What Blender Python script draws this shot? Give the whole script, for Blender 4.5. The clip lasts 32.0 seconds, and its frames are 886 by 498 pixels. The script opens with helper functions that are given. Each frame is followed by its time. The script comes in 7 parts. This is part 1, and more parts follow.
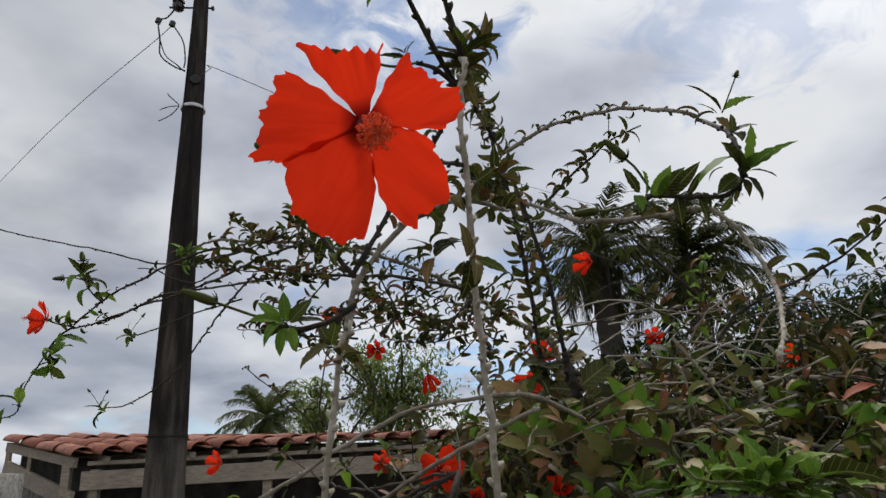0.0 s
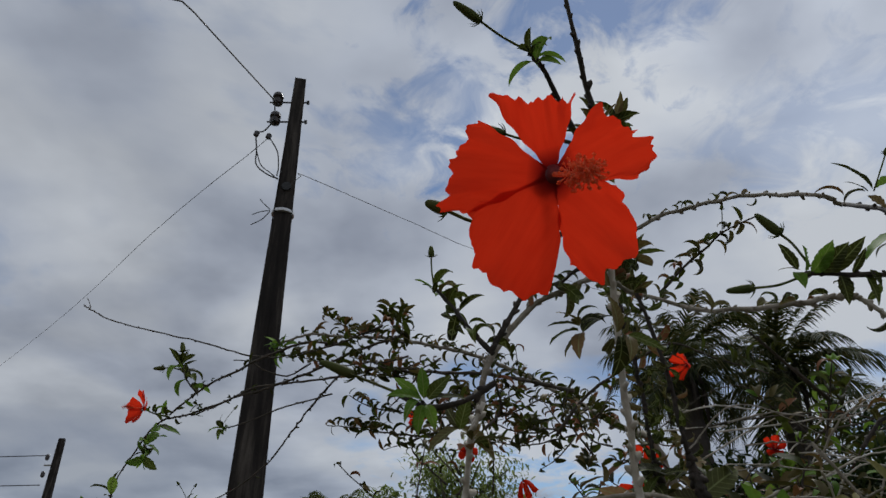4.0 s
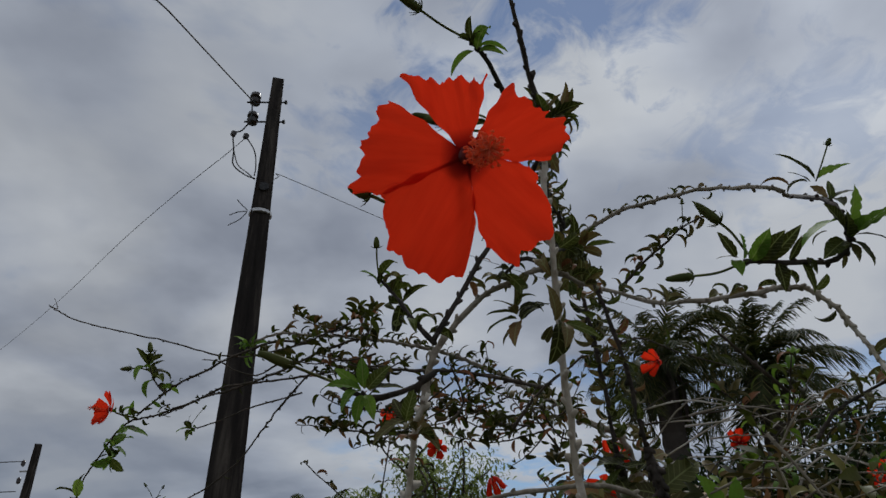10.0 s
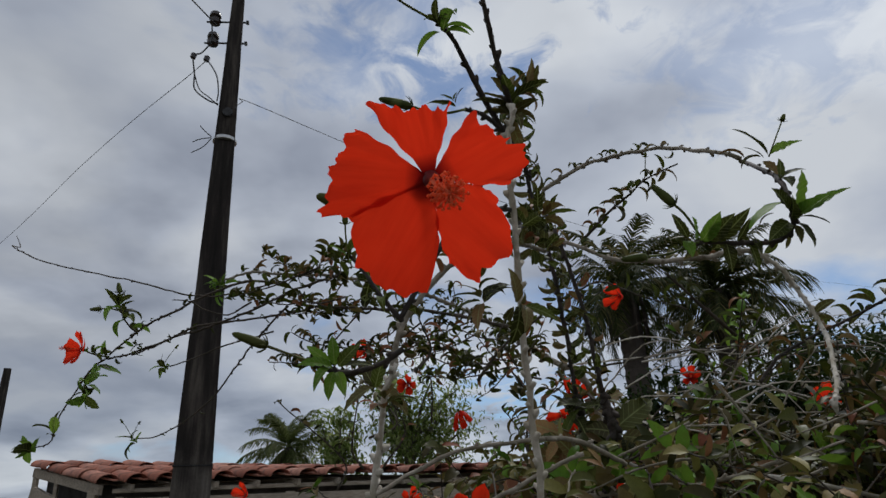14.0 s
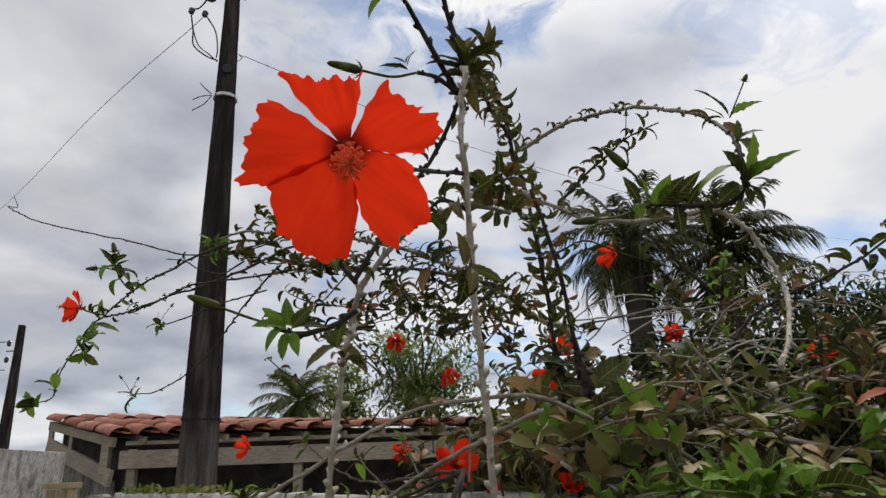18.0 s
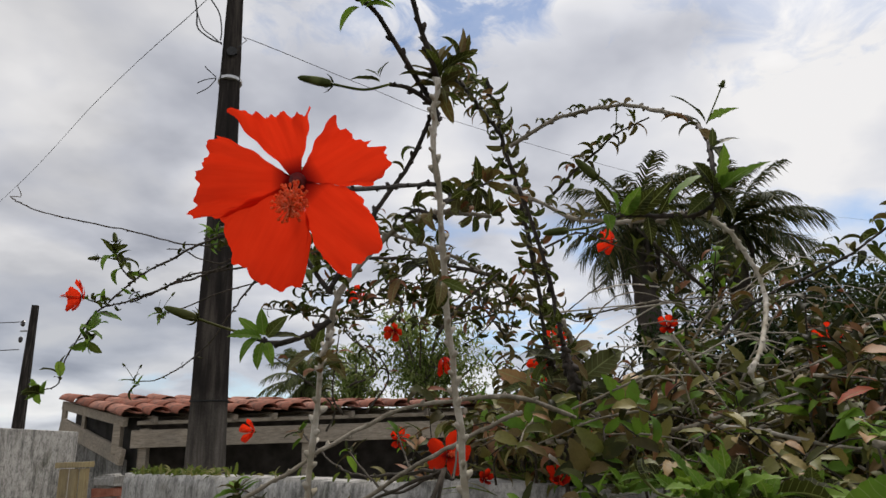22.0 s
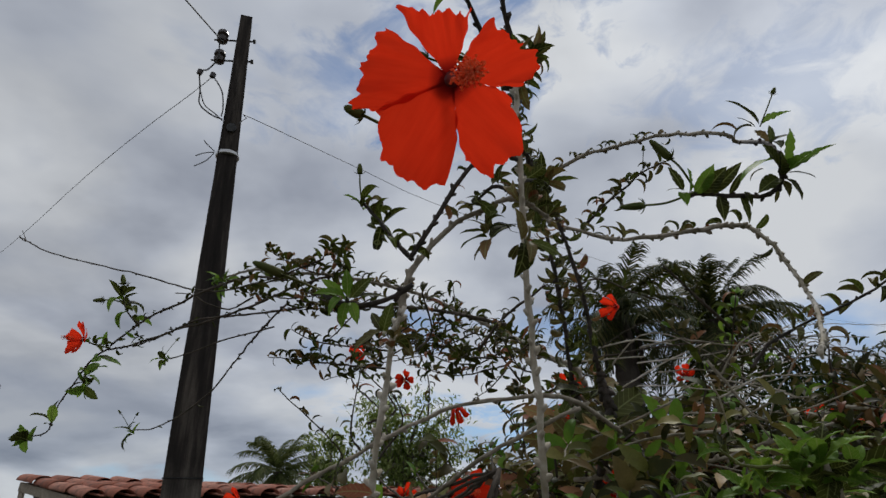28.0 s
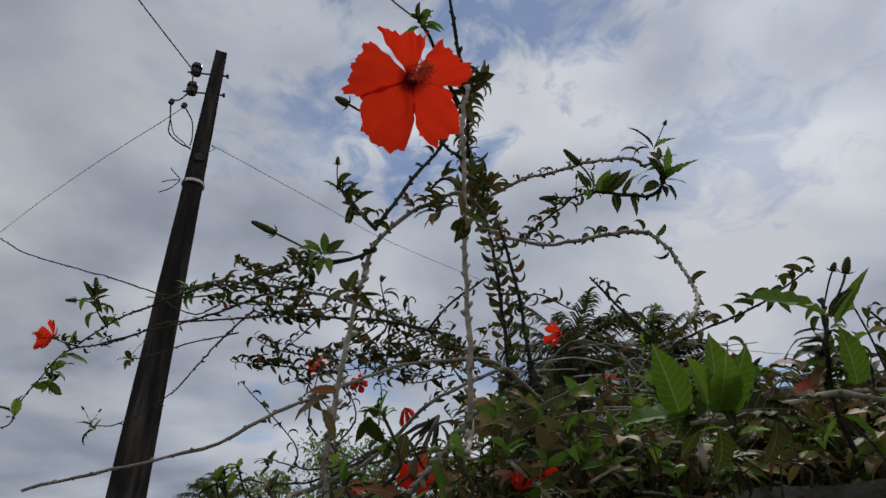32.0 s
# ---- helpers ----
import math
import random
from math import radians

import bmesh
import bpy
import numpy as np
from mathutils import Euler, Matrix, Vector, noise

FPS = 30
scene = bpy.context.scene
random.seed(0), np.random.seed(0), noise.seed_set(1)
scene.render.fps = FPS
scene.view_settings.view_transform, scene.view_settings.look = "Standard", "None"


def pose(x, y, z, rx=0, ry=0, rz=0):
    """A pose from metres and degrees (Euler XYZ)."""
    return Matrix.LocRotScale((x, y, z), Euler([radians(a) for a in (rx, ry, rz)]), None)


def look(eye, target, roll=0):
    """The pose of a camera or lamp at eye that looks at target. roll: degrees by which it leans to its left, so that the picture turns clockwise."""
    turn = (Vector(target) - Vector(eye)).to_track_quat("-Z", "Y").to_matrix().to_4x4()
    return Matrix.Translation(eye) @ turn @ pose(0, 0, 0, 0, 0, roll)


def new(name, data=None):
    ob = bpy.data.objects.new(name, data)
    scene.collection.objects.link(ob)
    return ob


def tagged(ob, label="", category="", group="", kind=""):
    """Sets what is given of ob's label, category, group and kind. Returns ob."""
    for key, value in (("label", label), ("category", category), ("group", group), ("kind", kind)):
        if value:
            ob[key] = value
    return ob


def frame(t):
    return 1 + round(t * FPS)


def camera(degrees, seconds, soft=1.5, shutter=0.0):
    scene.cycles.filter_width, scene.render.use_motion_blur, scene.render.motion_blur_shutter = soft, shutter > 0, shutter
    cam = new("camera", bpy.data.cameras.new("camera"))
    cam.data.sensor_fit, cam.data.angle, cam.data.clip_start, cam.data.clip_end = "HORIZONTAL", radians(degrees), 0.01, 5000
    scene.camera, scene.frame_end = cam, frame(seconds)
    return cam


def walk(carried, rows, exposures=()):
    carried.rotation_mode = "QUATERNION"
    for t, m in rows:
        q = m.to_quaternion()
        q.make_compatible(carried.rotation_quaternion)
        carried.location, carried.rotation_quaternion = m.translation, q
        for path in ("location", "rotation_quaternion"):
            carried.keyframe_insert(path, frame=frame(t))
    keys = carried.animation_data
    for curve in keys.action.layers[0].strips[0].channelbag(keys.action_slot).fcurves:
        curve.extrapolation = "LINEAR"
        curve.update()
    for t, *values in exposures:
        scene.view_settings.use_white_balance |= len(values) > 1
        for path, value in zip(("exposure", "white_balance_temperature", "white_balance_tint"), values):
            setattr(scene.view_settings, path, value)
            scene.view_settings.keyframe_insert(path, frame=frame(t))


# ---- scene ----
CLOUD_X, CLOUD_Y = 3.1, 7.4

# ---------------- camera ----------------
cam = camera(67.5, 32.0)
ROWS = [
    (0, -0.0066, 0.0096, 1.5871, 109.464, 3.367, -0.355),
    (0.5, -0.0086, 0.0190, 1.5865, 109.451, 3.446, -0.638),
    (1, -0.0095, 0.0233, 1.5850, 113.735, 3.159, -0.193),
    (1.5, -0.0009, 0.0191, 1.5815, 113.086, 2.772, -0.692),
    (2, 0.0077, 0.0150, 1.5748, 111.878, 2.648, -1.698),
    (2.5, -0.0114, 0.0267, 1.5651, 112.041, 2.197, -0.898),
    (3, -0.0458, 0.0384, 1.5599, 114.431, 0.860, 2.172),
    (3.5, -0.0677, 0.0373, 1.5645, 115.700, 0.420, 3.940),
    (4, -0.0743, 0.0362, 1.5691, 118.755, 0.177, 4.957),
    (4.5, -0.0729, 0.0379, 1.5691, 119.983, 0.283, 4.715),
    (6.5, -0.0513, 0.0568, 1.5651, 118.014, 0.224, 4.339),
    (7, -0.0453, 0.0585, 1.5622, 117.312, 0.327, 4.155),
    (7.5, -0.0406, 0.0527, 1.5565, 118.041, 0.289, 4.295),
    (8, -0.0386, 0.0468, 1.5525, 118.255, 0.438, 4.093),
    (8.5, -0.0545, 0.0536, 1.5554, 118.393, 0.465, 3.770),
    (9, -0.0704, 0.0605, 1.5593, 118.794, 0.521, 3.480),
    (9.5, -0.0542, 0.0547, 1.5603, 119.070, 0.617, 3.782),
    (10, -0.0360, 0.0466, 1.5605, 118.830, 1.103, 3.764),
    (10.5, -0.0346, 0.0439, 1.5543, 118.927, 0.730, 5.101),
    (11, -0.0332, 0.0435, 1.5419, 118.977, 0.791, 5.129),
    (11.5, -0.0192, 0.0472, 1.5315, 119.350, 0.902, 3.985),
    (12, -0.0072, 0.0509, 1.5274, 119.071, 0.456, 3.491),
    (12.5, -0.0087, 0.0437, 1.5291, 119.489, 0.328, 3.334),
    (13, -0.0145, 0.0287, 1.5411, 120.276, 0.527, 3.039),
    (13.5, -0.0243, 0.0144, 1.5744, 114.826, 1.393, 2.329),
    (14, -0.0298, 0.0025, 1.6013, 112.105, 2.246, 1.382),
    (14.5, -0.0227, -0.0071, 1.6077, 110.436, 2.294, 1.428),
    (16.5, 0.0380, -0.0235, 1.6145, 108.281, 2.616, 1.899),
    (17, 0.0050, 0.0157, 1.5937, 108.118, 2.504, 1.568),
    (17.5, 0.0154, 0.0042, 1.5961, 108.252, 2.391, 1.665),
    (18, 0.0259, -0.0072, 1.6015, 108.417, 2.169, 2.091),
    (18.5, 0.0099, 0.0016, 1.6074, 108.089, 2.064, 1.811),
    (19, -0.0062, 0.0104, 1.6102, 107.748, 1.911, 1.679),
    (19.5, 0.0080, 0.0016, 1.6068, 107.510, 1.843, 1.944),
    (20, 0.0223, -0.0097, 1.6034, 107.718, 1.917, 1.781),
    (20.5, 0.0120, -0.0120, 1.6060, 107.600, 1.950, 1.850),
    (21, 0.0330, -0.0350, 1.6180, 106.500, 2.100, 2.350),
    (21.5, 0.0780, -0.0302, 1.6202, 106.830, 2.093, 2.543),
    (22, 0.0645, -0.0237, 1.6269, 106.698, 2.009, 2.859),
    (22.5, 0.0225, -0.0190, 1.6149, 106.732, 1.993, 2.186),
    (23, -0.0041, -0.0146, 1.6016, 106.969, 1.789, 1.554),
    (23.5, 0.0018, -0.0090, 1.6002, 106.727, 1.664, 1.509),
    (24, 0.0077, -0.0034, 1.6000, 106.174, 1.493, 1.103),
    (24.5, -0.0001, -0.0000, 1.6000, 105.312, 0.873, 0.263),
    (25, 0.0084, 0.0003, 1.5985, 106.712, 0.470, 0.689),
    (25.5, 0.0069, -0.0003, 1.5969, 108.374, 0.393, 0.983),
    (27.5, -0.0329, -0.0054, 1.5503, 116.429, 0.950, 0.273),
    (28, -0.0454, 0.0007, 1.5063, 114.507, 0.997, 0.515),
    (28.5, -0.0191, -0.0231, 1.4707, 112.348, 1.162, -0.920),
    (29, -0.0285, -0.0109, 1.4280, 109.721, 0.655, -3.252),
    (29.5, -0.0078, -0.0619, 1.3587, 109.002, 1.259, -4.894),
    (30, 0.0081, -0.1117, 1.3527, 113.503, 1.803, -4.423),
    (30.5, -0.0186, -0.1308, 1.3352, 115.413, 1.630, -4.534),
    (31, -0.0307, -0.1365, 1.3392, 114.982, 0.260, -3.881),
    (31.5, -0.0296, -0.1439, 1.3419, 118.301, 0.007, -3.012),
    (32, -0.0420, -0.1322, 1.3397, 118.542, 0.108, -3.869),
]
EXPO = [(0.0, 0.1, 6400, 10), (1.0, 0.0, 6400, 10), (2.0, 0.05, 6350, 10), (3.0, 0.03, 6250, 10), (4.0, -0.42, 6080, 9), (9.0, -0.58, 6100, 9), (13.0, -0.60, 6100, 9),
        (14.0, -0.3, 6100, 9), (16.5, 0.20, 6500, 10), (25.0, 0.27, 6700, 11), (27.5, -0.08, 6400, 10), (28.0, -0.22, 6300, 9), (28.5, -0.14, 6300, 9), (29.0, 0.04, 6400, 10),
        (30.0, 0.14, 6450, 10), (31.0, -0.05, 6350, 10), (32.0, -0.36, 6200, 10)]
walk(cam, [(r[0], pose(*r[1:])) for r in ROWS], EXPO)

# ---------------- world and sun ----------------
SUN_EL, SUN_AZ = radians(56), radians(24)      # azimuth clockwise from +y
world = bpy.data.worlds.new("sky")
scene.world = world
world.use_nodes = True
wn, wl = world.node_tree.nodes, world.node_tree.links
wn.clear()


def wmath(op, a, b):
    n = wn.new("ShaderNodeMath")
    n.operation = op
    for i, v in enumerate((a, b)):
        if isinstance(v, (int, float)):
            n.inputs[i].default_value = v
        else:
            wl.new(v, n.inputs[i])
    return n.outputs[0]


def wramp(fac, stops):
    n = wn.new("ShaderNodeValToRGB")
    while len(n.color_ramp.elements) < len(stops):
        n.color_ramp.elements.new(0.5)
    for e, (p, c) in zip(n.color_ramp.elements, stops):
        e.position, e.color = p, (*c, 1)
    wl.new(fac, n.inputs[0])
    return n.outputs[0]


def wnoise(vec, scale, detail, rough, distort=0.0):
    n = wn.new("ShaderNodeTexNoise")
    n.inputs["Scale"].default_value = scale
    n.inputs["Detail"].default_value = detail
    n.inputs["Roughness"].default_value = rough
    n.inputs["Distortion"].default_value = distort
    wl.new(vec, n.inputs["Vector"])
    return n.outputs["Fac"]


sky = wn.new("ShaderNodeTexSky")
sky.sky_type, sky.sun_disc = "NISHITA", False
sky.sun_elevation, sky.sun_rotation = SUN_EL, SUN_AZ
sky.air_density, sky.dust_density, sky.ozone_density = 1.0, 0.1, 3.0
tc = wn.new("ShaderNodeTexCoord")
sep = wn.new("ShaderNodeSeparateXYZ")
wl.new(tc.outputs["Generated"], sep.inputs[0])
lift = wmath("ADD", wmath("MAXIMUM", sep.outputs[2], 0.0), 0.22)
com = wn.new("ShaderNodeCombineXYZ")
wl.new(wmath("ADD", wmath("DIVIDE", sep.outputs[0], lift), CLOUD_X), com.inputs[0])
wl.new(wmath("ADD", wmath("DIVIDE", sep.outputs[1], lift), CLOUD_Y), com.inputs[1])
cover = wramp(wnoise(com.outputs[0], 1.25, 7, 0.52, 0.25), [(0.31, (0, 0, 0)), (0.42, (1, 1, 1))])
shade = wramp(wnoise(com.outputs[0], 1.9, 5, 0.46, 0.2),
              [(0.34, (0.46, 0.49, 0.57)), (0.48, (0.70, 0.73, 0.80)), (0.60, (0.89, 0.90, 0.92))])
low = wramp(sep.outputs[2], [(0.0, (0.9, 0.9, 0.9)), (0.17, (0.94, 0.94, 0.94)), (0.34, (1, 1, 1))])
cov = wn.new("ShaderNodeMix")
cov.data_type = "FLOAT"
wob = wnoise(com.outputs[0], 3.5, 4, 0.5)
torn = wnoise(com.outputs[0], 9.0, 6, 0.6, 0.6)


def clear_gap(x, y, radius, depth):
    """Where the cloud sheet is torn open."""
    d = wn.new("ShaderNodeVectorMath")
    d.operation = "DISTANCE"
    wl.new(com.outputs[0], d.inputs[0])
    d.inputs[1].default_value = (x + CLOUD_X, y + CLOUD_Y, 0)
    q = wmath("ADD", wmath("DIVIDE", d.outputs["Value"], radius), wmath("MULTIPLY", wmath("SUBTRACT", torn, 0.5), 4.5))
    return wramp(q, [(0.2, (1 - depth,) * 3), (1.0, (1, 1, 1))])


for gap in ((0.98, 2.85, 0.3, 0.5), (0.27, 2.6, 0.26, 1.0), (-0.14, 0.94, 0.16, 0.55), (0.17, 0.70, 0.17, 0.95), (0.0, 1.02, 0.13, 0.85), (0.56, 0.94, 0.2, 0.4), (-0.1, 2.6, 0.35, 0.5), (-0.05, 0.86, 0.14, 0.5), (1.2, 2.08, 0.2, 0.8)):
    cover = wmath("MULTIPLY", cover, clear_gap(*gap))
wl.new(cover, cov.inputs[0])
cov.inputs[2].default_value = 0.12
wl.new(low, cov.inputs[3])


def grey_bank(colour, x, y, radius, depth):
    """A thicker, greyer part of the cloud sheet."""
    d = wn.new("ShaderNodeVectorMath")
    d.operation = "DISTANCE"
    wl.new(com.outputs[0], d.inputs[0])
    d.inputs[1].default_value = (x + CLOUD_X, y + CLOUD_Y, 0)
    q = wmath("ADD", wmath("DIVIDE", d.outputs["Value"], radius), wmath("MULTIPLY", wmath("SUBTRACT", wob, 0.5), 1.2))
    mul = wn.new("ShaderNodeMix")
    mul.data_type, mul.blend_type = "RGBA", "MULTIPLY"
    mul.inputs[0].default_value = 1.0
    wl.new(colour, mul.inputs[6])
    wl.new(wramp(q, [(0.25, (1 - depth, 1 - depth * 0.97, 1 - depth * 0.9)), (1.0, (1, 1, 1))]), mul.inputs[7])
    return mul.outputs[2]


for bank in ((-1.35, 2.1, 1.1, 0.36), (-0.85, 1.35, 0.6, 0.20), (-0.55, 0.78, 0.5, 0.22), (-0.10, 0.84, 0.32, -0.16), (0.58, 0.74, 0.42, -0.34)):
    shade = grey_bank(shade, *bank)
bg_sky, bg_cloud = wn.new("ShaderNodeBackground"), wn.new("ShaderNodeBackground")
wl.new(sky.outputs[0], bg_sky.inputs[0])
bg_sky.inputs[1].default_value = 0.10
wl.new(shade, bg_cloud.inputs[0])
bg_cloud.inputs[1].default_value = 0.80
mixw = wn.new("ShaderNodeMixShader")
wl.new(cov.outputs[0], mixw.inputs[0])
wl.new(bg_sky.outputs[0], mixw.inputs[1])
wl.new(bg_cloud.outputs[0], mixw.inputs[2])
outw = wn.new("ShaderNodeOutputWorld")
wl.new(mixw.outputs[0], outw.inputs[0])

sun = new("sun", bpy.data.lights.new("sun", "SUN"))
sun.data.energy, sun.data.angle, sun.data.color = 2.0, radians(12), (1.0, 0.96, 0.9)
sun_dir = Vector((math.sin(SUN_AZ) * math.cos(SUN_EL), math.cos(SUN_AZ) * math.cos(SUN_EL), math.sin(SUN_EL)))
sun.matrix_world = look(sun_dir * 60, (0, 0, 0))


# ---------------- materials ----------------
class Mat:
    """A small builder for procedural surfaces."""

    def __init__(self, name):
        self.m = bpy.data.materials.new(name)
        self.m.use_nodes = True
        self.n, self.l = self.m.node_tree.nodes, self.m.node_tree.links
        self.p = self.n["Principled BSDF"]
        self.tc = self.n.new("ShaderNodeTexCoord")

    def noise(self, scale, detail=4, rough=0.55, stretch=(1, 1, 1), space="Object"):
        mp = self.n.new("ShaderNodeMapping")
        mp.inputs["Scale"].default_value = stretch
        self.l.new(self.tc.outputs[space], mp.inputs[0])
        t = self.n.new("ShaderNodeTexNoise")
        t.inputs["Scale"].default_value = scale
        t.inputs["Detail"].default_value = detail
        t.inputs["Roughness"].default_value = rough
        self.l.new(mp.outputs[0], t.inputs["Vector"])
        return t.outputs["Fac"]

    def ramp(self, fac, stops):
        r = self.n.new("ShaderNodeValToRGB")
        while len(r.color_ramp.elements) < len(stops):
            r.color_ramp.elements.new(0.5)
        for e, (pos, c) in zip(r.color_ramp.elements, stops):
            e.position = pos
            e.color = (*c, 1) if not isinstance(c, (int, float)) else (c, c, c, 1)
        self.l.new(fac, r.inputs[0])
        return r.outputs[0]

    def mix(self, fac, a, b, mode="MIX"):
        x = self.n.new("ShaderNodeMix")
        x.data_type, x.blend_type = "RGBA", mode
        for sock, v in ((x.inputs[0], fac), (x.inputs[6], a), (x.inputs[7], b)):
            if isinstance(v, (int, float)):
                sock.default_value = v
            elif isinstance(v, tuple):
                sock.default_value = (*v, 1)
            else:
                self.l.new(v, sock)
        return x.outputs[2]

    def random(self, island=False):
        if island:
            return self.n.new("ShaderNodeNewGeometry").outputs["Random Per Island"]
        return self.n.new("ShaderNodeObjectInfo").outputs["Random"]

    def done(self, color, rough=0.7, bump=None, dist=0.002, strength=0.6, metal=0.0, translucent=0.0, tcolor=None, spec=0.5):
        if isinstance(color, tuple):
            self.p.inputs["Base Color"].default_value = (*color, 1)
        else:
            self.l.new(color, self.p.inputs["Base Color"])
        if isinstance(rough, (int, float)):
            self.p.inputs["Roughness"].default_value = rough
        else:
            self.l.new(rough, self.p.inputs["Roughness"])
        self.p.inputs["Metallic"].default_value = metal
        self.p.inputs["Specular IOR Level"].default_value = spec
        if bump is not None:
            b = self.n.new("ShaderNodeBump")
            b.inputs["Distance"].default_value, b.inputs["Strength"].default_value = dist, strength
            self.l.new(bump, b.inputs["Height"])
            self.l.new(b.outputs[0], self.p.inputs["Normal"])
        if translucent:
            t = self.n.new("ShaderNodeBsdfTranslucent")
            c = tcolor if tcolor is not None else color
            if isinstance(c, tuple):
                t.inputs[0].default_value = (*c, 1)
            else:
                self.l.new(c, t.inputs[0])
            s = self.n.new("ShaderNodeMixShader")
            s.inputs[0].default_value = translucent
            self.l.new(self.p.outputs[0], s.inputs[1])
            self.l.new(t.outputs[0], s.inputs[2])
            self.l.new(s.outputs[0], self.n["Material Output"].inputs[0])
        return self.m


def leaf_material(name, stops, island, translucent=0.35, spots=(0.10, 0.07, 0.02), gloss=0.1):
    m = Mat(name)
    base = m.ramp(m.random(island), stops)
    blotch = m.ramp(m.noise(55 if island else 4.0, 3), [(0.55, 0.0), (0.8, 1.0)])
    col = m.mix(m.ramp(blotch, [(0, 0.0), (1, 0.45)]), base, spots)
    fine = m.noise(260 if island else 16, 3)
    if not island:                             # pale midrib and side veins
        sx = m.n.new("ShaderNodeSeparateXYZ")
        m.l.new(m.tc.outputs["Object"], sx.inputs[0])
        def calc(op, a, b=0.0):
            q = m.n.new("ShaderNodeMath")
            q.operation = op
            for sock, val in zip(q.inputs, (a, b)):
                if isinstance(val, float):
                    sock.default_value = val
                else:
                    m.l.new(val, sock)
            return q.outputs[0]
        across = calc("ABSOLUTE", sx.outputs[0])
        rib = m.ramp(across, [(0.006, 1.0), (0.016, 0.0)])
        side = m.ramp(calc("SINE", calc("MULTIPLY", calc("SUBTRACT", sx.outputs[1], calc("MULTIPLY", across, 0.9)), 58.0)), [(0.90, 0.0), (0.99, 0.7)])
        pale = m.mix(0.55, col, (0.30, 0.34, 0.12))
        col = m.mix(m.mix(1.0, rib, side, "LIGHTEN"), col, pale)
    return m.done(m.mix(0.5, col, m.ramp(fine, [(0.3, 0.55), (0.7, 1.0)]), "MULTIPLY"), 0.55, fine, 0.0006, 0.4,
                  translucent=translucent, tcolor=m.mix(0.15, col, (0.20, 0.26, 0.02)), spec=gloss)


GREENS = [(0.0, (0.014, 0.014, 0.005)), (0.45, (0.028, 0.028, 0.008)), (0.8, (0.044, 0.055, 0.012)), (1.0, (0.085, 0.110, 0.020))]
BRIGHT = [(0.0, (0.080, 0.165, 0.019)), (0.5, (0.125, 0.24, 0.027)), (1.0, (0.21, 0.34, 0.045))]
OLIVE = [(0.0, (0.072, 0.076, 0.018)), (0.35, (0.150, 0.155, 0.034)), (0.7, (0.29, 0.24, 0.072)), (1.0, (0.38, 0.175, 0.080))]
BRONZE = [(0.0, (0.054, 0.047, 0.018)), (0.45, (0.122, 0.098, 0.034)), (0.8, (0.19, 0.120, 0.048)), (1.0, (0.25, 0.080, 0.042))]
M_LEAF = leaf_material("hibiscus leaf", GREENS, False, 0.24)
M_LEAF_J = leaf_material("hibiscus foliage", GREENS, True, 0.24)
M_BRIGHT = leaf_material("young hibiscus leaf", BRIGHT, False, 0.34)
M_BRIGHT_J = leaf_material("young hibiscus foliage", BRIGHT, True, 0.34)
M_FRESH = leaf_material("fresh green leaf", [(0.0, (0.065, 0.150, 0.011)), (1.0, (0.15, 0.26, 0.024))], False, 0.36)
M_OLIVE_J = leaf_material("dull olive foliage", OLIVE, True, 0.12, gloss=0.25)
M_RUST = leaf_material("rust red leaf", [(0.0, (0.40, 0.07, 0.035)), (1.0, (0.52, 0.12, 0.06))], False, 0.3, (0.3, 0.05, 0.03))
M_BRONZE = leaf_material("old hibiscus leaf", BRONZE, False, 0.15, gloss=0.12)
M_OLD = leaf_material("dull old leaf", OLIVE, False, 0.12, gloss=0.2)
M_BRONZE_J = leaf_material("old hibiscus foliage", BRONZE, True, 0.15, gloss=0.15)
# tall palms: backlighting is put into this darker leaflet colour
M_PALM_BACKLIT = leaf_material("backlit palm leaflet", [(0.0, (0.020, 0.028, 0.009)), (0.6, (0.052, 0.066, 0.020)), (1.0, (0.15, 0.125, 0.05))], True, 0.14)
# small palm: lighter copy of the leaflet colour, without the backlit darkening
M_PALM_LIT = leaf_material("lit palm leaflet", [(0.0, (0.045, 0.065, 0.02)), (0.6, (0.10, 0.125, 0.04)), (1.0, (0.20, 0.20, 0.09))], True, 0.3)
M_TREE = leaf_material("tree leaf", [(0.0, (0.08, 0.12, 0.03)), (0.6, (0.20, 0.26, 0.075)), (1.0, (0.38, 0.42, 0.17))], True, 0.5)
M_DARKTREE = leaf_material("dark tree leaf", [(0.0, (0.012, 0.025, 0.010)), (0.7, (0.025, 0.045, 0.014)), (1.0, (0.05, 0.07, 0.02))], True, 0.2)
M_GRASS = leaf_material("grass blade", [(0.0, (0.07, 0.10, 0.02)), (0.6, (0.13, 0.17, 0.035)), (1.0, (0.24, 0.21, 0.09))], True, 0.35)
M_BUD = leaf_material("bud green", [(0.0, (0.065, 0.085, 0.022)), (1.0, (0.11, 0.125, 0.032))], False, 0.12, (0.10, 0.035, 0.02))


def bark(name, a, b, c, scale=140):
    m = Mat(name)
    n1, n2 = m.noise(scale, 5, 0.6), m.noise(scale * 0.22, 3)
    col = m.mix(m.ramp(n2, [(0.35, 0.0), (0.65, 1.0)]), m.ramp(n1, [(0.3, a), (0.7, b)]), c)
    return m.done(col, 0.85, n1, 0.0012, 0.8, spec=0.25)


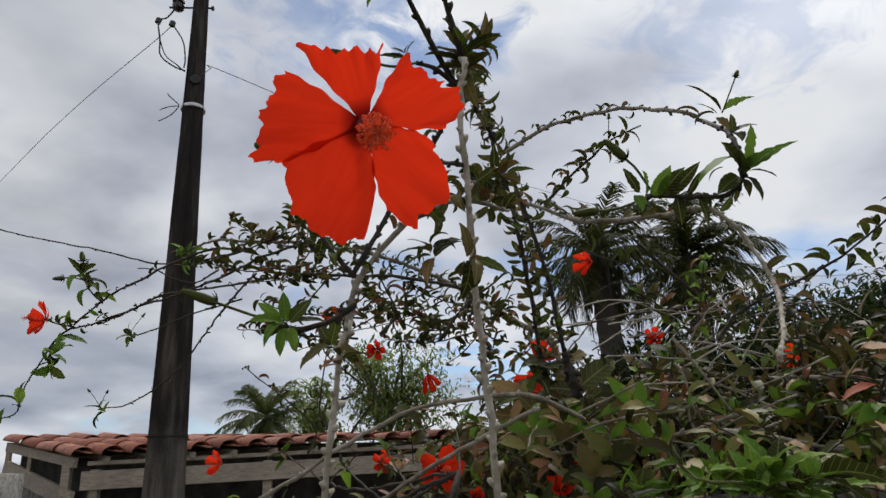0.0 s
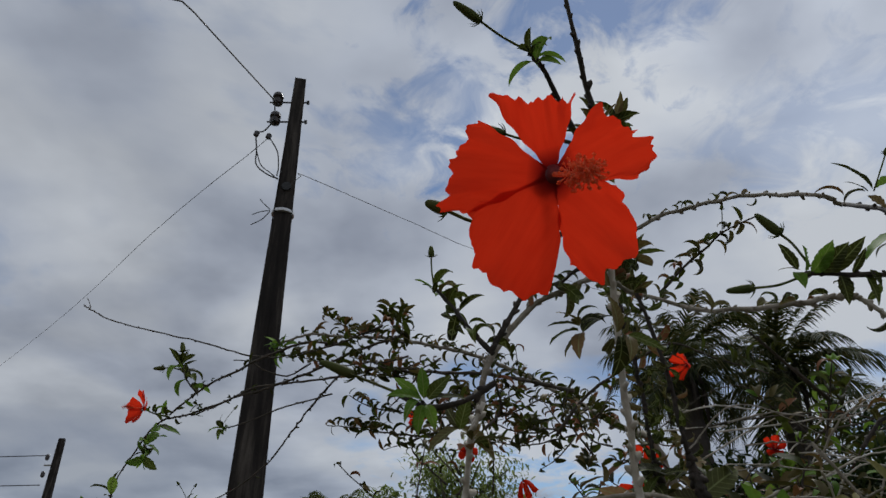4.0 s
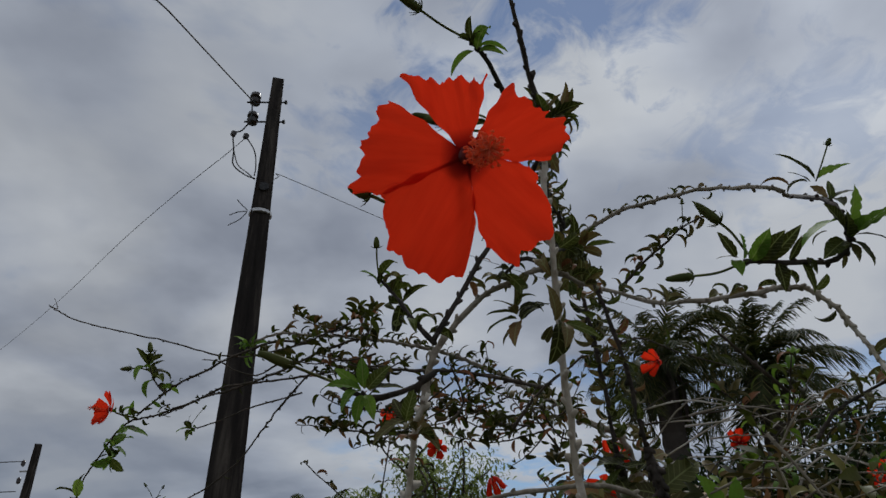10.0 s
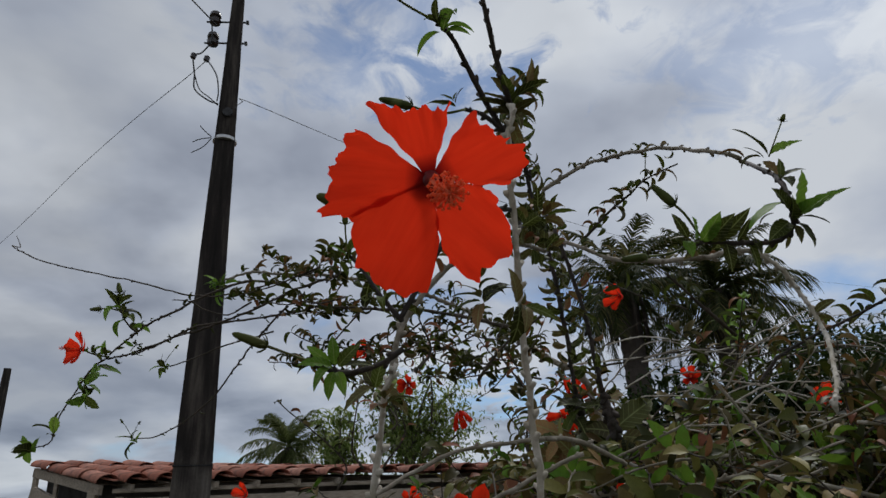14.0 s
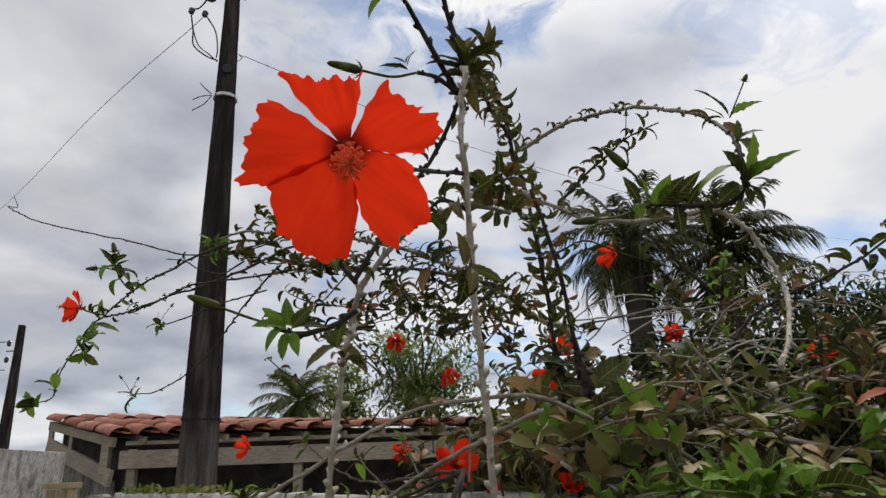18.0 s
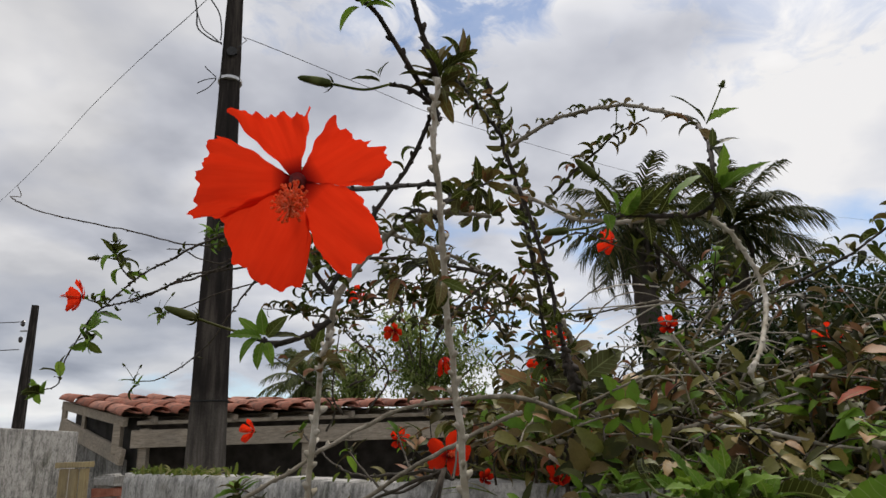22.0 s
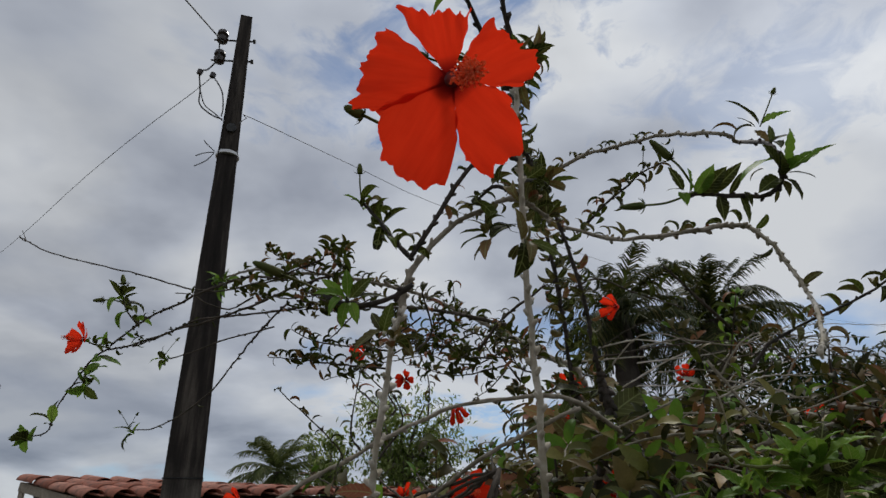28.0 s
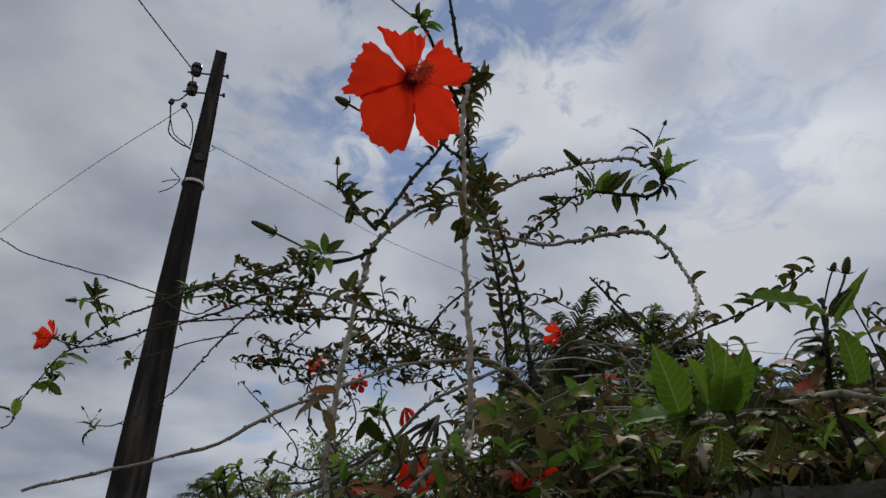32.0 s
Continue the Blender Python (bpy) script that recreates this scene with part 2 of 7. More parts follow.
M_PALE = bark("pale bark", (0.43, 0.385, 0.32), (0.67, 0.62, 0.54), (0.32, 0.28, 0.205))
M_MID = bark("grey brown bark", (0.21, 0.18, 0.14), (0.41, 0.36, 0.29), (0.17, 0.145, 0.10))
M_BROWN = bark("brown bark", (0.036, 0.028, 0.024), (0.095, 0.075, 0.062), (0.03, 0.027, 0.022))
M_TWIG = bark("thin twig bark", (0.045, 0.034, 0.026), (0.115, 0.090, 0.070), (0.045, 0.038, 0.026))
M_PALMTRUNK = bark("palm trunk", (0.030, 0.024, 0.020), (0.075, 0.062, 0.052), (0.06, 0.05, 0.04), 14)
M_TREEBARK = bark("tree bark", (0.10, 0.085, 0.07), (0.2, 0.18, 0.15), (0.09, 0.08, 0.06), 22)


def petal_material():
    m = Mat("red petal")
    veins = m.noise(30, 3, 0.5, (7.0, 0.6, 1))
    broad = m.noise(26, 2)
    col = m.mix(m.ramp(broad, [(0.35, 0.0), (0.7, 0.5)]), m.ramp(veins, [(0.3, (0.58, 0.014, 0.005)), (0.7, (0.72, 0.028, 0.009))]), (0.79, 0.048, 0.015))
    sx = m.n.new("ShaderNodeSeparateXYZ")
    m.l.new(m.tc.outputs["Object"], sx.inputs[0])
    eye = m.ramp(sx.outputs[1], [(0.005, 1.0), (0.016, 0.0)])
    col = m.mix(eye, col, (0.16, 0.004, 0.006))
    return m.done(col, 0.6, veins, 0.0006, 0.5, translucent=0.56, tcolor=m.mix(eye, m.mix(0.5, col, (0.85, 0.042, 0.009)), (0.12, 0.002, 0.003)), spec=0.06)


M_PETAL = petal_material()
m = Mat("stamen")
M_STAMEN = m.done(m.ramp(m.noise(300, 2), [(0.3, (0.86, 0.20, 0.08)), (0.7, (0.94, 0.34, 0.16))]), 0.6, translucent=0.6)
m = Mat("anther")
M_ANTHER = m.done(m.ramp(m.noise(500, 2), [(0.3, (0.95, 0.18, 0.06)), (0.7, (0.97, 0.30, 0.12))]), 0.8, translucent=0.7)
m = Mat("flower throat")
M_THROAT = m.done(m.ramp(m.noise(200, 2), [(0.3, (0.10, 0.004, 0.006)), (0.7, (0.2, 0.01, 0.01))]), 0.6)


def concrete_wall():
    m = Mat("weathered cement wall")
    g = m.noise(9, 6, 0.62)
    fine = m.noise(70, 6, 0.7)
    streak = m.noise(3.2, 7, 0.72, (2.2, 2.2, 0.7))
    col = m.ramp(g, [(0.25, (0.36, 0.34, 0.31)), (0.5, (0.54, 0.515, 0.475)), (0.75, (0.68, 0.655, 0.61))])
    col = m.mix(m.ramp(streak, [(0.48, 0.0), (0.62, 0.8)]), col, (0.10, 0.10, 0.088))
    pale = m.ramp(m.noise(5.5, 7, 0.78, (1.8, 1.8, 0.7)), [(0.52, 0.0), (0.66, 0.65)])
    col = m.mix(pale, col, (0.60, 0.59, 0.56))
    moss = m.ramp(m.noise(2.6, 4, 0.6), [(0.58, 0.0), (0.72, 0.6)])
    col = m.mix(moss, col, (0.10, 0.095, 0.045))
    lichen = m.ramp(m.noise(26, 6, 0.75), [(0.50, 0.0), (0.62, 0.55)])
    col = m.mix(lichen, col, (0.045, 0.046, 0.040))
    spots = m.ramp(m.noise(40, 5, 0.7), [(0.60, 0.0), (0.68, 0.55)])
    col = m.mix(spots, col, (0.42, 0.42, 0.39))
    col = m.mix(0.6, col, m.ramp(fine, [(0.25, 0.3), (0.7, 1.0)]), "MULTIPLY")
    damp = m.n.new("ShaderNodeVectorMath")
    damp.operation = "DISTANCE"
    m.l.new(m.tc.outputs["Object"], damp.inputs[0])
    damp.inputs[1].default_value = (0.79, 0.96, 1.38)
    edge = m.mix(0.35, damp.outputs["Value"], m.noise(7, 4, 0.6))
    col = m.mix(m.ramp(edge, [(0.27, 0.9), (0.50, 0.0)]), col, (0.045, 0.038, 0.024))
    return m.done(col, 0.95, m.mix(0.5, fine, g), 0.012, 1.0, spec=0.2)


M_WALL = concrete_wall()


def pole_concrete():
    m = Mat("dark pole concrete")
    a = m.noise(4, 6, 0.65, (2.6, 2.6, 0.22))
    f = m.noise(55, 5, 0.65)
    col = m.ramp(a, [(0.34, (0.010, 0.008, 0.007)), (0.50, (0.026, 0.021, 0.018)), (0.68, (0.095, 0.080, 0.066))])
    sx = m.n.new("ShaderNodeSeparateXYZ")
    m.l.new(m.tc.outputs["Object"], sx.inputs[0])
    scale = m.n.new("ShaderNodeMath")
    scale.operation = "MULTIPLY"
    m.l.new(sx.outputs[2], scale.inputs[0])
    scale.inputs[1].default_value = 0.1
    foot = m.ramp(m.mix(0.06, scale.outputs[0], m.noise(9, 5, 0.7, (1, 1, 0.4))), [(0.212, 0.8), (0.236, 0.0)])
    pale = m.ramp(a, [(0.34, (0.035, 0.030, 0.025)), (0.52, (0.105, 0.091, 0.077)), (0.68, (0.23, 0.205, 0.175))])
    col = m.mix(foot, col, pale)               # the plastered foot below the wire is paler
    return m.done(m.mix(0.5, col, m.ramp(f, [(0.3, 0.5), (0.7, 1.0)]), "MULTIPLY"), 0.9, f, 0.006, 0.7, spec=0.25)


M_POLE = pole_concrete()
m = Mat("terracotta roof tile")
tn = m.noise(11, 5, 0.65)
tcol = m.ramp(m.random(), [(0.0, (0.25, 0.095, 0.062)), (0.5, (0.38, 0.145, 0.095)), (1.0, (0.47, 0.23, 0.165))])
tcol = m.mix(m.ramp(tn, [(0.42, 0.0), (0.70, 0.8)]), tcol, (0.10, 0.07, 0.058))
M_TILE = m.done(tcol, 0.9, tn, 0.006, 0.8, spec=0.2)


def timber(name, a, b, stretch=(2, 14, 14)):
    m = Mat(name)
    g = m.noise(3.2, 5, 0.65, stretch)
    w = m.noise(2.2, 4, 0.6)
    col = m.mix(m.ramp(w, [(0.4, 0.0), (0.75, 0.6)]), m.ramp(g, [(0.3, a), (0.7, b)]), (0.14, 0.13, 0.11))
    return m.done(col, 0.88, g, 0.003, 0.8, spec=0.2)


M_TIMBER = timber("grey weathered timber", (0.22, 0.18, 0.135), (0.44, 0.375, 0.295))
M_GATE = timber("yellowed plank", (0.36, 0.27, 0.13), (0.55, 0.44, 0.24), (14, 14, 2))
m = Mat("red brick")
bn = m.noise(30, 5)
M_BRICK = m.done(m.ramp(bn, [(0.3, (0.22, 0.07, 0.04)), (0.7, (0.38, 0.15, 0.09))]), 0.92, bn, 0.004, 0.8)
m = Mat("mortar")
mn = m.noise(40, 5)
M_MORTAR = m.done(m.ramp(mn, [(0.3, (0.2, 0.19, 0.17)), (0.7, (0.38, 0.36, 0.33))]), 0.95, mn, 0.004, 0.8)
# near-black tone puts the shed's inner shade into the colour
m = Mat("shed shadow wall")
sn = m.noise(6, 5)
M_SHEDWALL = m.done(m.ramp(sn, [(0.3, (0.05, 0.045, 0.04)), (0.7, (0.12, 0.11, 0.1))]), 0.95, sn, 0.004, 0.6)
m = Mat("galvanised steel")
M_STEEL = m.done(m.ramp(m.noise(60, 4), [(0.3, (0.42, 0.42, 0.42)), (0.7, (0.62, 0.62, 0.62))]), 0.45, metal=0.8)
m = Mat("dark porcelain")
M_PORC = m.done(m.ramp(m.noise(40, 3), [(0.3, (0.02, 0.016, 0.014)), (0.7, (0.05, 0.035, 0.03))]), 0.25)
m = Mat("black cable")
M_CABLE = m.done(m.ramp(m.noise(50, 3), [(0.3, (0.015, 0.015, 0.016)), (0.7, (0.04, 0.04, 0.04))]), 0.7)
m = Mat("dry soil and grass")
gn, gb = m.noise(6, 6, 0.65), m.noise(0.5, 4)
M_GROUND = m.done(m.mix(m.ramp(gb, [(0.4, 0.0), (0.65, 1.0)]), m.ramp(gn, [(0.3, (0.07, 0.055, 0.038)), (0.7, (0.13, 0.105, 0.075))]), (0.045, 0.055, 0.02)), 0.95, gn, 0.02, 0.8)


# ---------------- mesh helpers ----------------
def part(name, bm, material, parent=None, label="", smooth=True):
    """One mesh object, under a thing or under a part."""
    me = bpy.data.meshes.new(name)
    if isinstance(bm, tuple):
        me.from_pydata(bm[0], [], bm[1])
    else:
        bm.normal_update()
        bm.to_mesh(me)
        bm.free()
    if smooth:
        me.shade_smooth()
    me.materials.append(material)
    ob = new(name, me)
    ob.parent = parent
    if label:
        tagged(ob, label)
    return ob


def thing(name, label, category, at=(0, 0, 0), group="", kind=""):
    return tagged(move(new(name), at), label, category, group, kind)


def move(ob, at):
    ob.location = at
    return ob


def sample(pts, n):
    """A smooth curve through the points, as n places."""
    p = np.array(pts, float)
    if len(p) == 2:
        return p[0] + np.linspace(0, 1, n)[:, None] * (p[1] - p[0])
    q = np.vstack([2 * p[0] - p[1], p, 2 * p[-1] - p[-2]])
    u = np.linspace(0, len(p) - 1 - 1e-6, n)
    i = u.astype(int)
    t = (u - i)[:, None]
    a, b, c, d = q[i], q[i + 1], q[i + 2], q[i + 3]
    return 0.5 * (2 * b + (c - a) * t + (2 * a - 5 * b + 4 * c - d) * t**2 + (3 * b - a - 3 * c + d) * t**3)


def frames(path):
    """Tangent, side and up along a path."""
    t = np.gradient(path, axis=0)
    t /= np.linalg.norm(t, axis=1)[:, None] + 1e-12
    ref = np.array([0.0, 0.0, 1.0]) if abs(t[0][2]) < 0.9 else np.array([1.0, 0.0, 0.0])
    sides = []
    s = np.cross(t[0], ref)
    for k in range(len(path)):
        s = s - t[k] * (s @ t[k])
        s /= np.linalg.norm(s) + 1e-12
        sides.append(s)
    sides = np.array(sides)
    return t, sides, np.cross(sides, t)


def tube_data(path, radii, seg=7, knobs=0, rng=None, knob_h=1.55):
    """Vertices and faces of a round branch; knobs: leaf scars that stand out of it."""
    t, s, u = frames(path)
    n = len(path)
    ang = np.linspace(0, 2 * math.pi, seg, endpoint=False)
    ring = np.cos(ang)[None, :, None] * s[:, None] + np.sin(ang)[None, :, None] * u[:, None]
    v = (path[:, None] + np.asarray(radii)[:, None, None] * ring).reshape(-1, 3).tolist()
    f = [(i * seg + j, i * seg + (j + 1) % seg, (i + 1) * seg + (j + 1) % seg, (i + 1) * seg + j) for i in range(n - 1) for j in range(seg)]
    f.append(tuple(reversed(range(seg))))
    f.append(tuple(range((n - 1) * seg, n * seg)))
    for k in range(knobs):
        x = (k + 0.5) / knobs * (n - 1)
        i = min(int(x), n - 2)
        c = path[i] + (x - i) * (path[i + 1] - path[i])
        r = radii[i]
        a = k * 2.4 + rng.uniform(-0.4, 0.4)
        d = math.cos(a) * s[i] + math.sin(a) * u[i]
        e = np.cross(d, t[i])
        tip = c + d * r * knob_h * rng.uniform(0.9, 1.5) + t[i] * r * 0.9
        b = len(v)
        for w1, w2 in ((-1.5, 0), (0, 0.9), (1.5, 0), (0, -0.9)):
            v.append((c + d * r * 0.75 + t[i] * w1 * r + e * w2 * r).tolist())
        for w1, w2 in ((-0.65, 0), (0, 0.55), (0.65, 0), (0, -0.55)):
            v.append((tip + t[i] * w1 * r + e * w2 * r).tolist())
        f += [(b + j, b + (j + 1) % 4, b + 4 + (j + 1) % 4, b + 4 + j) for j in range(4)] + [(b + 4, b + 5, b + 6, b + 7)]
    return v, f


def box_bm(sx, sy, sz, bevel=0.0, jitter=0.0, rng=None):
    bm = bmesh.new()
    bmesh.ops.create_cube(bm, size=1)
    bmesh.ops.scale(bm, vec=(sx, sy, sz), verts=bm.verts)
    if bevel:
        bmesh.ops.bevel(bm, geom=bm.edges[:], offset=bevel, segments=2, affect="EDGES", profile=0.6)
    if jitter and rng:
        for v in bm.verts:
            v.co += Vector((rng.uniform(-jitter, jitter), rng.uniform(-jitter, jitter), rng.uniform(-jitter, jitter)))
    return bm


def leaf_shape(width, curl, fold, rows=7, serr=0.0, wave=0.0):
    """A leaf one long from the origin along +y, its face up, bending down by curl radians."""
    v, f = [], []
    for i in range(rows + 1):
        t = i / rows
        w = width * (math.sin(math.pi * min(1, t) ** 0.78) ** 0.85 if 0 < t < 1 else 0.02)
        if serr and 0 < t < 1:
            w *= 1 + serr * (1 if i % 2 else -1)
        a = curl * t
        y = math.sin(a) / curl if curl else t
        z = -(1 - math.cos(a)) / curl if curl else 0
        nx = (0, math.sin(a), math.cos(a))
        up = fold * w + wave * math.sin(t * 9) * w
        v += [(-w, y + nx[1] * up, z + nx[2] * up), (0, y, z), (w, y + nx[1] * up * 0.9, z + nx[2] * up * 0.9)]
        if i:
            b = 3 * i
            f += [(b - 3, b - 2, b + 1, b), (b - 2, b - 1, b + 2, b + 1)]
    return v, f


def fine_leaf(width, curl, rows=22):
    """A closer leaf: toothed margin, sunken midrib and pleats between the side veins."""
    v, f = [], []
    cols = (-1.0, -0.55, -0.12, 0.0, 0.12, 0.55, 1.0)
    for i in range(rows + 1):
        t = i / rows
        w = width * (math.sin(math.pi * t ** 0.8) ** 0.9 if 0 < t < 1 else 0.015)
        a = curl * t
        y, z = math.sin(a) / curl, -(1 - math.cos(a)) / curl
        for u in cols:
            tooth = 1 + (0.05 if i % 2 else -0.03) * (abs(u) == 1.0)
            h = w * (0.42 * abs(u) + 0.10 * abs(u) * math.sin(i * 1.57 + abs(u) * 2) + 0.14 * abs(u) ** 2 * math.sin(t * 8 + u))
            b = y - 0.10 * width * abs(u) * (1 if 0 < t < 1 else 0)
            v.append((u * w * tooth, b + math.sin(a) * h, z + math.cos(a) * h))
        if i:
            k = 7 * i
            f += [(k - 7 + j, k - 6 + j, k + 1 + j, k + j) for j in range(6)]
    return v, f


LEAVES = {
    "fine": fine_leaf(0.20, 0.95),
    "flat": fine_leaf(0.23, 0.40),
    "sword": fine_leaf(0.095, 0.3),
    "lance": fine_leaf(0.15, 0.45),
    "ovate": fine_leaf(0.235, 0.35),
    "curled": leaf_shape(0.160, 2.7, 0.75),
    "arched": leaf_shape(0.165, 1.9, 0.60),
    "broad": leaf_shape(0.195, 1.0, 0.35, 12, 0.08, 0.15),
    "wide": leaf_shape(0.25, 1.1, 0.35, 10, 0.07, 0.18),
    "blade": leaf_shape(0.022, 0.9, 0.3, 5),
    "open": leaf_shape(0.16, 0.75, 0.3, 10, 0.08, 0.12),
    "narrow": leaf_shape(0.125, 1.4, 0.5),
}
LEAF_MESH = {}


def leaf_mesh(kind, material):
    key = (kind, material.name)
    if key not in LEAF_MESH:
        me = bpy.data.meshes.new("leaf")
        me.from_pydata(LEAVES[kind][0], [], LEAVES[kind][1])
        me.shade_smooth()
        me.materials.append(material)
        LEAF_MESH[key] = me
    return LEAF_MESH[key]


def leaf_pose(base, direction, up, size, roll=0.0):
    y = Vector(direction).normalized()
    z = Vector(up) - y * y.dot(Vector(up))
    if z.length < 1e-4:
        z = y.orthogonal()
    z.normalize()
    x = y.cross(z)
    m = Matrix((x, y, z)).transposed().to_4x4()
    return Matrix.Translation(base) @ m @ Matrix.Rotation(roll, 4, "Y") @ Matrix.Scale(size, 4)


class Bag:
    """Leaves gathered into one mesh."""

    def __init__(self):
        self.v, self.f, self.k = [], [], 0

    def add(self, kind, m):
        v, f = LEAVES[kind]
        a = np.array(m)
        self.v.append(np.array(v) @ a[:3, :3].T + a[:3, 3])
        self.f += [tuple(i + self.k for i in q) for q in f]
        self.k += len(v)

    def mesh(self, v, f):
        self.v.append(np.array(v))
        self.f += [tuple(i + self.k for i in q) for q in f]
        self.k += len(v)

    def part(self, name, material, parent, label=""):
        return part(name, (np.concatenate(self.v).tolist(), self.f), material, parent, label) if self.k else None

# ---------------- ground and wall ----------------
ground_bm = bmesh.new()
bmesh.ops.create_grid(ground_bm, x_segments=60, y_segments=60, size=400)
for v in ground_bm.verts:
    d = v.co.length
    v.co.z = 0.05 * noise.noise(v.co * 0.4) if d < 60 else -0.002 * (d - 60)
tagged(part("ground", ground_bm, M_GROUND), "dark yard soil with patches of grass", "ground", kind="structure")

WALL_A, WALL_D = Vector((2.35, -0.88, 0)), Vector((-0.647, 0.762, 0))
WALL_N = Vector((0.762, 0.647, 0))             # away from the camera's side
WALL_L, WALL_H, WALL_T = 7.33, 1.53, 0.14


def garden_wall():
    """A cement-plastered wall with a worn, uneven crest."""
    nx, nz = 150, 26
    v, f = [], []
    ring = []
    for i in range(nx + 1):
        s = WALL_L * i / nx
        crest = WALL_H + 0.018 * noise.noise(Vector((s * 1.3, 3, 0))) + 0.012 * noise.noise(Vector((s * 7, 1, 0)))
        row = []
        for j in range(nz + 1):
            z = -0.1 + (crest + 0.1) * j / nz
            out = 0.006 * noise.noise(Vector((s * 5, z * 5, 2))) - (0.012 if j == nz else 0)
            p = WALL_A + WALL_D * s - WALL_N * out
            row.append(len(v))
            v.append((p.x, p.y, z))
        for j in range(nz, -1, -1):
            z = -0.1 + (crest + 0.1) * j / nz
            p = WALL_A + WALL_D * s + WALL_N * (WALL_T - (0.012 if j == nz else 0))
            row.append(len(v))
            v.append((p.x, p.y, z + (0.004 if j == nz else 0)))
        ring.append(row)
    m_ = len(ring[0])
    for i in range(nx):
        for j in range(m_ - 1):
            f.append((ring[i][j], ring[i + 1][j], ring[i + 1][j + 1], ring[i][j + 1]))
    f.append(tuple(ring[0]))
    f.append(tuple(reversed(ring[-1])))
    return v, f


tagged(part("wall_garden", garden_wall(), M_WALL), "grey cement garden wall, stained and worn along its top", "wall", kind="structure")

# low grass and seedlings rooted in the crest of the wall
rng = random.Random(5)
tuft = Bag()
for k in range(460):
    s = rng.uniform(1.4, 3.6)
    p = WALL_A + WALL_D * s + WALL_N * rng.uniform(0.0, 0.5)
    p.z = WALL_H - 0.03
    tuft.add("blade", leaf_pose(p, (rng.uniform(-1, 1), rng.uniform(-1, 1), rng.uniform(0.1, 1.0)), (rng.uniform(-1, 1), rng.uniform(-1, 1), 0.5), rng.uniform(0.08, 0.24)))
for k in range(420):
    s = rng.choice((rng.uniform(5.6, 7.2), rng.uniform(5.9, 7.25), rng.uniform(0.4, 7.2)))
    p = WALL_A + WALL_D * s + WALL_N * rng.uniform(0.02, 0.13)
    p.z = WALL_H - 0.01
    tuft.add(rng.choice(("narrow", "narrow", "arched")), leaf_pose(p, (rng.uniform(-1, 1), rng.uniform(-1, 1), rng.uniform(0.6, 2)), (rng.uniform(-1, 1), rng.uniform(-1, 1), 0.3), rng.uniform(0.03, 0.09)))
tagged(tuft.part("wall_grass", M_GRASS, None), "short green weeds growing along the wall top", "grass", kind="stuff")


# ---------------- hibiscus ----------------
bush = thing("hibiscus_bush", "tall straggly hibiscus bush with red flowers beside the wall", "shrub", (0.45, 1.35, 0))
LEAF_COUNT = [0]


def bush_part(name, data, material, parent=None, label=""):
    ob = part(name, data, material, parent or bush, label)
    if parent is None:
        ob.matrix_parent_inverse = Matrix.Translation(-bush.location)
    return ob


def single_leaf(kind, material, m, parent):
    ob = new("leaf", leaf_mesh(kind, material))
    ob.parent = parent
    ob.matrix_basis = m
    LEAF_COUNT[0] += 1
    return ob


def joined_material(m):
    return {M_LEAF.name: M_LEAF_J, M_BRIGHT.name: M_BRIGHT_J, M_BRONZE.name: M_BRONZE_J}.get(m.name, m)


def put_leaf(target, kind, material, m, parent):
    if target is None:
        single_leaf(kind, material, m, parent)
    else:
        target.setdefault(material.name, (Bag(), material))[0].add(kind, m)


def finish(bags, parent):
    for bag, material in bags.values():
        ob = bag.part("foliage", joined_material(material), parent)
        tagged(ob, kind="stuff")


def branch(pts, r0, r1, material=None, leaves=None, seed=1, knobs=28, name="branch", joined=True, label=""):
    """A tapered shoot with leaf scars; leaves: kinds, material, size, spacing, from, to, lift, out."""
    material = material or M_TWIG
    rng = random.Random(seed)
    pts = np.array(pts, float)
    length = np.linalg.norm(np.diff(pts, axis=0), axis=1).sum()
    n = max(8, int(length / 0.022))
    path = sample(pts, n)
    wob = np.array([[rng.uniform(-1, 1) for _ in range(3)] for _ in range(n)]) * min(0.0022, length * 0.004)
    path[1:-1] += wob[1:-1]
    rad = np.linspace(r0, r1, n) * np.array([1 + 0.12 * math.sin(k * 2.1) + rng.uniform(-0.07, 0.07) for k in range(n)])
    ob = bush_part(name, tube_data(path, rad, 7, int(length * knobs), rng, 1.9 if name == "stem" else 1.6), material, None, label)
    if leaves:
        kinds, lmat, size, spacing, a, b, lift, out = leaves
        t, s, u = frames(path)
        cum = np.r_[0, np.cumsum(np.linalg.norm(np.diff(path, axis=0), axis=1))]
        bags = {} if joined else None
        d, ang = a * length, rng.uniform(0, 6)
        while d < b * length:
            k = min(int(np.searchsorted(cum, d)), n - 1)
            ang += 2.4 + rng.uniform(-0.4, 0.4)
            radial = math.cos(ang) * s[k] + math.sin(ang) * u[k]
            if radial[2] < -0.25 and rng.random() < 0.65:
                radial = -radial
            dr = radial * out * 1.25 + t[k] * rng.uniform(0.1, 0.55) + np.array([0, 0, lift * rng.uniform(0.5, 1.2)])
            up = np.array([0, 0, 0.55]) + t[k] * 0.7 + np.array([rng.uniform(-.3, .3), rng.uniform(-.3, .3), 0])
            sz = rng.uniform(*size)
            mm = rng.choice(lmat) if isinstance(lmat, tuple) else lmat
            put_leaf(bags, rng.choice(kinds), mm, leaf_pose(path[k] + radial * rad[k], dr, up, sz, rng.uniform(-0.4, 0.4)), ob)
            d += spacing * rng.uniform(0.6, 1.4)
        if joined:
            finish(bags, ob)
    return ob, path


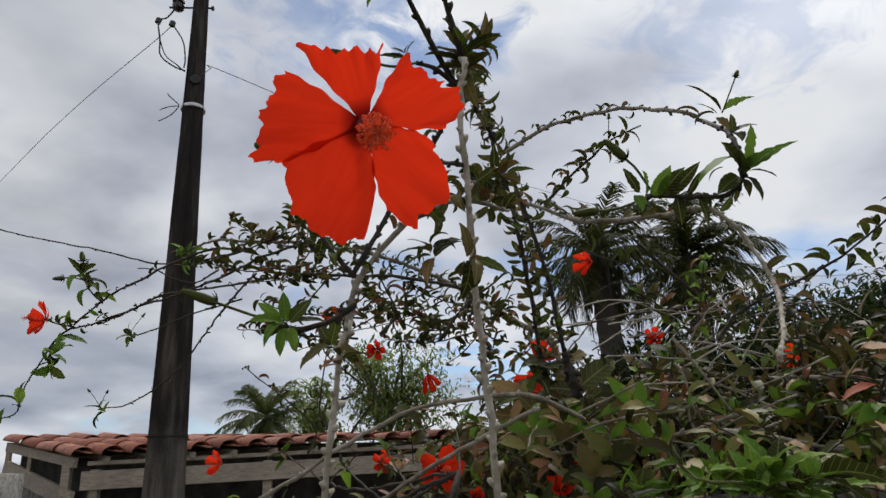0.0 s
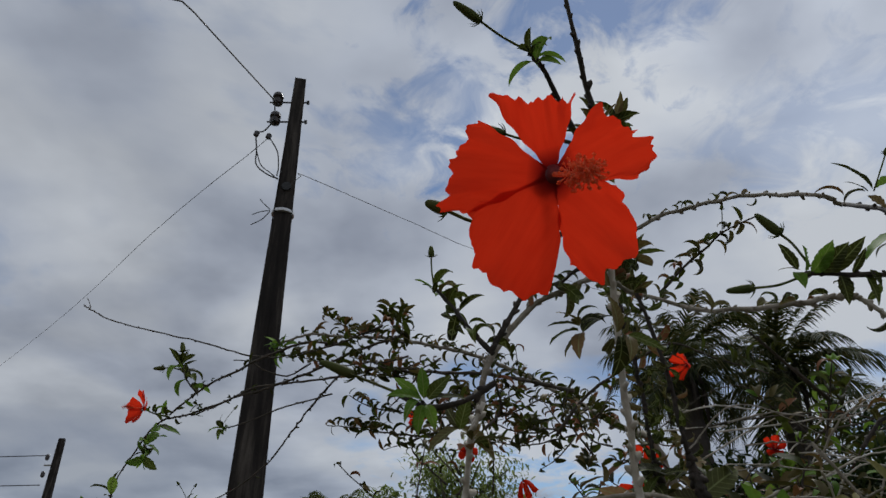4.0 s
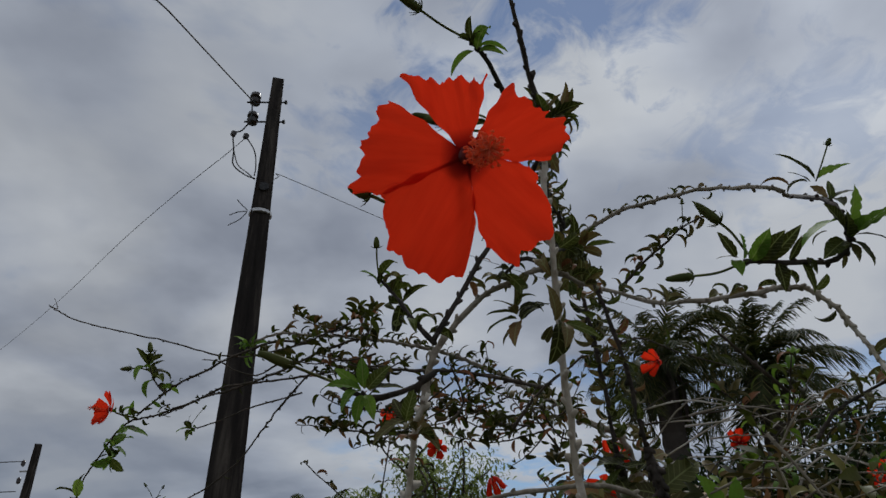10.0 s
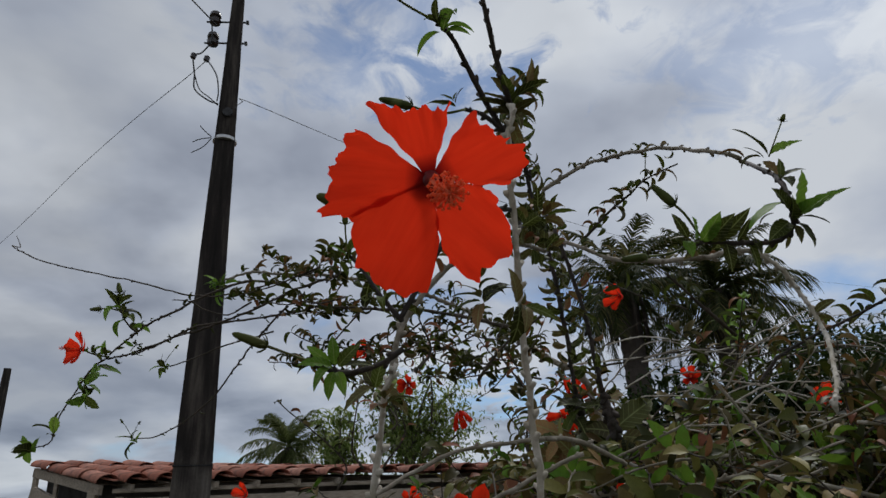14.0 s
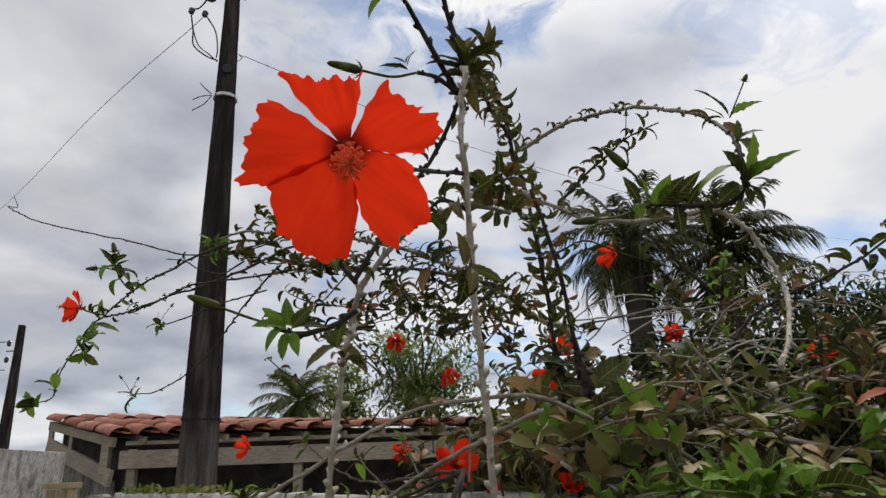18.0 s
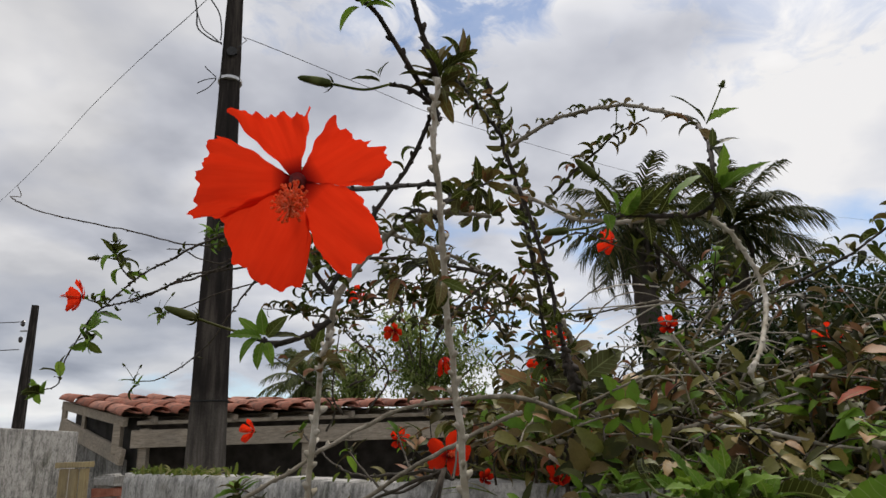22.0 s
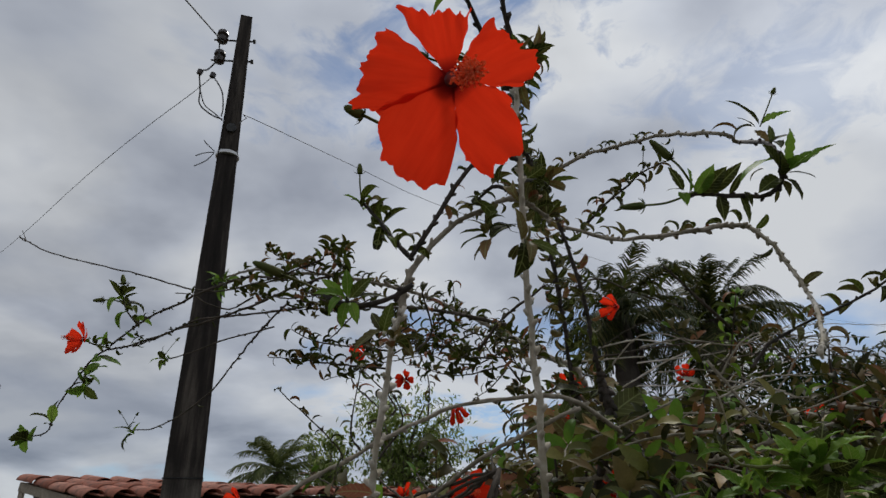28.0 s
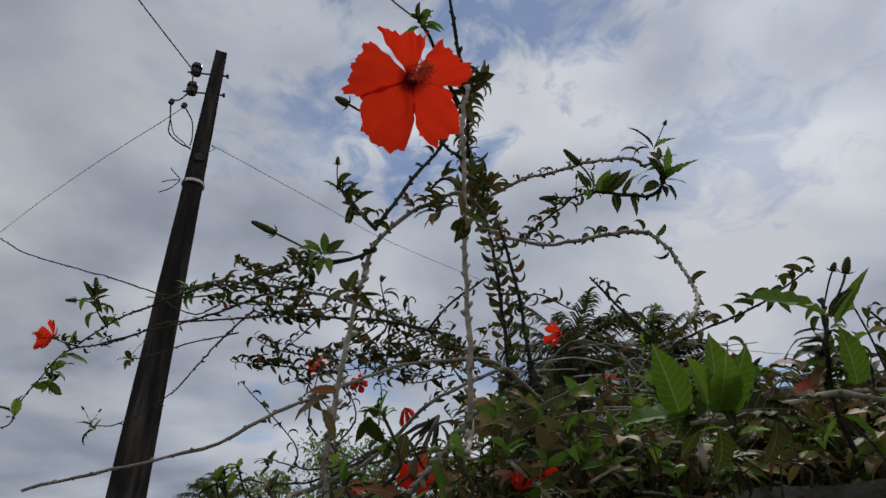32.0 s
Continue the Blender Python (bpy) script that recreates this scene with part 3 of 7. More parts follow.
def rosette(parent, at, axis, n, size, material, kinds=("open", "arched"), spread=0.9, seed=3, joined=False, stalk=0.12):
    """A whorl of leaves at the end of a shoot."""
    rng = random.Random(seed)
    ax = Vector(axis).normalized()
    sx = ax.orthogonal().normalized()
    sy = ax.cross(sx)
    bags = {} if joined else None
    for k in range(n):
        a = k * 2.4 + rng.uniform(-0.8, 0.8)
        w = spread * (0.35 + 0.65 * (k + 0.5) / n) * rng.uniform(0.6, 1.4)
        side = sx * math.cos(a) + sy * math.sin(a)
        dr = ax * math.cos(w) + side * math.sin(w)
        sz = size * rng.uniform(0.55, 1.1) * (0.6 + 0.4 * (k + 1) / n)
        base = Vector(at) - ax * stalk * size * k / n * 3 + dr * size * 0.05
        mm = rng.choice(material) if isinstance(material, tuple) else material
        put_leaf(bags, rng.choice(kinds), mm, leaf_pose(base, dr, ax * 0.9 + Vector((0, 0, 0.5)), sz, rng.uniform(-0.5, 0.5)), parent)
    if joined:
        finish(bags, parent)


def bud(pts, length, radius, tipred=False, seed=1):
    """A stalk that ends in a long closed bud with a spiky collar."""
    path = sample(pts, 14)
    v, f = tube_data(path, np.full(14, radius * 0.3), 6)
    rng = random.Random(seed)
    d = path[-1] - path[-2]
    d /= np.linalg.norm(d)
    prof = [(0, .3), (.05, .75), (.18, 1.0), (.4, 1.05), (.62, .9), (.82, .72), (.94, .5), (1.0, .12)]
    body = np.array([path[-1] + d * length * a for a, _ in prof])
    v2, f2 = tube_data(body, [radius * b for _, b in prof], 9)
    k = len(v)
    v, f = v + v2, f + [tuple(i + k for i in q) for q in f2]
    side = np.cross(d, [0.3, 0.2, 1.0])
    side /= np.linalg.norm(side)
    oth = np.cross(d, side)
    for j in range(7):
        a = j * 6.283 / 7
        o = math.cos(a) * side + math.sin(a) * oth
        b0 = path[-1] + o * radius * 0.5
        sp = np.array([b0, b0 + o * radius * 1.1 + d * length * 0.10, b0 + o * radius * 1.7 + d * length * 0.22])
        v3, f3 = tube_data(sp, [radius * .16, radius * .13, radius * .03], 4)
        k = len(v)
        v, f = v + v3, f + [tuple(i + k for i in q) for q in f3]
    return bush_part("bud", (v, f), M_BUD, None, "closed green flower bud")


def petal_data(reach, half, seed, cup=0.08, ruffle=0.045, rows=18, cols=22, r0=0.006, teeth=0.06):
    """A petal along +y, its face to +z, with a narrow claw and a toothed outer edge; reach: its length from one side to the other."""
    L = max(reach)
    rng = random.Random(seed)
    ph = [rng.uniform(0, 6) for _ in range(5)]
    jag, k = [], 0
    while len(jag) < cols + 1:
        span, top = rng.randint(2, 6), rng.uniform(0.2, 1.0) * (1.7 if rng.random() < 0.3 else 0.7)
        jag += [top * (1 - abs(2 * (q + 0.5) / span - 1)) - 0.3 + rng.uniform(-0.12, 0.12) for q in range(span)]
    v, f = [], []
    for i in range(rows + 1):
        s = i / rows
        q = min(1, max(0, (s - 0.05) / 0.6))
        prof = 0.90 + 0.10 * math.sin(math.pi * min(1.0, s / 0.9)) ** 1.2 + 0.30 * max(0.0, 1 - s / 0.20)
        for j in range(cols + 1):
            u = 2 * j / cols - 1
            tooth = teeth * (math.sin(u * 17 + ph[0]) * 0.35 + math.sin(u * 7 + ph[4]) * 0.3 + jag[j])
            w = (u + 1) / 2 * (len(reach) - 1)
            k = min(int(w), len(reach) - 2)
            e = (w - k) ** 2 * (3 - 2 * (w - k))
            lu = reach[k] + (reach[k + 1] - reach[k]) * e + L * tooth
            r = r0 + s * (lu - r0)
            a = u * half * prof * (1 + 0.03 * math.sin(s * 19 + ph[2]))
            z = L * (cup * s * s + ruffle * s**2 * math.sin(u * 4.2 + ph[2]) + 0.5 * ruffle * s**3 * math.sin(u * 11 + ph[3] + s * 3) - 0.05 * u * u * s)
            v.append((r * math.sin(a), r * math.cos(a), z))
            if i and j:
                b = i * (cols + 1) + j
                f.append((b - cols - 2, b - cols - 1, b, b - 1))
    return v, f


def flower_frame(at, normal, right):
    n = Vector(normal).normalized()
    r = (Vector(right) - n * n.dot(Vector(right))).normalized()
    return Matrix.Translation(at) @ Matrix((r, n.cross(r), n)).transposed().to_4x4()


def staminal_column(m, length, tip, scale=1.0, seed=4, bend=0.15):
    """The column with its tuft of stamens, in the flower's frame: v, f of column, of anthers."""
    rng = random.Random(seed)
    path = sample([(0, 0, -0.002), (tip[0] * 0.3, tip[1] * 0.2, length * 0.4), (tip[0] * 0.7, tip[1] * 0.65, length * 0.75), (tip[0], tip[1], length)], 14)
    path = np.array([m @ Vector(p) for p in path])
    v, f = tube_data(path, np.linspace(0.0016, 0.0009, 14) * scale, 7)
    bag, dots = Bag(), Bag()
    bag.mesh(v, f)
    t, s, u = frames(path)
    ico = [(1, 0, 0), (-1, 0, 0), (0, 1, 0), (0, -1, 0), (0, 0, 1), (0, 0, -1)]
    icf = [(0, 2, 4), (2, 1, 4), (1, 3, 4), (3, 0, 4), (2, 0, 5), (1, 2, 5), (3, 1, 5), (0, 3, 5)]
    for k in range(int(130 * min(1, scale * 1.1))):
        i = rng.randint(6, 13)
        a = k * 2.4
        d = (math.cos(a) * s[i] + math.sin(a) * u[i]) + t[i] * rng.uniform(-0.1, 0.5)
        d /= np.linalg.norm(d)
        e = path[i] + d * rng.uniform(0.003, 0.0095) * scale
        v, f = tube_data(np.array([path[i], e]), [0.0003 * scale, 0.0003 * scale], 3)
        bag.mesh(v, f)
        dots.mesh(np.array(ico) * 0.0012 * scale + e, icf)
    for k in range(5):
        a = k * 1.257
        d = (math.cos(a) * s[13] + math.sin(a) * u[13]) * 0.6 + t[13]
        e = path[13] + d * 0.008 * scale
        v, f = tube_data(np.array([path[13], e]), [0.0004 * scale, 0.0003 * scale], 4)
        bag.mesh(v, f)
        dots.mesh(np.array(ico) * 0.0014 * scale + e, icf)
    return bag, dots


def calyx(m, scale):
    """The green cup behind the petals, as a lathe with five teeth."""
    v, f = [], []
    prof = [(-0.022, 0.0022), (-0.020, 0.0045), (-0.012, 0.0062), (-0.006, 0.0068), (-0.002, 0.0060)]
    for i, (z, r) in enumerate(prof):
        for j in range(15):
            a = j / 15 * 6.2832
            rr = r * (1 + (0.18 * math.cos(5 * a) if i == 4 else 0))
            v.append(tuple(m @ (Vector((rr * math.cos(a), rr * math.sin(a), z)) * scale)))
            if i:
                b = (i - 1) * 15
                f.append((b + j, b + (j + 1) % 15, b + 15 + (j + 1) % 15, b + 15 + j))
    f.append(tuple(range(15)))
    return v, f


def hibiscus_flower(at, normal, right, petals, column, tip, scale=1.0, seed=1, label="", rows=18, cols=22):
    m = flower_frame(at, normal, right)
    fl = bush_part("flower", calyx(m, scale), M_BUD, None, label)
    for k, (ang, reach, half, cup) in enumerate(petals):
        ob = part("petal", petal_data(reach, radians(half), seed * 9 + k, cup, rows=rows, cols=cols, r0=0.005 * scale), M_PETAL, fl)
        ob.matrix_basis = m @ Matrix.Translation((0, 0, 0.0006 * k)) @ Matrix.Rotation(radians(ang - 90), 4, "Z")
    bag, dots = staminal_column(m, column, tip, scale)
    bag.part("staminal_column", M_STAMEN, fl, "orange-red stamen column")
    dots.part("anther_tuft", M_ANTHER, fl, "pale orange anthers")
    v, f = tube_data(np.array([m @ Vector((0, 0, z)) for z in (0.0005, 0.0022)]), [0.0058 * scale, 0.002 * scale], 12)
    part("throat", (v, f), M_THROAT, fl, "dark red flower throat")
    return fl


# the large bloom near the camera
hibiscus_flower((-0.038, 0.350, 1.787), (0.06, -0.80, -0.60), (1, 0.05, 0.0), [
    (102, (0.0600, 0.0520, 0.0465, 0.0440, 0.0432, 0.0426, 0.0422, 0.0418, 0.0415), 30, 0.10),
    (27, (0.0470, 0.0445, 0.0445, 0.0465, 0.0495, 0.0545, 0.0580, 0.0550, 0.0460), 35, 0.06),
    (-45, (0.0370, 0.0430, 0.0510, 0.0600, 0.0670, 0.0655, 0.0645, 0.0640, 0.0540), 38.5, 0.02),
    (-121.5, (0.0470, 0.0680, 0.0720, 0.0740, 0.0715, 0.0675, 0.0625, 0.0585, 0.0520), 41, 0.02),
    (173, (0.0560, 0.0640, 0.0620, 0.0595, 0.0575, 0.0560, 0.0555, 0.0555, 0.0530), 33, 0.09)],
    0.066, (0.007, 0.003), 1.0, 1, "large open red flower with five ragged petals", 30, 46)

SMALL = ("curled", "curled", "arched", "narrow")
BIG = ("open", "arched", "broad")
# main pale stem, its crown of dark leaves and the long shoots above it
S1, s1p = branch(([(0.051, 0.705, 1.551), (0.048, 0.675, 1.648), (0.043, 0.653, 1.724), (0.039, 0.627, 1.810), (0.036, 0.604, 1.886), (0.035, 0.586, 1.945), (0.042, 0.573, 1.988), (0.043, 0.562, 2.026)])[:-1], 0.0038, 0.0029, M_PALE, None, 11, 100, "stem", label="pale grey knobbly stem")
branch([(0.051, 0.704, 1.551), (0.047, 0.69, 1.52), (0.030, 0.60, 1.49), (0.013, 0.54, 1.486)], 0.0038, 0.0036, M_PALE, None, 12, 60, "stem")
branch([(0.036, 0.523, 1.513), (0.013, 0.537, 1.486), (-0.016, 0.555, 1.453), (-0.051, 0.571, 1.424), (-0.087, 0.587, 1.395), (-0.16, 0.62, 1.31), (-0.25, 0.72, 0.9), (-0.2, 0.9, -0.02)], 0.0022, 0.0052, M_MID, None, 120, 60, "stem", label="knobbly pale main stem leaning low")
K = (0.036, 0.608, 1.976)
branch([(0.037, 0.595, 1.950), K, (0.014, 0.587, 2.008), (-0.017, 0.534, 2.045), (-0.030, 0.511, 2.043)], 0.0034, 0.0022, M_BROWN, None, 13, 90)
rosette(S1, (-0.030, 0.511, 2.043), (-0.3, -0.2, 0.7), 9, 0.045, (M_LEAF, M_BRIGHT), ("arched", "narrow"), 1.2, 13)
bud([(-0.030, 0.511, 2.043), (-0.056, 0.495, 2.049), (-0.076, 0.479, 2.054)], 0.032, 0.0044)
branch([(0.041, 0.582, 1.994), (0.026, 0.554, 2.037), (0.019, 0.527, 2.064), (0.009, 0.504, 2.104), (-0.002, 0.466, 2.173)], 0.003, 0.0018, M_BROWN, None, 14, 90)
rosette(S1, (0.044, 0.591, 2.015), (0.05, -0.1, 1.0), 12, 0.054, (M_BRONZE, M_BRONZE, M_LEAF), ("open", "broad", "broad"), 0.85, 15, stalk=0.2)
rosette(S1, (0.045, 0.596, 1.997), (0.1, -0.1, 0.9), 12, 0.044, (M_BRONZE, M_LEAF), ("arched", "broad"), 1.5, 151)
rosette(S1, (0.067, 0.621, 2.038), (0.7, -0.1, 0.4), 12, 0.042, (M_BRONZE, M_LEAF), ("arched", "open"), 1.2, 16)
branch([K, (0.014, 0.584, 1.983), (-0.006, 0.565, 1.979)], 0.0028, 0.002, M_BROWN, None, 17, 90)
bud([(-0.006, 0.565, 1.979), (-0.030, 0.552, 1.967), (-0.058, 0.537, 1.966)], 0.034, 0.0044)
rosette(S1, (-0.017, 0.562, 1.988), (-0.3, 0, 0.9), 5, 0.03, M_LEAF, ("open",), 0.9, 18)
# stalk of the large bloom
branch([(0.034, 0.604, 1.884), (0.007, 0.548, 1.862), (-0.022, 0.417, 1.808), (-0.0385, 0.366, 1.799)], 0.0024, 0.0017, M_BROWN, None, 19, 60, "flower_stalk")
bud([(-0.052, 0.421, 1.801), (-0.082, 0.416, 1.797), (-0.103, 0.409, 1.803)], 0.016, 0.0042)
branch([(0.038, 0.619, 1.868), (0.064, 0.691, 1.909), (0.100, 0.781, 1.957)], 0.003, 0.0015, M_BROWN, (SMALL + BIG, (M_BRONZE, M_LEAF), (0.024, 0.04), 0.0075, 0.1, 1, 0.2, 0.9), 20, 40, joined=False)
branch([(0.038, 0.624, 1.852), (0.012, 0.630, 1.867), (-0.006, 0.652, 1.863)], 0.003, 0.0015, M_BROWN, (SMALL, (M_BRONZE, M_LEAF), (0.025, 0.04), 0.014, 0.1, 1, 0.1, 0.9), 21, 40, joined=False)
# second pale stem and its arch
branch([(-0.096, 0.703, 1.745), (-0.089, 0.705, 1.780), (-0.074, 0.710, 1.818), (-0.034, 0.735, 1.872), (0.005, 0.722, 1.888), (0.045, 0.700, 1.888), (0.095, 0.80, 1.915)], 0.0036, 0.0030, M_MID, (SMALL + ("arched", "open"), (M_BRONZE, M_BRONZE, M_LEAF), (0.020, 0.038), 0.0058, 0.42, 1, 0.35, 0.9), 221, 90, joined=False)
S2, s2p = branch(([(-0.131, 0.762, 1.549), (-0.124, 0.746, 1.602), (-0.113, 0.727, 1.666), (-0.104, 0.709, 1.724), (-0.090, 0.700, 1.756), (-0.068, 0.689, 1.794), (-0.040, 0.677, 1.835)])[:5], 0.0038, 0.0030, M_PALE, None, 22, 100, "stem", label="pale grey knobbly stem")
branch([(-0.131, 0.766, 1.549), (-0.133, 0.755, 1.50), (-0.128, 0.73, 1.44), (-0.14, 0.68, 1.36), (-0.19, 0.66, 1.2), (-0.2, 0.85, -0.02)], 0.0036, 0.0036, M_MID, None, 23, 40, "stem")
branch([(-0.080, 0.633, 1.785), (-0.052, 0.64, 1.835), (-0.025, 0.645, 1.885), (0.010, 0.645, 1.935), (0.036, 0.608, 1.976)], 0.0028, 0.0024, M_BROWN, (SMALL, (M_BRONZE, M_LEAF), (0.014, 0.026), 0.03, 0.1, 1, 0.3, 0.9), 25, 110)
rosette(S2, (-0.102, 0.704, 1.720), (0.1, -0.3, 0.5), 5, 0.042, (M_BRONZE, M_LEAF), ("broad", "arched"), 1.4, 26)
branch([(-0.078, 0.633, 1.783), (-0.097, 0.642, 1.808), (-0.118, 0.652, 1.842), (-0.137, 0.660, 1.867)], 0.0028, 0.0018, M_BROWN, (("curled", "curled", "arched", "narrow"), (M_LEAF, M_LEAF, M_BRONZE), (0.022, 0.037), 0.0060, 0.12, 0.95, 0.3, 0.95), 27, 60, joined=False)
rosette(S2, (-0.137, 0.660, 1.867), (-0.05, -0.1, 0.9), 6, 0.036, (M_LEAF, M_BRIGHT), ("open", "arched"), 1.1, 271)
bud([(-0.137, 0.660, 1.867), (-0.139, 0.655, 1.886), (-0.139, 0.650, 1.898)], 0.012, 0.0032)
# shoot with the long bud and a fresh whorl
branch([(-0.077, 0.629, 1.754), (-0.099, 0.632, 1.741), (-0.138, 0.634, 1.733), (-0.169, 0.643, 1.750)], 0.0030, 0.0026, M_BROWN, None, 28, 90)
def near_leaf(kind, material, a, b, face, parent, roll=0.0):
    a, b = Vector(a), Vector(b)
    single_leaf(kind, material, leaf_pose(a, b - a, face, (b - a).length, roll), parent)


FRONT = (0.15, -0.9, 0.35)
near_leaf("fine", M_BRIGHT, (-0.144, 0.621, 1.737), (-0.167, 0.598, 1.747), (-0.2, -0.8, 0.5), S2)
near_leaf("open", M_BRIGHT, (-0.147, 0.625, 1.742), (-0.169, 0.615, 1.760), (-0.3, -0.8, 0.3), S2)
near_leaf("fine", M_BRIGHT, (-0.142, 0.621, 1.740), (-0.141, 0.604, 1.763), FRONT, S2)
near_leaf("fine", M_LEAF, (-0.138, 0.621, 1.738), (-0.119, 0.606, 1.757), (0.3, -0.9, 0.3), S2)
near_leaf("open", M_LEAF, (-0.136, 0.622, 1.737), (-0.106, 0.609, 1.745), (0.2, -0.6, 0.7), S2)
near_leaf("fine", M_BRIGHT, (-0.143, 0.623, 1.733), (-0.149, 0.609, 1.709), (-0.2, -0.9, -0.1), S2)
near_leaf("fine", M_BRIGHT, (-0.139, 0.623, 1.733), (-0.130, 0.608, 1.713), (0.2, -0.9, -0.1), S2)
near_leaf("narrow", M_BRIGHT, (-0.145, 0.622, 1.736), (-0.154, 0.581, 1.734), (0.0, -0.6, 0.7), S2)
near_leaf("open", M_LEAF, (-0.143, 0.631, 1.741), (-0.140, 0.645, 1.766), FRONT, S2)
bud([(-0.153, 0.625, 1.740), (-0.177, 0.612, 1.747), (-0.202, 0.604, 1.756)], 0.034, 0.0046)
near_leaf("broad", M_BRONZE, (-0.118, 0.734, 1.738), (-0.155, 0.716, 1.725), (0.0, -0.6, 0.7), S2)
near_leaf("broad", M_BRONZE, (-0.115, 0.734, 1.738), (-0.073, 0.720, 1.718), (0.0, -0.6, 0.7), S2)
near_leaf("broad", M_LEAF, (-0.117, 0.734, 1.737), (-0.107, 0.714, 1.768), FRONT, S2)
near_leaf("open", M_BRONZE, (-0.117, 0.734, 1.737), (-0.135, 0.735, 1.768), (-0.3, -0.8, 0.4), S2)
# large old leaves low beside the dark stems
OLD, oldp = branch([(0.288, 1.431, 1.617), (0.251, 1.402, 1.706), (0.225, 1.385, 1.760), (0.209, 1.373, 1.795)], 0.004, 0.0025, M_MID, None, 230, 40)
for k, (at, way, n, size) in enumerate((((0.209, 1.375, 1.790), (-0.2, -0.6, 0.5), 7, 0.115), ((0.267, 1.371, 1.804), (0.5, -0.6, 0.5), 6, 0.12), ((0.175, 1.369, 1.740), (-0.5, -0.6, -0.1), 6, 0.11), ((0.300, 1.373, 1.735), (0.4, -0.6, -0.3), 5, 0.12), ((0.207, 1.356, 1.683), (-0.1, -0.6, -0.5), 6, 0.11))):
    rosette(OLD, at, way, n, size, (M_BRONZE, M_LEAF, M_BRONZE, M_OLD), ("broad", "open", "wide"), 1.35, 2300 + k)
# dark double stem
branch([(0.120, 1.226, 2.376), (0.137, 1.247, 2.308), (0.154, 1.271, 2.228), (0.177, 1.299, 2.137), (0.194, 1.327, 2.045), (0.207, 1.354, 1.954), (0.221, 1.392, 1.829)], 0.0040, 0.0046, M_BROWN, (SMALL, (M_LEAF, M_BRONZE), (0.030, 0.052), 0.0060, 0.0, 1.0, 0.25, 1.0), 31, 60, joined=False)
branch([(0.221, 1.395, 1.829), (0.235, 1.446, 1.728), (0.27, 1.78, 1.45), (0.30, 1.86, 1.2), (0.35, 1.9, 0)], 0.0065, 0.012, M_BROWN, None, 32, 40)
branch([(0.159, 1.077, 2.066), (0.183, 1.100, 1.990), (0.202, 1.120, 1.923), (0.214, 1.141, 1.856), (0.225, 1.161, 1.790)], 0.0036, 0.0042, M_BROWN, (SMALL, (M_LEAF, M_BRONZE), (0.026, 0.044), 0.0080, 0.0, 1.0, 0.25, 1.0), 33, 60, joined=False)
branch([(0.224, 1.156, 1.789), (0.246, 1.229, 1.688), (0.27, 1.75, 1.47), (0.3, 1.84, 1.2), (0.4, 1.9, 0)], 0.006, 0.012, M_BROWN, None, 34, 40)
branch([(0.139, 1.173, 2.216), (0.087, 0.974, 2.184), (0.057, 0.696, 2.064)], 0.004, 0.003, M_BROWN, (SMALL, (M_LEAF, M_BRONZE), (0.022, 0.038), 0.009, 0.0, 1, 0.25, 1.0), 35, 50, joined=False)
branch([(0.007, 1.030, 1.796), (0.035, 1.012, 1.830), (0.066, 0.998, 1.856), (0.093, 0.989, 1.872), (0.114, 0.980, 1.887)], 0.0026, 0.0016, M_TWIG, (SMALL, (M_LEAF, M_BRONZE), (0.014, 0.026), 0.012, 0.1, 1, 0.4, 0.9), 331, 110)
rosette(S1, (-0.003, 0.580, 1.791), (-0.2, -0.5, 0.6), 10, 0.042, (M_BRONZE, M_LEAF), ("arched", "broad", "open"), 1.4, 332)
rosette(S1, (0.037, 0.583, 1.778), (0.3, -0.5, -0.2), 9, 0.045, (M_BRONZE, M_LEAF), ("arched", "broad", "open"), 1.4, 333)
# arch to the side and its curled-back flowering end
branch([(0.153, 1.123, 2.166), (0.228, 1.112, 2.206), (0.291, 1.107, 2.223), (0.328, 1.019, 2.184), (0.351, 0.903, 2.115), (0.365, 0.820, 2.056), (0.392, 0.824, 2.043)], 0.0040, 0.0026, M_MID, (SMALL, (M_LEAF, M_BRONZE), (0.016, 0.032), 0.017, 0.0, 0.6, 0.6, 0.8), 36, 85, joined=False)
B2, b2p = branch([(0.386, 0.812, 2.037), (0.344, 0.681, 1.950)] + [(0.327, 0.634, 1.912), (0.315, 0.609, 1.878), (0.315, 0.615, 1.858), (0.302, 0.619, 1.846), (0.274, 0.619, 1.843), (0.241, 0.619, 1.844), (0.216, 0.617, 1.846)], 0.0028, 0.0024, M_BROWN, None, 37, 80)
near_leaf("open", M_LEAF, (0.345, 0.682, 1.976), (0.321, 0.668, 2.020), (0.7, -0.5, 0.5), B2)
near_leaf("flat", M_BRIGHT, (0.347, 0.682, 1.976), (0.373, 0.658, 1.986), (-0.1, -0.8, 0.6), B2)
near_leaf("arched", M_BRONZE, (0.337, 0.683, 1.974), (0.310, 0.679, 1.985), (0.1, -0.5, 0.85), B2)
near_leaf("arched", M_BRONZE, (0.343, 0.732, 2.000), (0.326, 0.722, 2.032), (0.3, -0.6, 0.7), B2)
near_leaf("open", M_LEAF, (0.340, 0.683, 1.973), (0.323, 0.676, 1.993), (0.2, -0.6, 0.7), B2)
near_leaf("flat", M_BRONZE, (0.338, 0.684, 1.969), (0.349, 0.671, 1.945), FRONT, B2)
near_leaf("open", M_LEAF, (0.333, 0.650, 1.928), (0.362, 0.644, 1.949), (-0.3, -0.6, 0.7), B2)
near_leaf("open", M_LEAF, (0.334, 0.650, 1.928), (0.340, 0.642, 1.954), FRONT, B2)
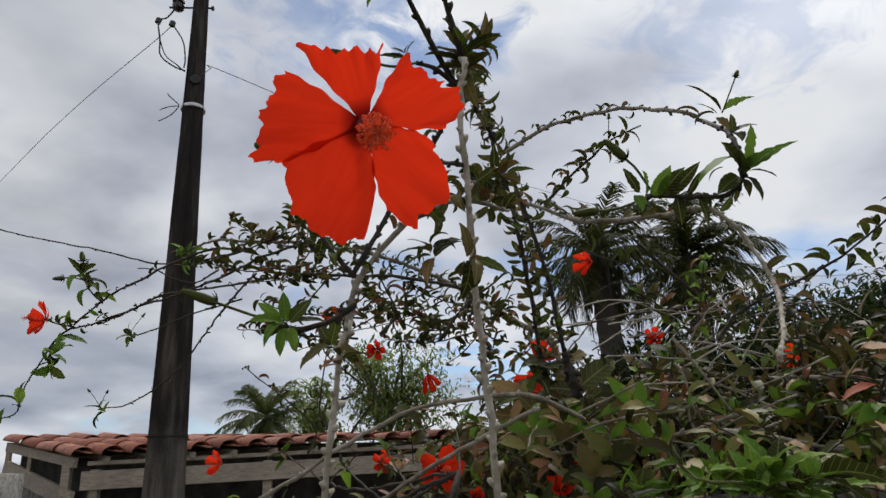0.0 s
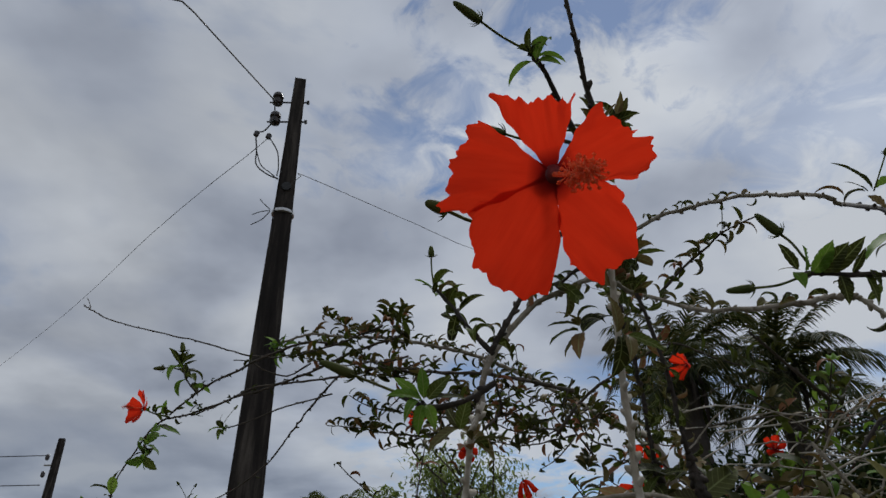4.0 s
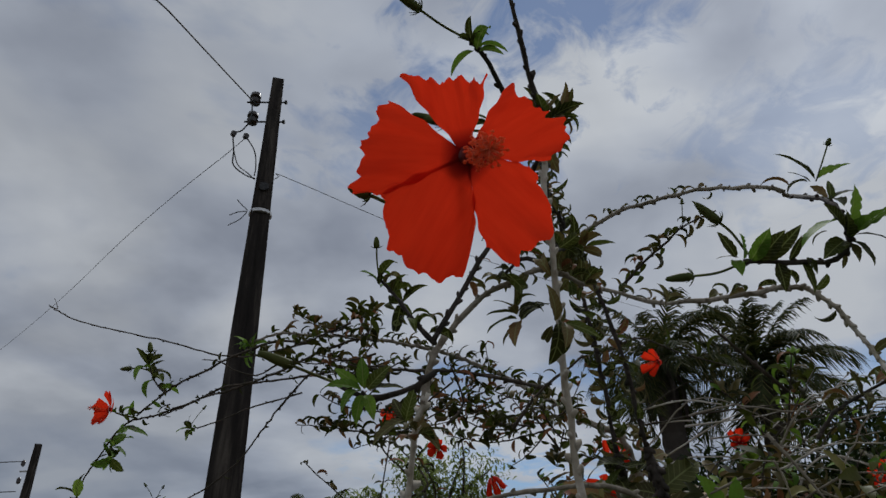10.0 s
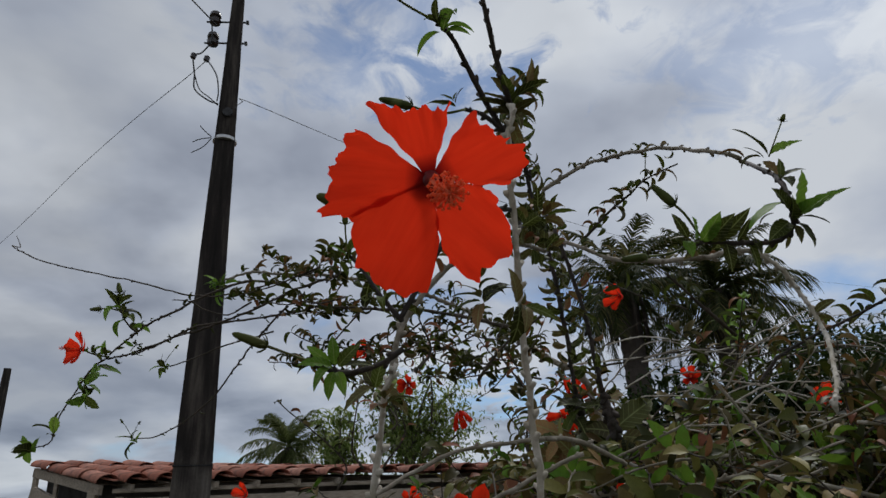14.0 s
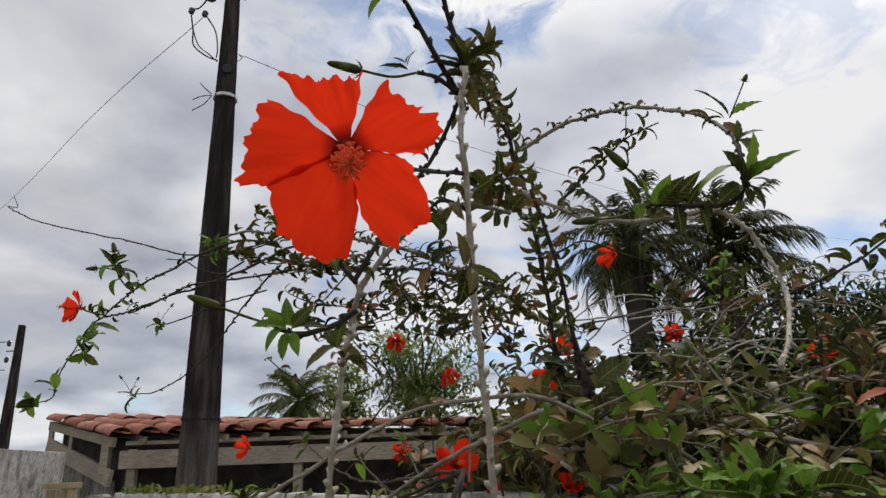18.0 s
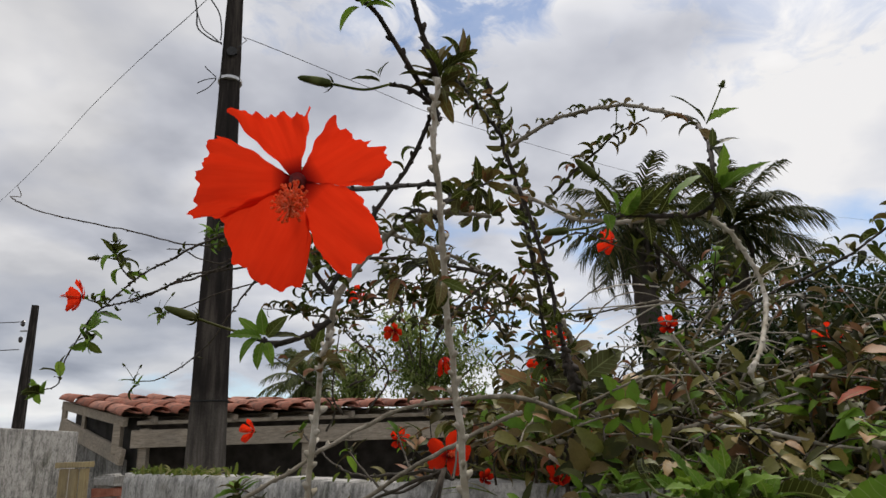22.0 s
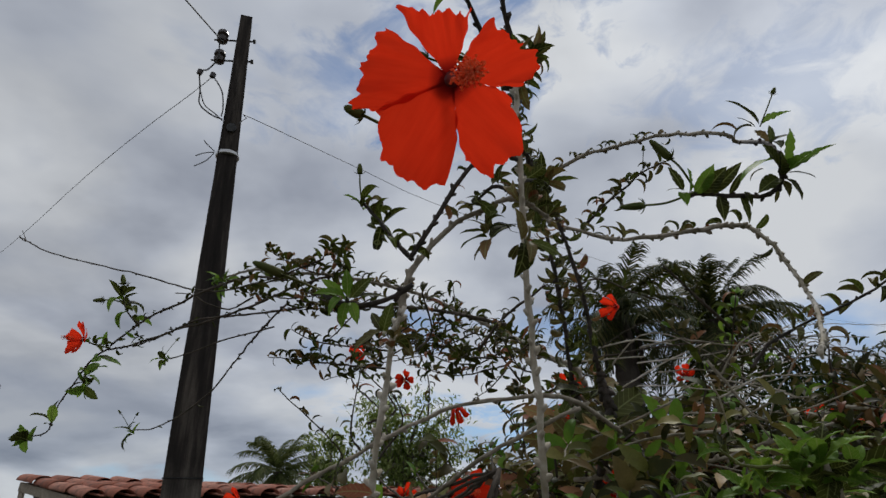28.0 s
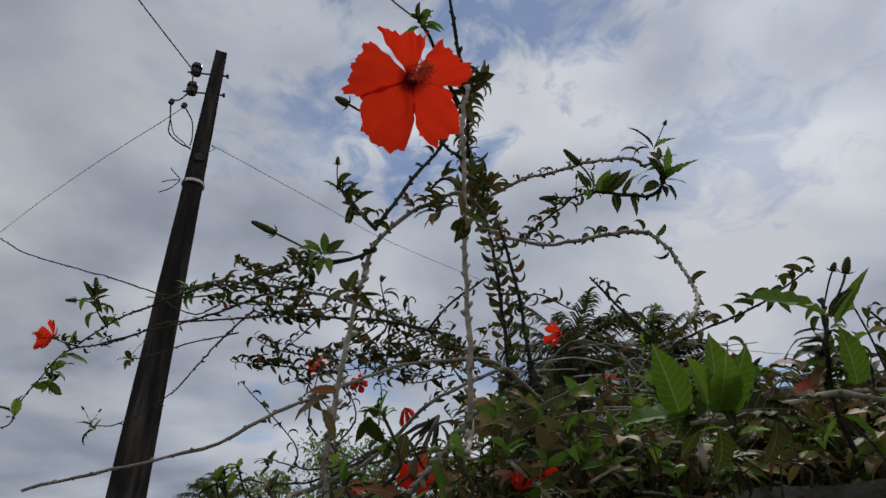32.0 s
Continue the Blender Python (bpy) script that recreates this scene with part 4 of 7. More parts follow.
near_leaf("flat", M_LEAF, (0.337, 0.649, 1.930), (0.333, 0.624, 1.912), (0.1, -0.8, 0.5), B2)
near_leaf("flat", M_BRIGHT, (0.315, 0.610, 1.872), (0.325, 0.580, 1.900), (0.4, -0.85, 0.3), B2)
near_leaf("lance", M_BRIGHT, (0.319, 0.613, 1.864), (0.352, 0.574, 1.887), (-0.35, -0.75, 0.6), B2)
near_leaf("flat", M_BRIGHT, (0.317, 0.613, 1.863), (0.330, 0.577, 1.877), (0.2, -0.9, 0.4), B2)
near_leaf("open", M_BRIGHT, (0.309, 0.607, 1.880), (0.256, 0.590, 1.866), (0.0, -0.35, 0.95), B2)
near_leaf("flat", M_LEAF, (0.314, 0.611, 1.870), (0.294, 0.584, 1.887), (-0.2, -0.9, 0.3), B2)
near_leaf("flat", M_LEAF, (0.313, 0.612, 1.864), (0.308, 0.577, 1.876), FRONT, B2)
near_leaf("open", M_LEAF, (0.323, 0.612, 1.866), (0.343, 0.593, 1.860), (0.0, -0.5, 0.85), B2)
near_leaf("broad", M_LEAF, (0.319, 0.614, 1.860), (0.335, 0.600, 1.838), (0.2, -0.7, 0.7), B2)
near_leaf("flat", M_BRONZE, (0.317, 0.614, 1.858), (0.319, 0.610, 1.838), (0.2, -0.95, 0.1), B2)
near_leaf("flat", M_LEAF, (0.311, 0.613, 1.861), (0.282, 0.598, 1.841), (-0.2, -0.95, 0.2), B2)
near_leaf("open", M_BRONZE, (0.310, 0.617, 1.849), (0.308, 0.622, 1.835), (0.0, -0.95, 0.1), B2)
near_leaf("narrow", M_BRONZE, (0.297, 0.610, 1.870), (0.275, 0.610, 1.870), (0.0, -0.3, 0.95), B2)
near_leaf("lance", M_LEAF, (0.238, 0.617, 1.845), (0.266, 0.589, 1.868), (0.35, -0.9, 0.2), B2)
near_leaf("lance", M_LEAF, (0.258, 0.617, 1.845), (0.271, 0.602, 1.863), (0.3, -0.9, 0.2), B2)
near_leaf("flat", M_LEAF, (0.230, 0.617, 1.846), (0.248, 0.590, 1.863), (0.3, -0.9, 0.3), B2)
near_leaf("flat", M_BRIGHT, (0.222, 0.616, 1.846), (0.237, 0.590, 1.864), (0.35, -0.85, 0.3), B2)
near_leaf("flat", M_BRIGHT, (0.216, 0.616, 1.849), (0.213, 0.590, 1.862), FRONT, B2)
near_leaf("open", M_LEAF, (0.209, 0.615, 1.849), (0.195, 0.598, 1.870), (-0.3, -0.8, 0.3), B2)
near_leaf("open", M_BRONZE, (0.211, 0.615, 1.849), (0.192, 0.613, 1.856), (0.0, -0.5, 0.85), B2)
near_leaf("ovate", M_BRIGHT, (0.207, 0.616, 1.847), (0.206, 0.601, 1.827), (0.0, -0.95, 0.2), B2)
near_leaf("open", M_LEAF, (0.268, 0.618, 1.845), (0.282, 0.617, 1.814), (0.3, -0.9, 0.1), B2)
near_leaf("flat", M_LEAF, (0.247, 0.618, 1.843), (0.249, 0.617, 1.814), (0.0, -0.95, 0.0), B2)
near_leaf("flat", M_LEAF, (0.274, 0.617, 1.847), (0.279, 0.612, 1.829), (0.2, -0.9, 0.2), B2)
bud([(0.346, 0.683, 1.974), (0.357, 0.676, 1.997), (0.365, 0.671, 2.014)], 0.009, 0.0028)
bud([(0.221, 0.615, 1.852), (0.208, 0.608, 1.872), (0.198, 0.605, 1.882)], 0.030, 0.0046)
bud([(0.218, 0.612, 1.844), (0.189, 0.614, 1.834), (0.166, 0.615, 1.832)], 0.026, 0.0042)
# the long looping shoot
branch([(0.150, 1.168, 2.105), (0.191, 1.127, 2.057), (0.25, 0.98, 1.965), (0.315, 0.86, 1.918), (0.355, 0.855, 1.925), (0.389, 0.86, 1.926)], 0.0038, 0.0032, M_MID, (SMALL, (M_LEAF, M_BRONZE), (0.024, 0.040), 0.021, 0.0, 1, 0.4, 0.8), 44, 90, joined=False)
branch([(0.389, 0.86, 1.926), (0.425, 0.868, 1.903), (0.452, 0.88, 1.863), (0.455, 0.86, 1.82), (0.425, 0.80, 1.765), (0.385, 0.735, 1.72), (0.352, 0.69, 1.69)], 0.0032, 0.0028, M_PALE, (("curled", "arched"), (M_LEAF, M_BRONZE), (0.026, 0.036), 0.07, 0.02, 0.5, 0.0, 0.8), 441, 130, joined=False, label="pale bare loop with dark leaf scars")
# shoots with tall thin buds further back
branch([(0.235, 1.199, 2.094), (0.291, 1.184, 2.146), (0.335, 1.175, 2.177), (0.363, 1.167, 2.203), (0.429, 1.160, 2.229)], 0.0030, 0.0014, M_TWIG, (SMALL, (M_LEAF, M_BRONZE), (0.026, 0.046), 0.0068, 0.0, 0.85, 0.5, 0.9), 45, 40)
bud([(0.363, 1.169, 2.204), (0.366, 1.161, 2.231), (0.367, 1.156, 2.245)], 0.012, 0.003)
branch([(0.258, 1.592, 2.102), (0.346, 1.572, 2.130), (0.444, 1.586, 2.094), (0.558, 1.600, 2.059)], 0.003, 0.0015, M_TWIG, (SMALL, M_LEAF, (0.03, 0.05), 0.02, 0.1, 1, 0.5, 0.9), 46, 40)
branch([(0.548, 1.333, 1.922), (0.464, 1.298, 1.994), (0.422, 1.281, 2.030), (0.408, 1.276, 2.042)], 0.004, 0.0015, M_TWIG, (SMALL, M_LEAF, (0.03, 0.05), 0.016, 0.0, 1, 0.6, 0.9), 47, 40)
branch([(0.52, 1.21, 1.805), (0.565, 1.20, 1.852), (0.66, 1.19, 1.895), (0.77, 1.17, 1.945), (0.90, 1.16, 2.03)], 0.0034, 0.0020, M_BROWN, (("arched", "curled", "arched", "open"), (M_LEAF, M_LEAF, M_BRONZE), (0.040, 0.058), 0.015, 0.1, 0.96, 0.35, 0.95), 48, 50, joined=False)
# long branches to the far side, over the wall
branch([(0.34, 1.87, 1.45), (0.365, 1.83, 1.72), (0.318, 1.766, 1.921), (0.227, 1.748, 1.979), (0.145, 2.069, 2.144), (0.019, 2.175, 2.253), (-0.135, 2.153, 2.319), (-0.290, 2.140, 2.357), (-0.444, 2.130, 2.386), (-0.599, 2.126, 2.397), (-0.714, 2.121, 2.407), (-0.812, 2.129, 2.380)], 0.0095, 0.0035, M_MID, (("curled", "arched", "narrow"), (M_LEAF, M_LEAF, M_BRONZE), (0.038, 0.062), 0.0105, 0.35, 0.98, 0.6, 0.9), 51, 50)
rosette(S2, (-0.821, 2.130, 2.375), (-0.6, -0.5, 0.4), 18, 0.085, (M_BRIGHT, M_BRIGHT, M_LEAF), ("open", "arched", "broad"), 1.4, 52, True)
branch([(0.130, 1.835, 2.099), (-0.085, 1.914, 2.176), (-0.340, 2.002, 2.224), (-0.518, 1.995, 2.242)], 0.006, 0.0045, M_TWIG, (SMALL, M_LEAF, (0.03, 0.05), 0.016, 0.1, 1, 0.7, 0.9), 54, 25)
for k, comb in enumerate([[(-0.22, 1.93, 2.0), (-0.321, 1.933, 2.011), (-0.405, 1.934, 2.023), (-0.525, 2.067, 2.071), (-0.612, 2.069, 2.081)], [(-0.22, 2.13, 2.11), (-0.325, 2.133, 2.123), (-0.426, 2.133, 2.138), (-0.507, 2.128, 2.16), (-0.558, 2.118, 2.189)]]):
    branch(comb, 0.0035, 0.0014, M_TWIG, (("arched", "curled", "narrow"), (M_LEAF, M_LEAF, M_BRONZE), (0.034, 0.056), 0.0085, 0.1, 1, 0.45, 0.9), 560 + k, 25)
branch([(-0.549, 1.981, 2.311), (-0.669, 1.976, 2.320), (-0.747, 1.980, 2.302), (-0.827, 1.988, 2.273), (-0.911, 1.998, 2.236), (-0.980, 2.006, 2.208), (-1.028, 2.015, 2.177), (-1.109, 2.033, 2.117)], 0.0045, 0.0028, M_TWIG, (SMALL, M_LEAF, (0.018, 0.034), 0.06, 0.05, 1, 0.3, 0.9), 53, 60)
branch([(-0.369, 1.978, 2.331), (-0.514, 1.988, 2.293), (-0.660, 2.004, 2.235), (-0.787, 2.015, 2.191), (-0.899, 2.022, 2.164), (-1.039, 2.033, 2.119), (-1.110, 2.036, 2.106)], 0.0045, 0.0028, M_TWIG, (SMALL, M_LEAF, (0.02, 0.036), 0.07, 0.05, 1, 0.3, 0.9), 56, 60)
branch([(-0.445, 2.006, 2.240), (-0.553, 2.011, 2.218), (-0.697, 2.012, 2.205), (-0.841, 2.015, 2.190), (-0.950, 2.027, 2.145), (-1.039, 2.035, 2.114)], 0.0038, 0.0026, M_TWIG, (SMALL, M_LEAF, (0.018, 0.034), 0.08, 0.05, 1, 0.3, 0.9), 531, 60)
L1, l1p = branch([(-1.020, 2.014, 2.182), (-1.041, 2.009, 2.196), (-1.065, 1.997, 2.231), (-1.076, 1.984, 2.273)], 0.003, 0.0018, M_TWIG, (("arched", "open", "arched"), (M_LEAF, M_LEAF, M_BRIGHT), (0.062, 0.09), 0.013, 0.1, 0.95, 0.25, 1.0), 55, 40, joined=False)
rosette(L1, (-1.076, 1.984, 2.273), (-0.1, 0, 0.9), 7, 0.078, (M_BRIGHT, M_LEAF), ("open", "arched"), 0.7, 552)
bud([(-1.076, 1.985, 2.269), (-1.073, 1.977, 2.293), (-1.074, 1.974, 2.303)], 0.032, 0.008)
bud([(-1.080, 1.991, 2.249), (-1.107, 1.988, 2.256), (-1.134, 1.988, 2.256)], 0.036, 0.007)
branch([(-1.004, 2.025, 2.147), (-1.029, 2.027, 2.141), (-1.043, 2.032, 2.125)], 0.002, 0.0014, M_TWIG, (("open", "arched"), (M_LEAF, M_BRIGHT), (0.035, 0.05), 0.012, 0.2, 1, 0.1, 1.0), 551, 40)
branch([(-1.109, 2.035, 2.112), (-1.134, 2.033, 2.116), (-1.159, 2.030, 2.122), (-1.184, 2.026, 2.133)], 0.003, 0.0022, M_BUD, (("open", "arched", "narrow"), (M_BRIGHT, M_LEAF), (0.035, 0.06), 0.009, 0.1, 0.9, 0.4, 1.0), 554, 40)
L2, l2p = branch([(-1.109, 2.035, 2.112), (-1.150, 2.041, 2.091), (-1.187, 2.053, 2.051), (-1.225, 2.069, 1.998), (-1.263, 2.085, 1.944), (-1.282, 2.102, 1.890), (-1.299, 2.110, 1.864), (-1.335, 2.113, 1.855), (-1.360, 2.112, 1.855)], 0.003, 0.0018, M_TWIG, None, 57, 60)
for at, way, n, size, seed in (((-1.173, 2.057, 2.037), (0.6, -0.3, 0.35), 5, 0.098, 58), ((-1.189, 2.066, 2.010), (-0.5, -0.4, -0.1), 4, 0.088, 580), ((-1.186, 2.070, 1.996), (0.2, -0.4, -0.8), 4, 0.088, 582),
                               ((-1.287, 2.098, 1.904), (-0.25, -0.2, 0.9), 4, 0.098, 583), ((-1.360, 2.112, 1.855), (-0.5, -0.3, 0.5), 6, 0.098, 581), ((-1.357, 2.113, 1.852), (-0.1, -0.3, -0.8), 2, 0.088, 584), ((-1.141, 2.042, 2.087), (0.7, -0.3, 0.0), 3, 0.075, 585)):
    rosette(L2, at, way, n, size, (M_BRIGHT, M_BRIGHT, M_LEAF), ("wide", "broad", "open"), 0.95, seed)
L3, l3p = branch([(-0.591, 2.026, 2.168), (-0.664, 2.031, 2.150), (-0.736, 2.034, 2.135), (-0.843, 2.044, 2.098), (-0.899, 2.048, 2.082), (-0.935, 2.050, 2.075)], 0.0028, 0.0018, M_TWIG, None, 61, 60)
rosette(L3, (-0.943, 2.049, 2.077), (-0.6, -0.3, 0.4), 8, 0.072, (M_LEAF, M_BRIGHT), ("open", "arched", "broad"), 1.3, 611)
bud([(-0.939, 2.047, 2.084), (-0.916, 2.038, 2.114), (-0.901, 2.033, 2.130)], 0.016, 0.0032)
L4, l4p = branch([(-0.543, 2.003, 2.243), (-0.608, 2.020, 2.185), (-0.655, 2.035, 2.136), (-0.695, 2.050, 2.089), (-0.731, 2.063, 2.044), (-0.797, 2.086, 1.970), (-0.880, 2.103, 1.911), (-0.962, 2.114, 1.873), (-1.034, 2.114, 1.867)], 0.0035, 0.0018, M_TWIG, (SMALL, M_LEAF, (0.014, 0.026), 0.08, 0.02, 0.9, 0.2, 0.9), 59, 60)
rosette(L4, (-1.037, 2.114, 1.869), (-0.6, -0.2, 0.6), 8, 0.07, (M_BRIGHT, M_LEAF), ("open", "arched"), 1.15, 60)
bud([(-1.041, 2.111, 1.876), (-1.057, 2.102, 1.903), (-1.068, 2.098, 1.917)], 0.014, 0.0032)
bud([(-1.037, 2.112, 1.875), (-1.027, 2.104, 1.899), (-1.019, 2.101, 1.911)], 0.012, 0.003)
branch([(-0.659, 1.996, 2.259), (-0.732, 2.006, 2.224), (-0.803, 1.999, 2.240), (-0.856, 1.989, 2.269), (-0.909, 1.986, 2.274)], 0.003, 0.0014, M_TWIG, None, 62, 40)
branch([(-0.599, 2.067, 2.345), (-0.820, 2.019, 2.292)] + list(reversed([(-1.435, 1.956, 2.470), (-1.326, 1.973, 2.417), (-1.072, 1.994, 2.354), (-0.818, 2.016, 2.291)]))[1:] + [(-1.62, 2.25, 2.60), (-1.674, 2.292, 2.664)], 0.003, 0.0012, M_TWIG, None, 63, 25, label="bare dark trailing shoot")
# pale branches that cross low in front
H1, h1p = branch([(-0.564, 0.882, 1.487), (-0.436, 0.861, 1.514)] + [(-0.293, 0.792, 1.532), (-0.201, 0.794, 1.583), (-0.137, 0.832, 1.624), (-0.035, 0.870, 1.676), (0.082, 0.867, 1.689)], 0.0022, 0.0028, M_MID, None, 64, 40)
branch([(0.082, 0.867, 1.689), (0.132, 0.909, 1.688), (0.214, 1.019, 1.664)], 0.0032, 0.0035, M_MID, None, 65, 30)
branch([(-0.163, 1.075, 1.528), (-0.077, 1.061, 1.577), (0.002, 0.875, 1.615), (0.059, 0.850, 1.641), (0.123, 0.843, 1.667)], 0.0034, 0.0026, M_MID, None, 66, 40)
branch([(-0.162, 1.064, 1.529), (-0.218, 1.021, 1.494), (-0.138, 0.755, 1.404)], 0.0040, 0.0055, M_MID, None, 67, 40)
for k, p in enumerate(((-0.211, 0.818, 1.481), (-0.136, 0.771, 1.448), (-0.075, 0.708, 1.452), (-0.013, 0.717, 1.422), (-0.301, 0.944, 1.468))):
    rosette(H1, p, (0.1, -0.3, 0.8), 11, 0.05, (M_BRIGHT, M_LEAF, M_BRONZE), ("broad", "open", "wide"), 1.4, 720 + k, True)
    branch([p, Vector(p).lerp((-0.13, 0.69, 1.38), 0.5), (-0.135, 0.69, 1.38)], 0.0016, 0.0024, M_TWIG, None, 740 + k, 20)
rosette(H1, (-0.154, 0.673, 1.568), (-0.5, -0.3, 0.1), 5, 0.045, (M_BRONZE, M_LEAF), ("broad", "arched"), 1.4, 68, True)
rosette(H1, (-0.079, 0.662, 1.539), (0.0, -0.3, -0.9), 3, 0.06, (M_BRONZE, M_LEAF), ("broad",), 0.9, 69, True)
for k, (p, ax, n) in enumerate([((-0.088, 0.821, 1.493), (-0.4, -0.3, 0.5), 9), ((-0.019, 0.798, 1.533), (0.2, -0.2, 0.8), 8), ((-0.384, 1.253, 1.568), (-0.3, -0.2, 0.8), 20), ((-0.054, 0.747, 1.530), (0, -0.4, -0.8), 4), ((-0.174, 1.243, 1.628), (-0.3, -0.2, 0.5), 8), ((-0.370, 1.643, 1.678), (-0.4, 0, 0.6), 12), ((-0.117, 1.545, 1.665), (0.1, -0.2, 0.7), 9), ((0.031, 1.232, 1.670), (0.1, 0, 1), 4)]):
    rosette(H1, p, ax, n, 0.055, (M_LEAF, M_BRIGHT, M_BRONZE), ("broad", "open", "arched"), 1.4, 70 + k, True)
    branch([p, Vector(p).lerp((0.02, 0.88, 1.6), 0.5) + Vector((0, 0, -0.05)), (0.02, 0.88, 1.6)], 0.0016, 0.0026, M_TWIG, None, 700 + k, 20)

# foliage fan under the long branch
rng = random.Random(77)
for k in range(36):
    x0 = rng.uniform(540, 960)
    d0 = rng.uniform(1.7, 2.2)
    sx, sy = rng.uniform(-150, 60), rng.uniform(-60, 75)
    eye, fx, fy = Vector((-0.001, 0.958, 1.886)), Vector((0.000, 0.958, 1.886)), Vector((-0.001, 0.958, 1.885))
    org = Vector((0.008, 0.000, 1.598))
    ax, ay, aw = fx - eye, fy - eye, eye - org
    def spot(x, y, d):
        return org + d * (aw + (x - 784) * ax + (y - 441) * ay)
    y0 = 395 + (x0 - 640) * 0.42 + rng.uniform(-10, 60)
    p0 = spot(x0, y0, d0)
    p1 = spot(x0 + sx * 0.5, y0 + sy * 0.4 + 10, d0 + rng.uniform(-0.1, 0.1))
    p2 = spot(x0 + sx, y0 + sy, d0 + rng.uniform(-0.2, 0.2))
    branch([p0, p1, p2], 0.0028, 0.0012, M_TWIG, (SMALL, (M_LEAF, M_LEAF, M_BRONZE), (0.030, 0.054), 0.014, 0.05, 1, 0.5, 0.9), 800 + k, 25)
# thin bare tangle behind the looping shoot
for k in range(26):
    x0, y0, d0 = rng.uniform(990, 1260), rng.uniform(500, 660), rng.uniform(1.4, 2.3)
    p0 = spot(x0, y0, d0)
    p1 = spot(x0 + rng.uniform(60, 140), y0 + rng.uniform(-60, 20), d0)
    p2 = spot(x0 + rng.uniform(140, 260), y0 + rng.uniform(-50, 90), d0 + rng.uniform(-0.2, 0.2))
    p9 = p0 - (p1 - p0) * rng.uniform(0.5, 1.1) - Vector((0, 0, rng.uniform(0.02, 0.10)))
    branch([p9, p0, p1, p2], 0.0022, 0.0009, (M_MID, M_PALE, M_TWIG)[k % 3], (SMALL + ("broad",), (M_BRONZE, M_BRONZE, M_LEAF), (0.03, 0.05), 0.03, 0.1, 1, 0.1, 0.9) if k % 6 == 1 else None, 900 + k, 25)
# lower tangle in the middle
for k in range(9):
    x0, y0, d0 = rng.uniform(600, 960), rng.uniform(520, 700), rng.uniform(1.3, 2.2)
    p0 = spot(x0, y0, d0)
    p1 = spot(x0 + rng.uniform(-50, 50), y0 - rng.uniform(20, 60), d0)
    p2 = spot(x0 + rng.uniform(-90, 90), y0 - rng.uniform(60, 130), d0 + rng.uniform(-0.2, 0.2))
    branch([p0, p1, p2], 0.003, 0.0013, M_TWIG, (SMALL, (M_LEAF, M_LEAF, M_BRONZE), (0.024, 0.042), 0.020, 0.1, 1, 0.5, 0.9), 950 + k, 25)

# leafy shoots in front of the far palms
def place(x, y, d):
    o = Vector((0.008, 0.000, 1.598))
    c = Vector((-0.001, 0.958, 1.886))
    return o + d * (c - o + (x - 784) / 400 * (Vector((0.340, 0.962, 1.883)) - c) + (y - 441) / 400 * (Vector((-0.005, 1.056, 1.560)) - c))


for k in range(5):
    x0, y0, d0 = rng.uniform(1180, 1340), rng.uniform(560, 640), rng.uniform(1.5, 2.1)
    lean = rng.uniform(-70, 90)
    branch([place(x0, y0, d0), place(x0 + lean * 0.4, y0 - rng.uniform(30, 60), d0), place(x0 + lean, y0 - rng.uniform(70, 130), d0 + rng.uniform(-0.15, 0.15))],
           0.003, 0.0013, M_TWIG, (SMALL + ("broad",), (M_LEAF, M_LEAF, M_BRONZE, M_BRIGHT), (0.036, 0.062), 0.013, 0.05, 1, 0.3, 0.9), 1500 + k, 20)
# large old leaves over the wall's top
for k in range(78):
    if k < 46:
        x0, y0, d0 = rng.uniform(930, 1330), rng.uniform(690, 830), rng.uniform(1.2, 1.8)
    else:
        x0, y0, d0 = rng.uniform(860, 1110), rng.uniform(650, 800), rng.uniform(1.5, 2.2)
    p0 = Vector(place(x0, y0, d0))
    if p0.z < WALL_H + 0.01 or (p0 - WALL_A).dot(WALL_N) < -0.12:
        continue
    dv = Vector((rng.uniform(-0.15, 0.15), rng.uniform(-0.14, 0.04), rng.uniform(0.0, 0.05)))
    branch([p0 - Vector((0, 0, 0.06)), p0, p0 + dv * 0.6 + Vector((0, 0, 0.02)), p0 + dv], 0.003, 0.0014, M_TWIG if k % 3 else M_MID,
           (("wide", "broad", "open", "arched"), (M_OLIVE_J, M_BRONZE, M_OLIVE_J, M_BRIGHT), (0.035, 0.066), 0.018, 0.15, 1, 0.1, 1.0), 1540 + k, 12)

# dense leafy side on and behind the wall
for k in range(330):
    s = rng.uniform(0.7, 4.1)
    off = rng.uniform(0.06, 1.0)
    base = WALL_A + WALL_D * s + WALL_N * off
    if base.xy.length < 0.95:
        continue
    z0 = WALL_H + rng.uniform(-0.12, 0.10 + 0.20 * min(1, off + 0.3))
    p0 = Vector((base.x, base.y, z0))
    dv = Vector((rng.uniform(-0.15, 0.15), rng.uniform(-0.16, 0.08), rng.uniform(0.0, 0.20)))
    over = p0.z + dv.z - (1.60 + 0.15 * base.xy.length)
    if over > 0:                               # the bed of leaves keeps low beside the tall shoots
        p0.z -= over
    branch([p0 - Vector((0, 0, 0.12)), p0, p0 + dv * 0.6 + Vector((0, 0, 0.03)), p0 + dv], 0.003, 0.0014, M_TWIG,
           (("broad", "open", "arched"), (M_BRONZE, M_BRONZE, M_BRONZE, M_LEAF, M_LEAF, M_BRIGHT), (0.045, 0.085), 0.017, 0.2, 1, 0.2, 1.0), 1000 + k, 12)


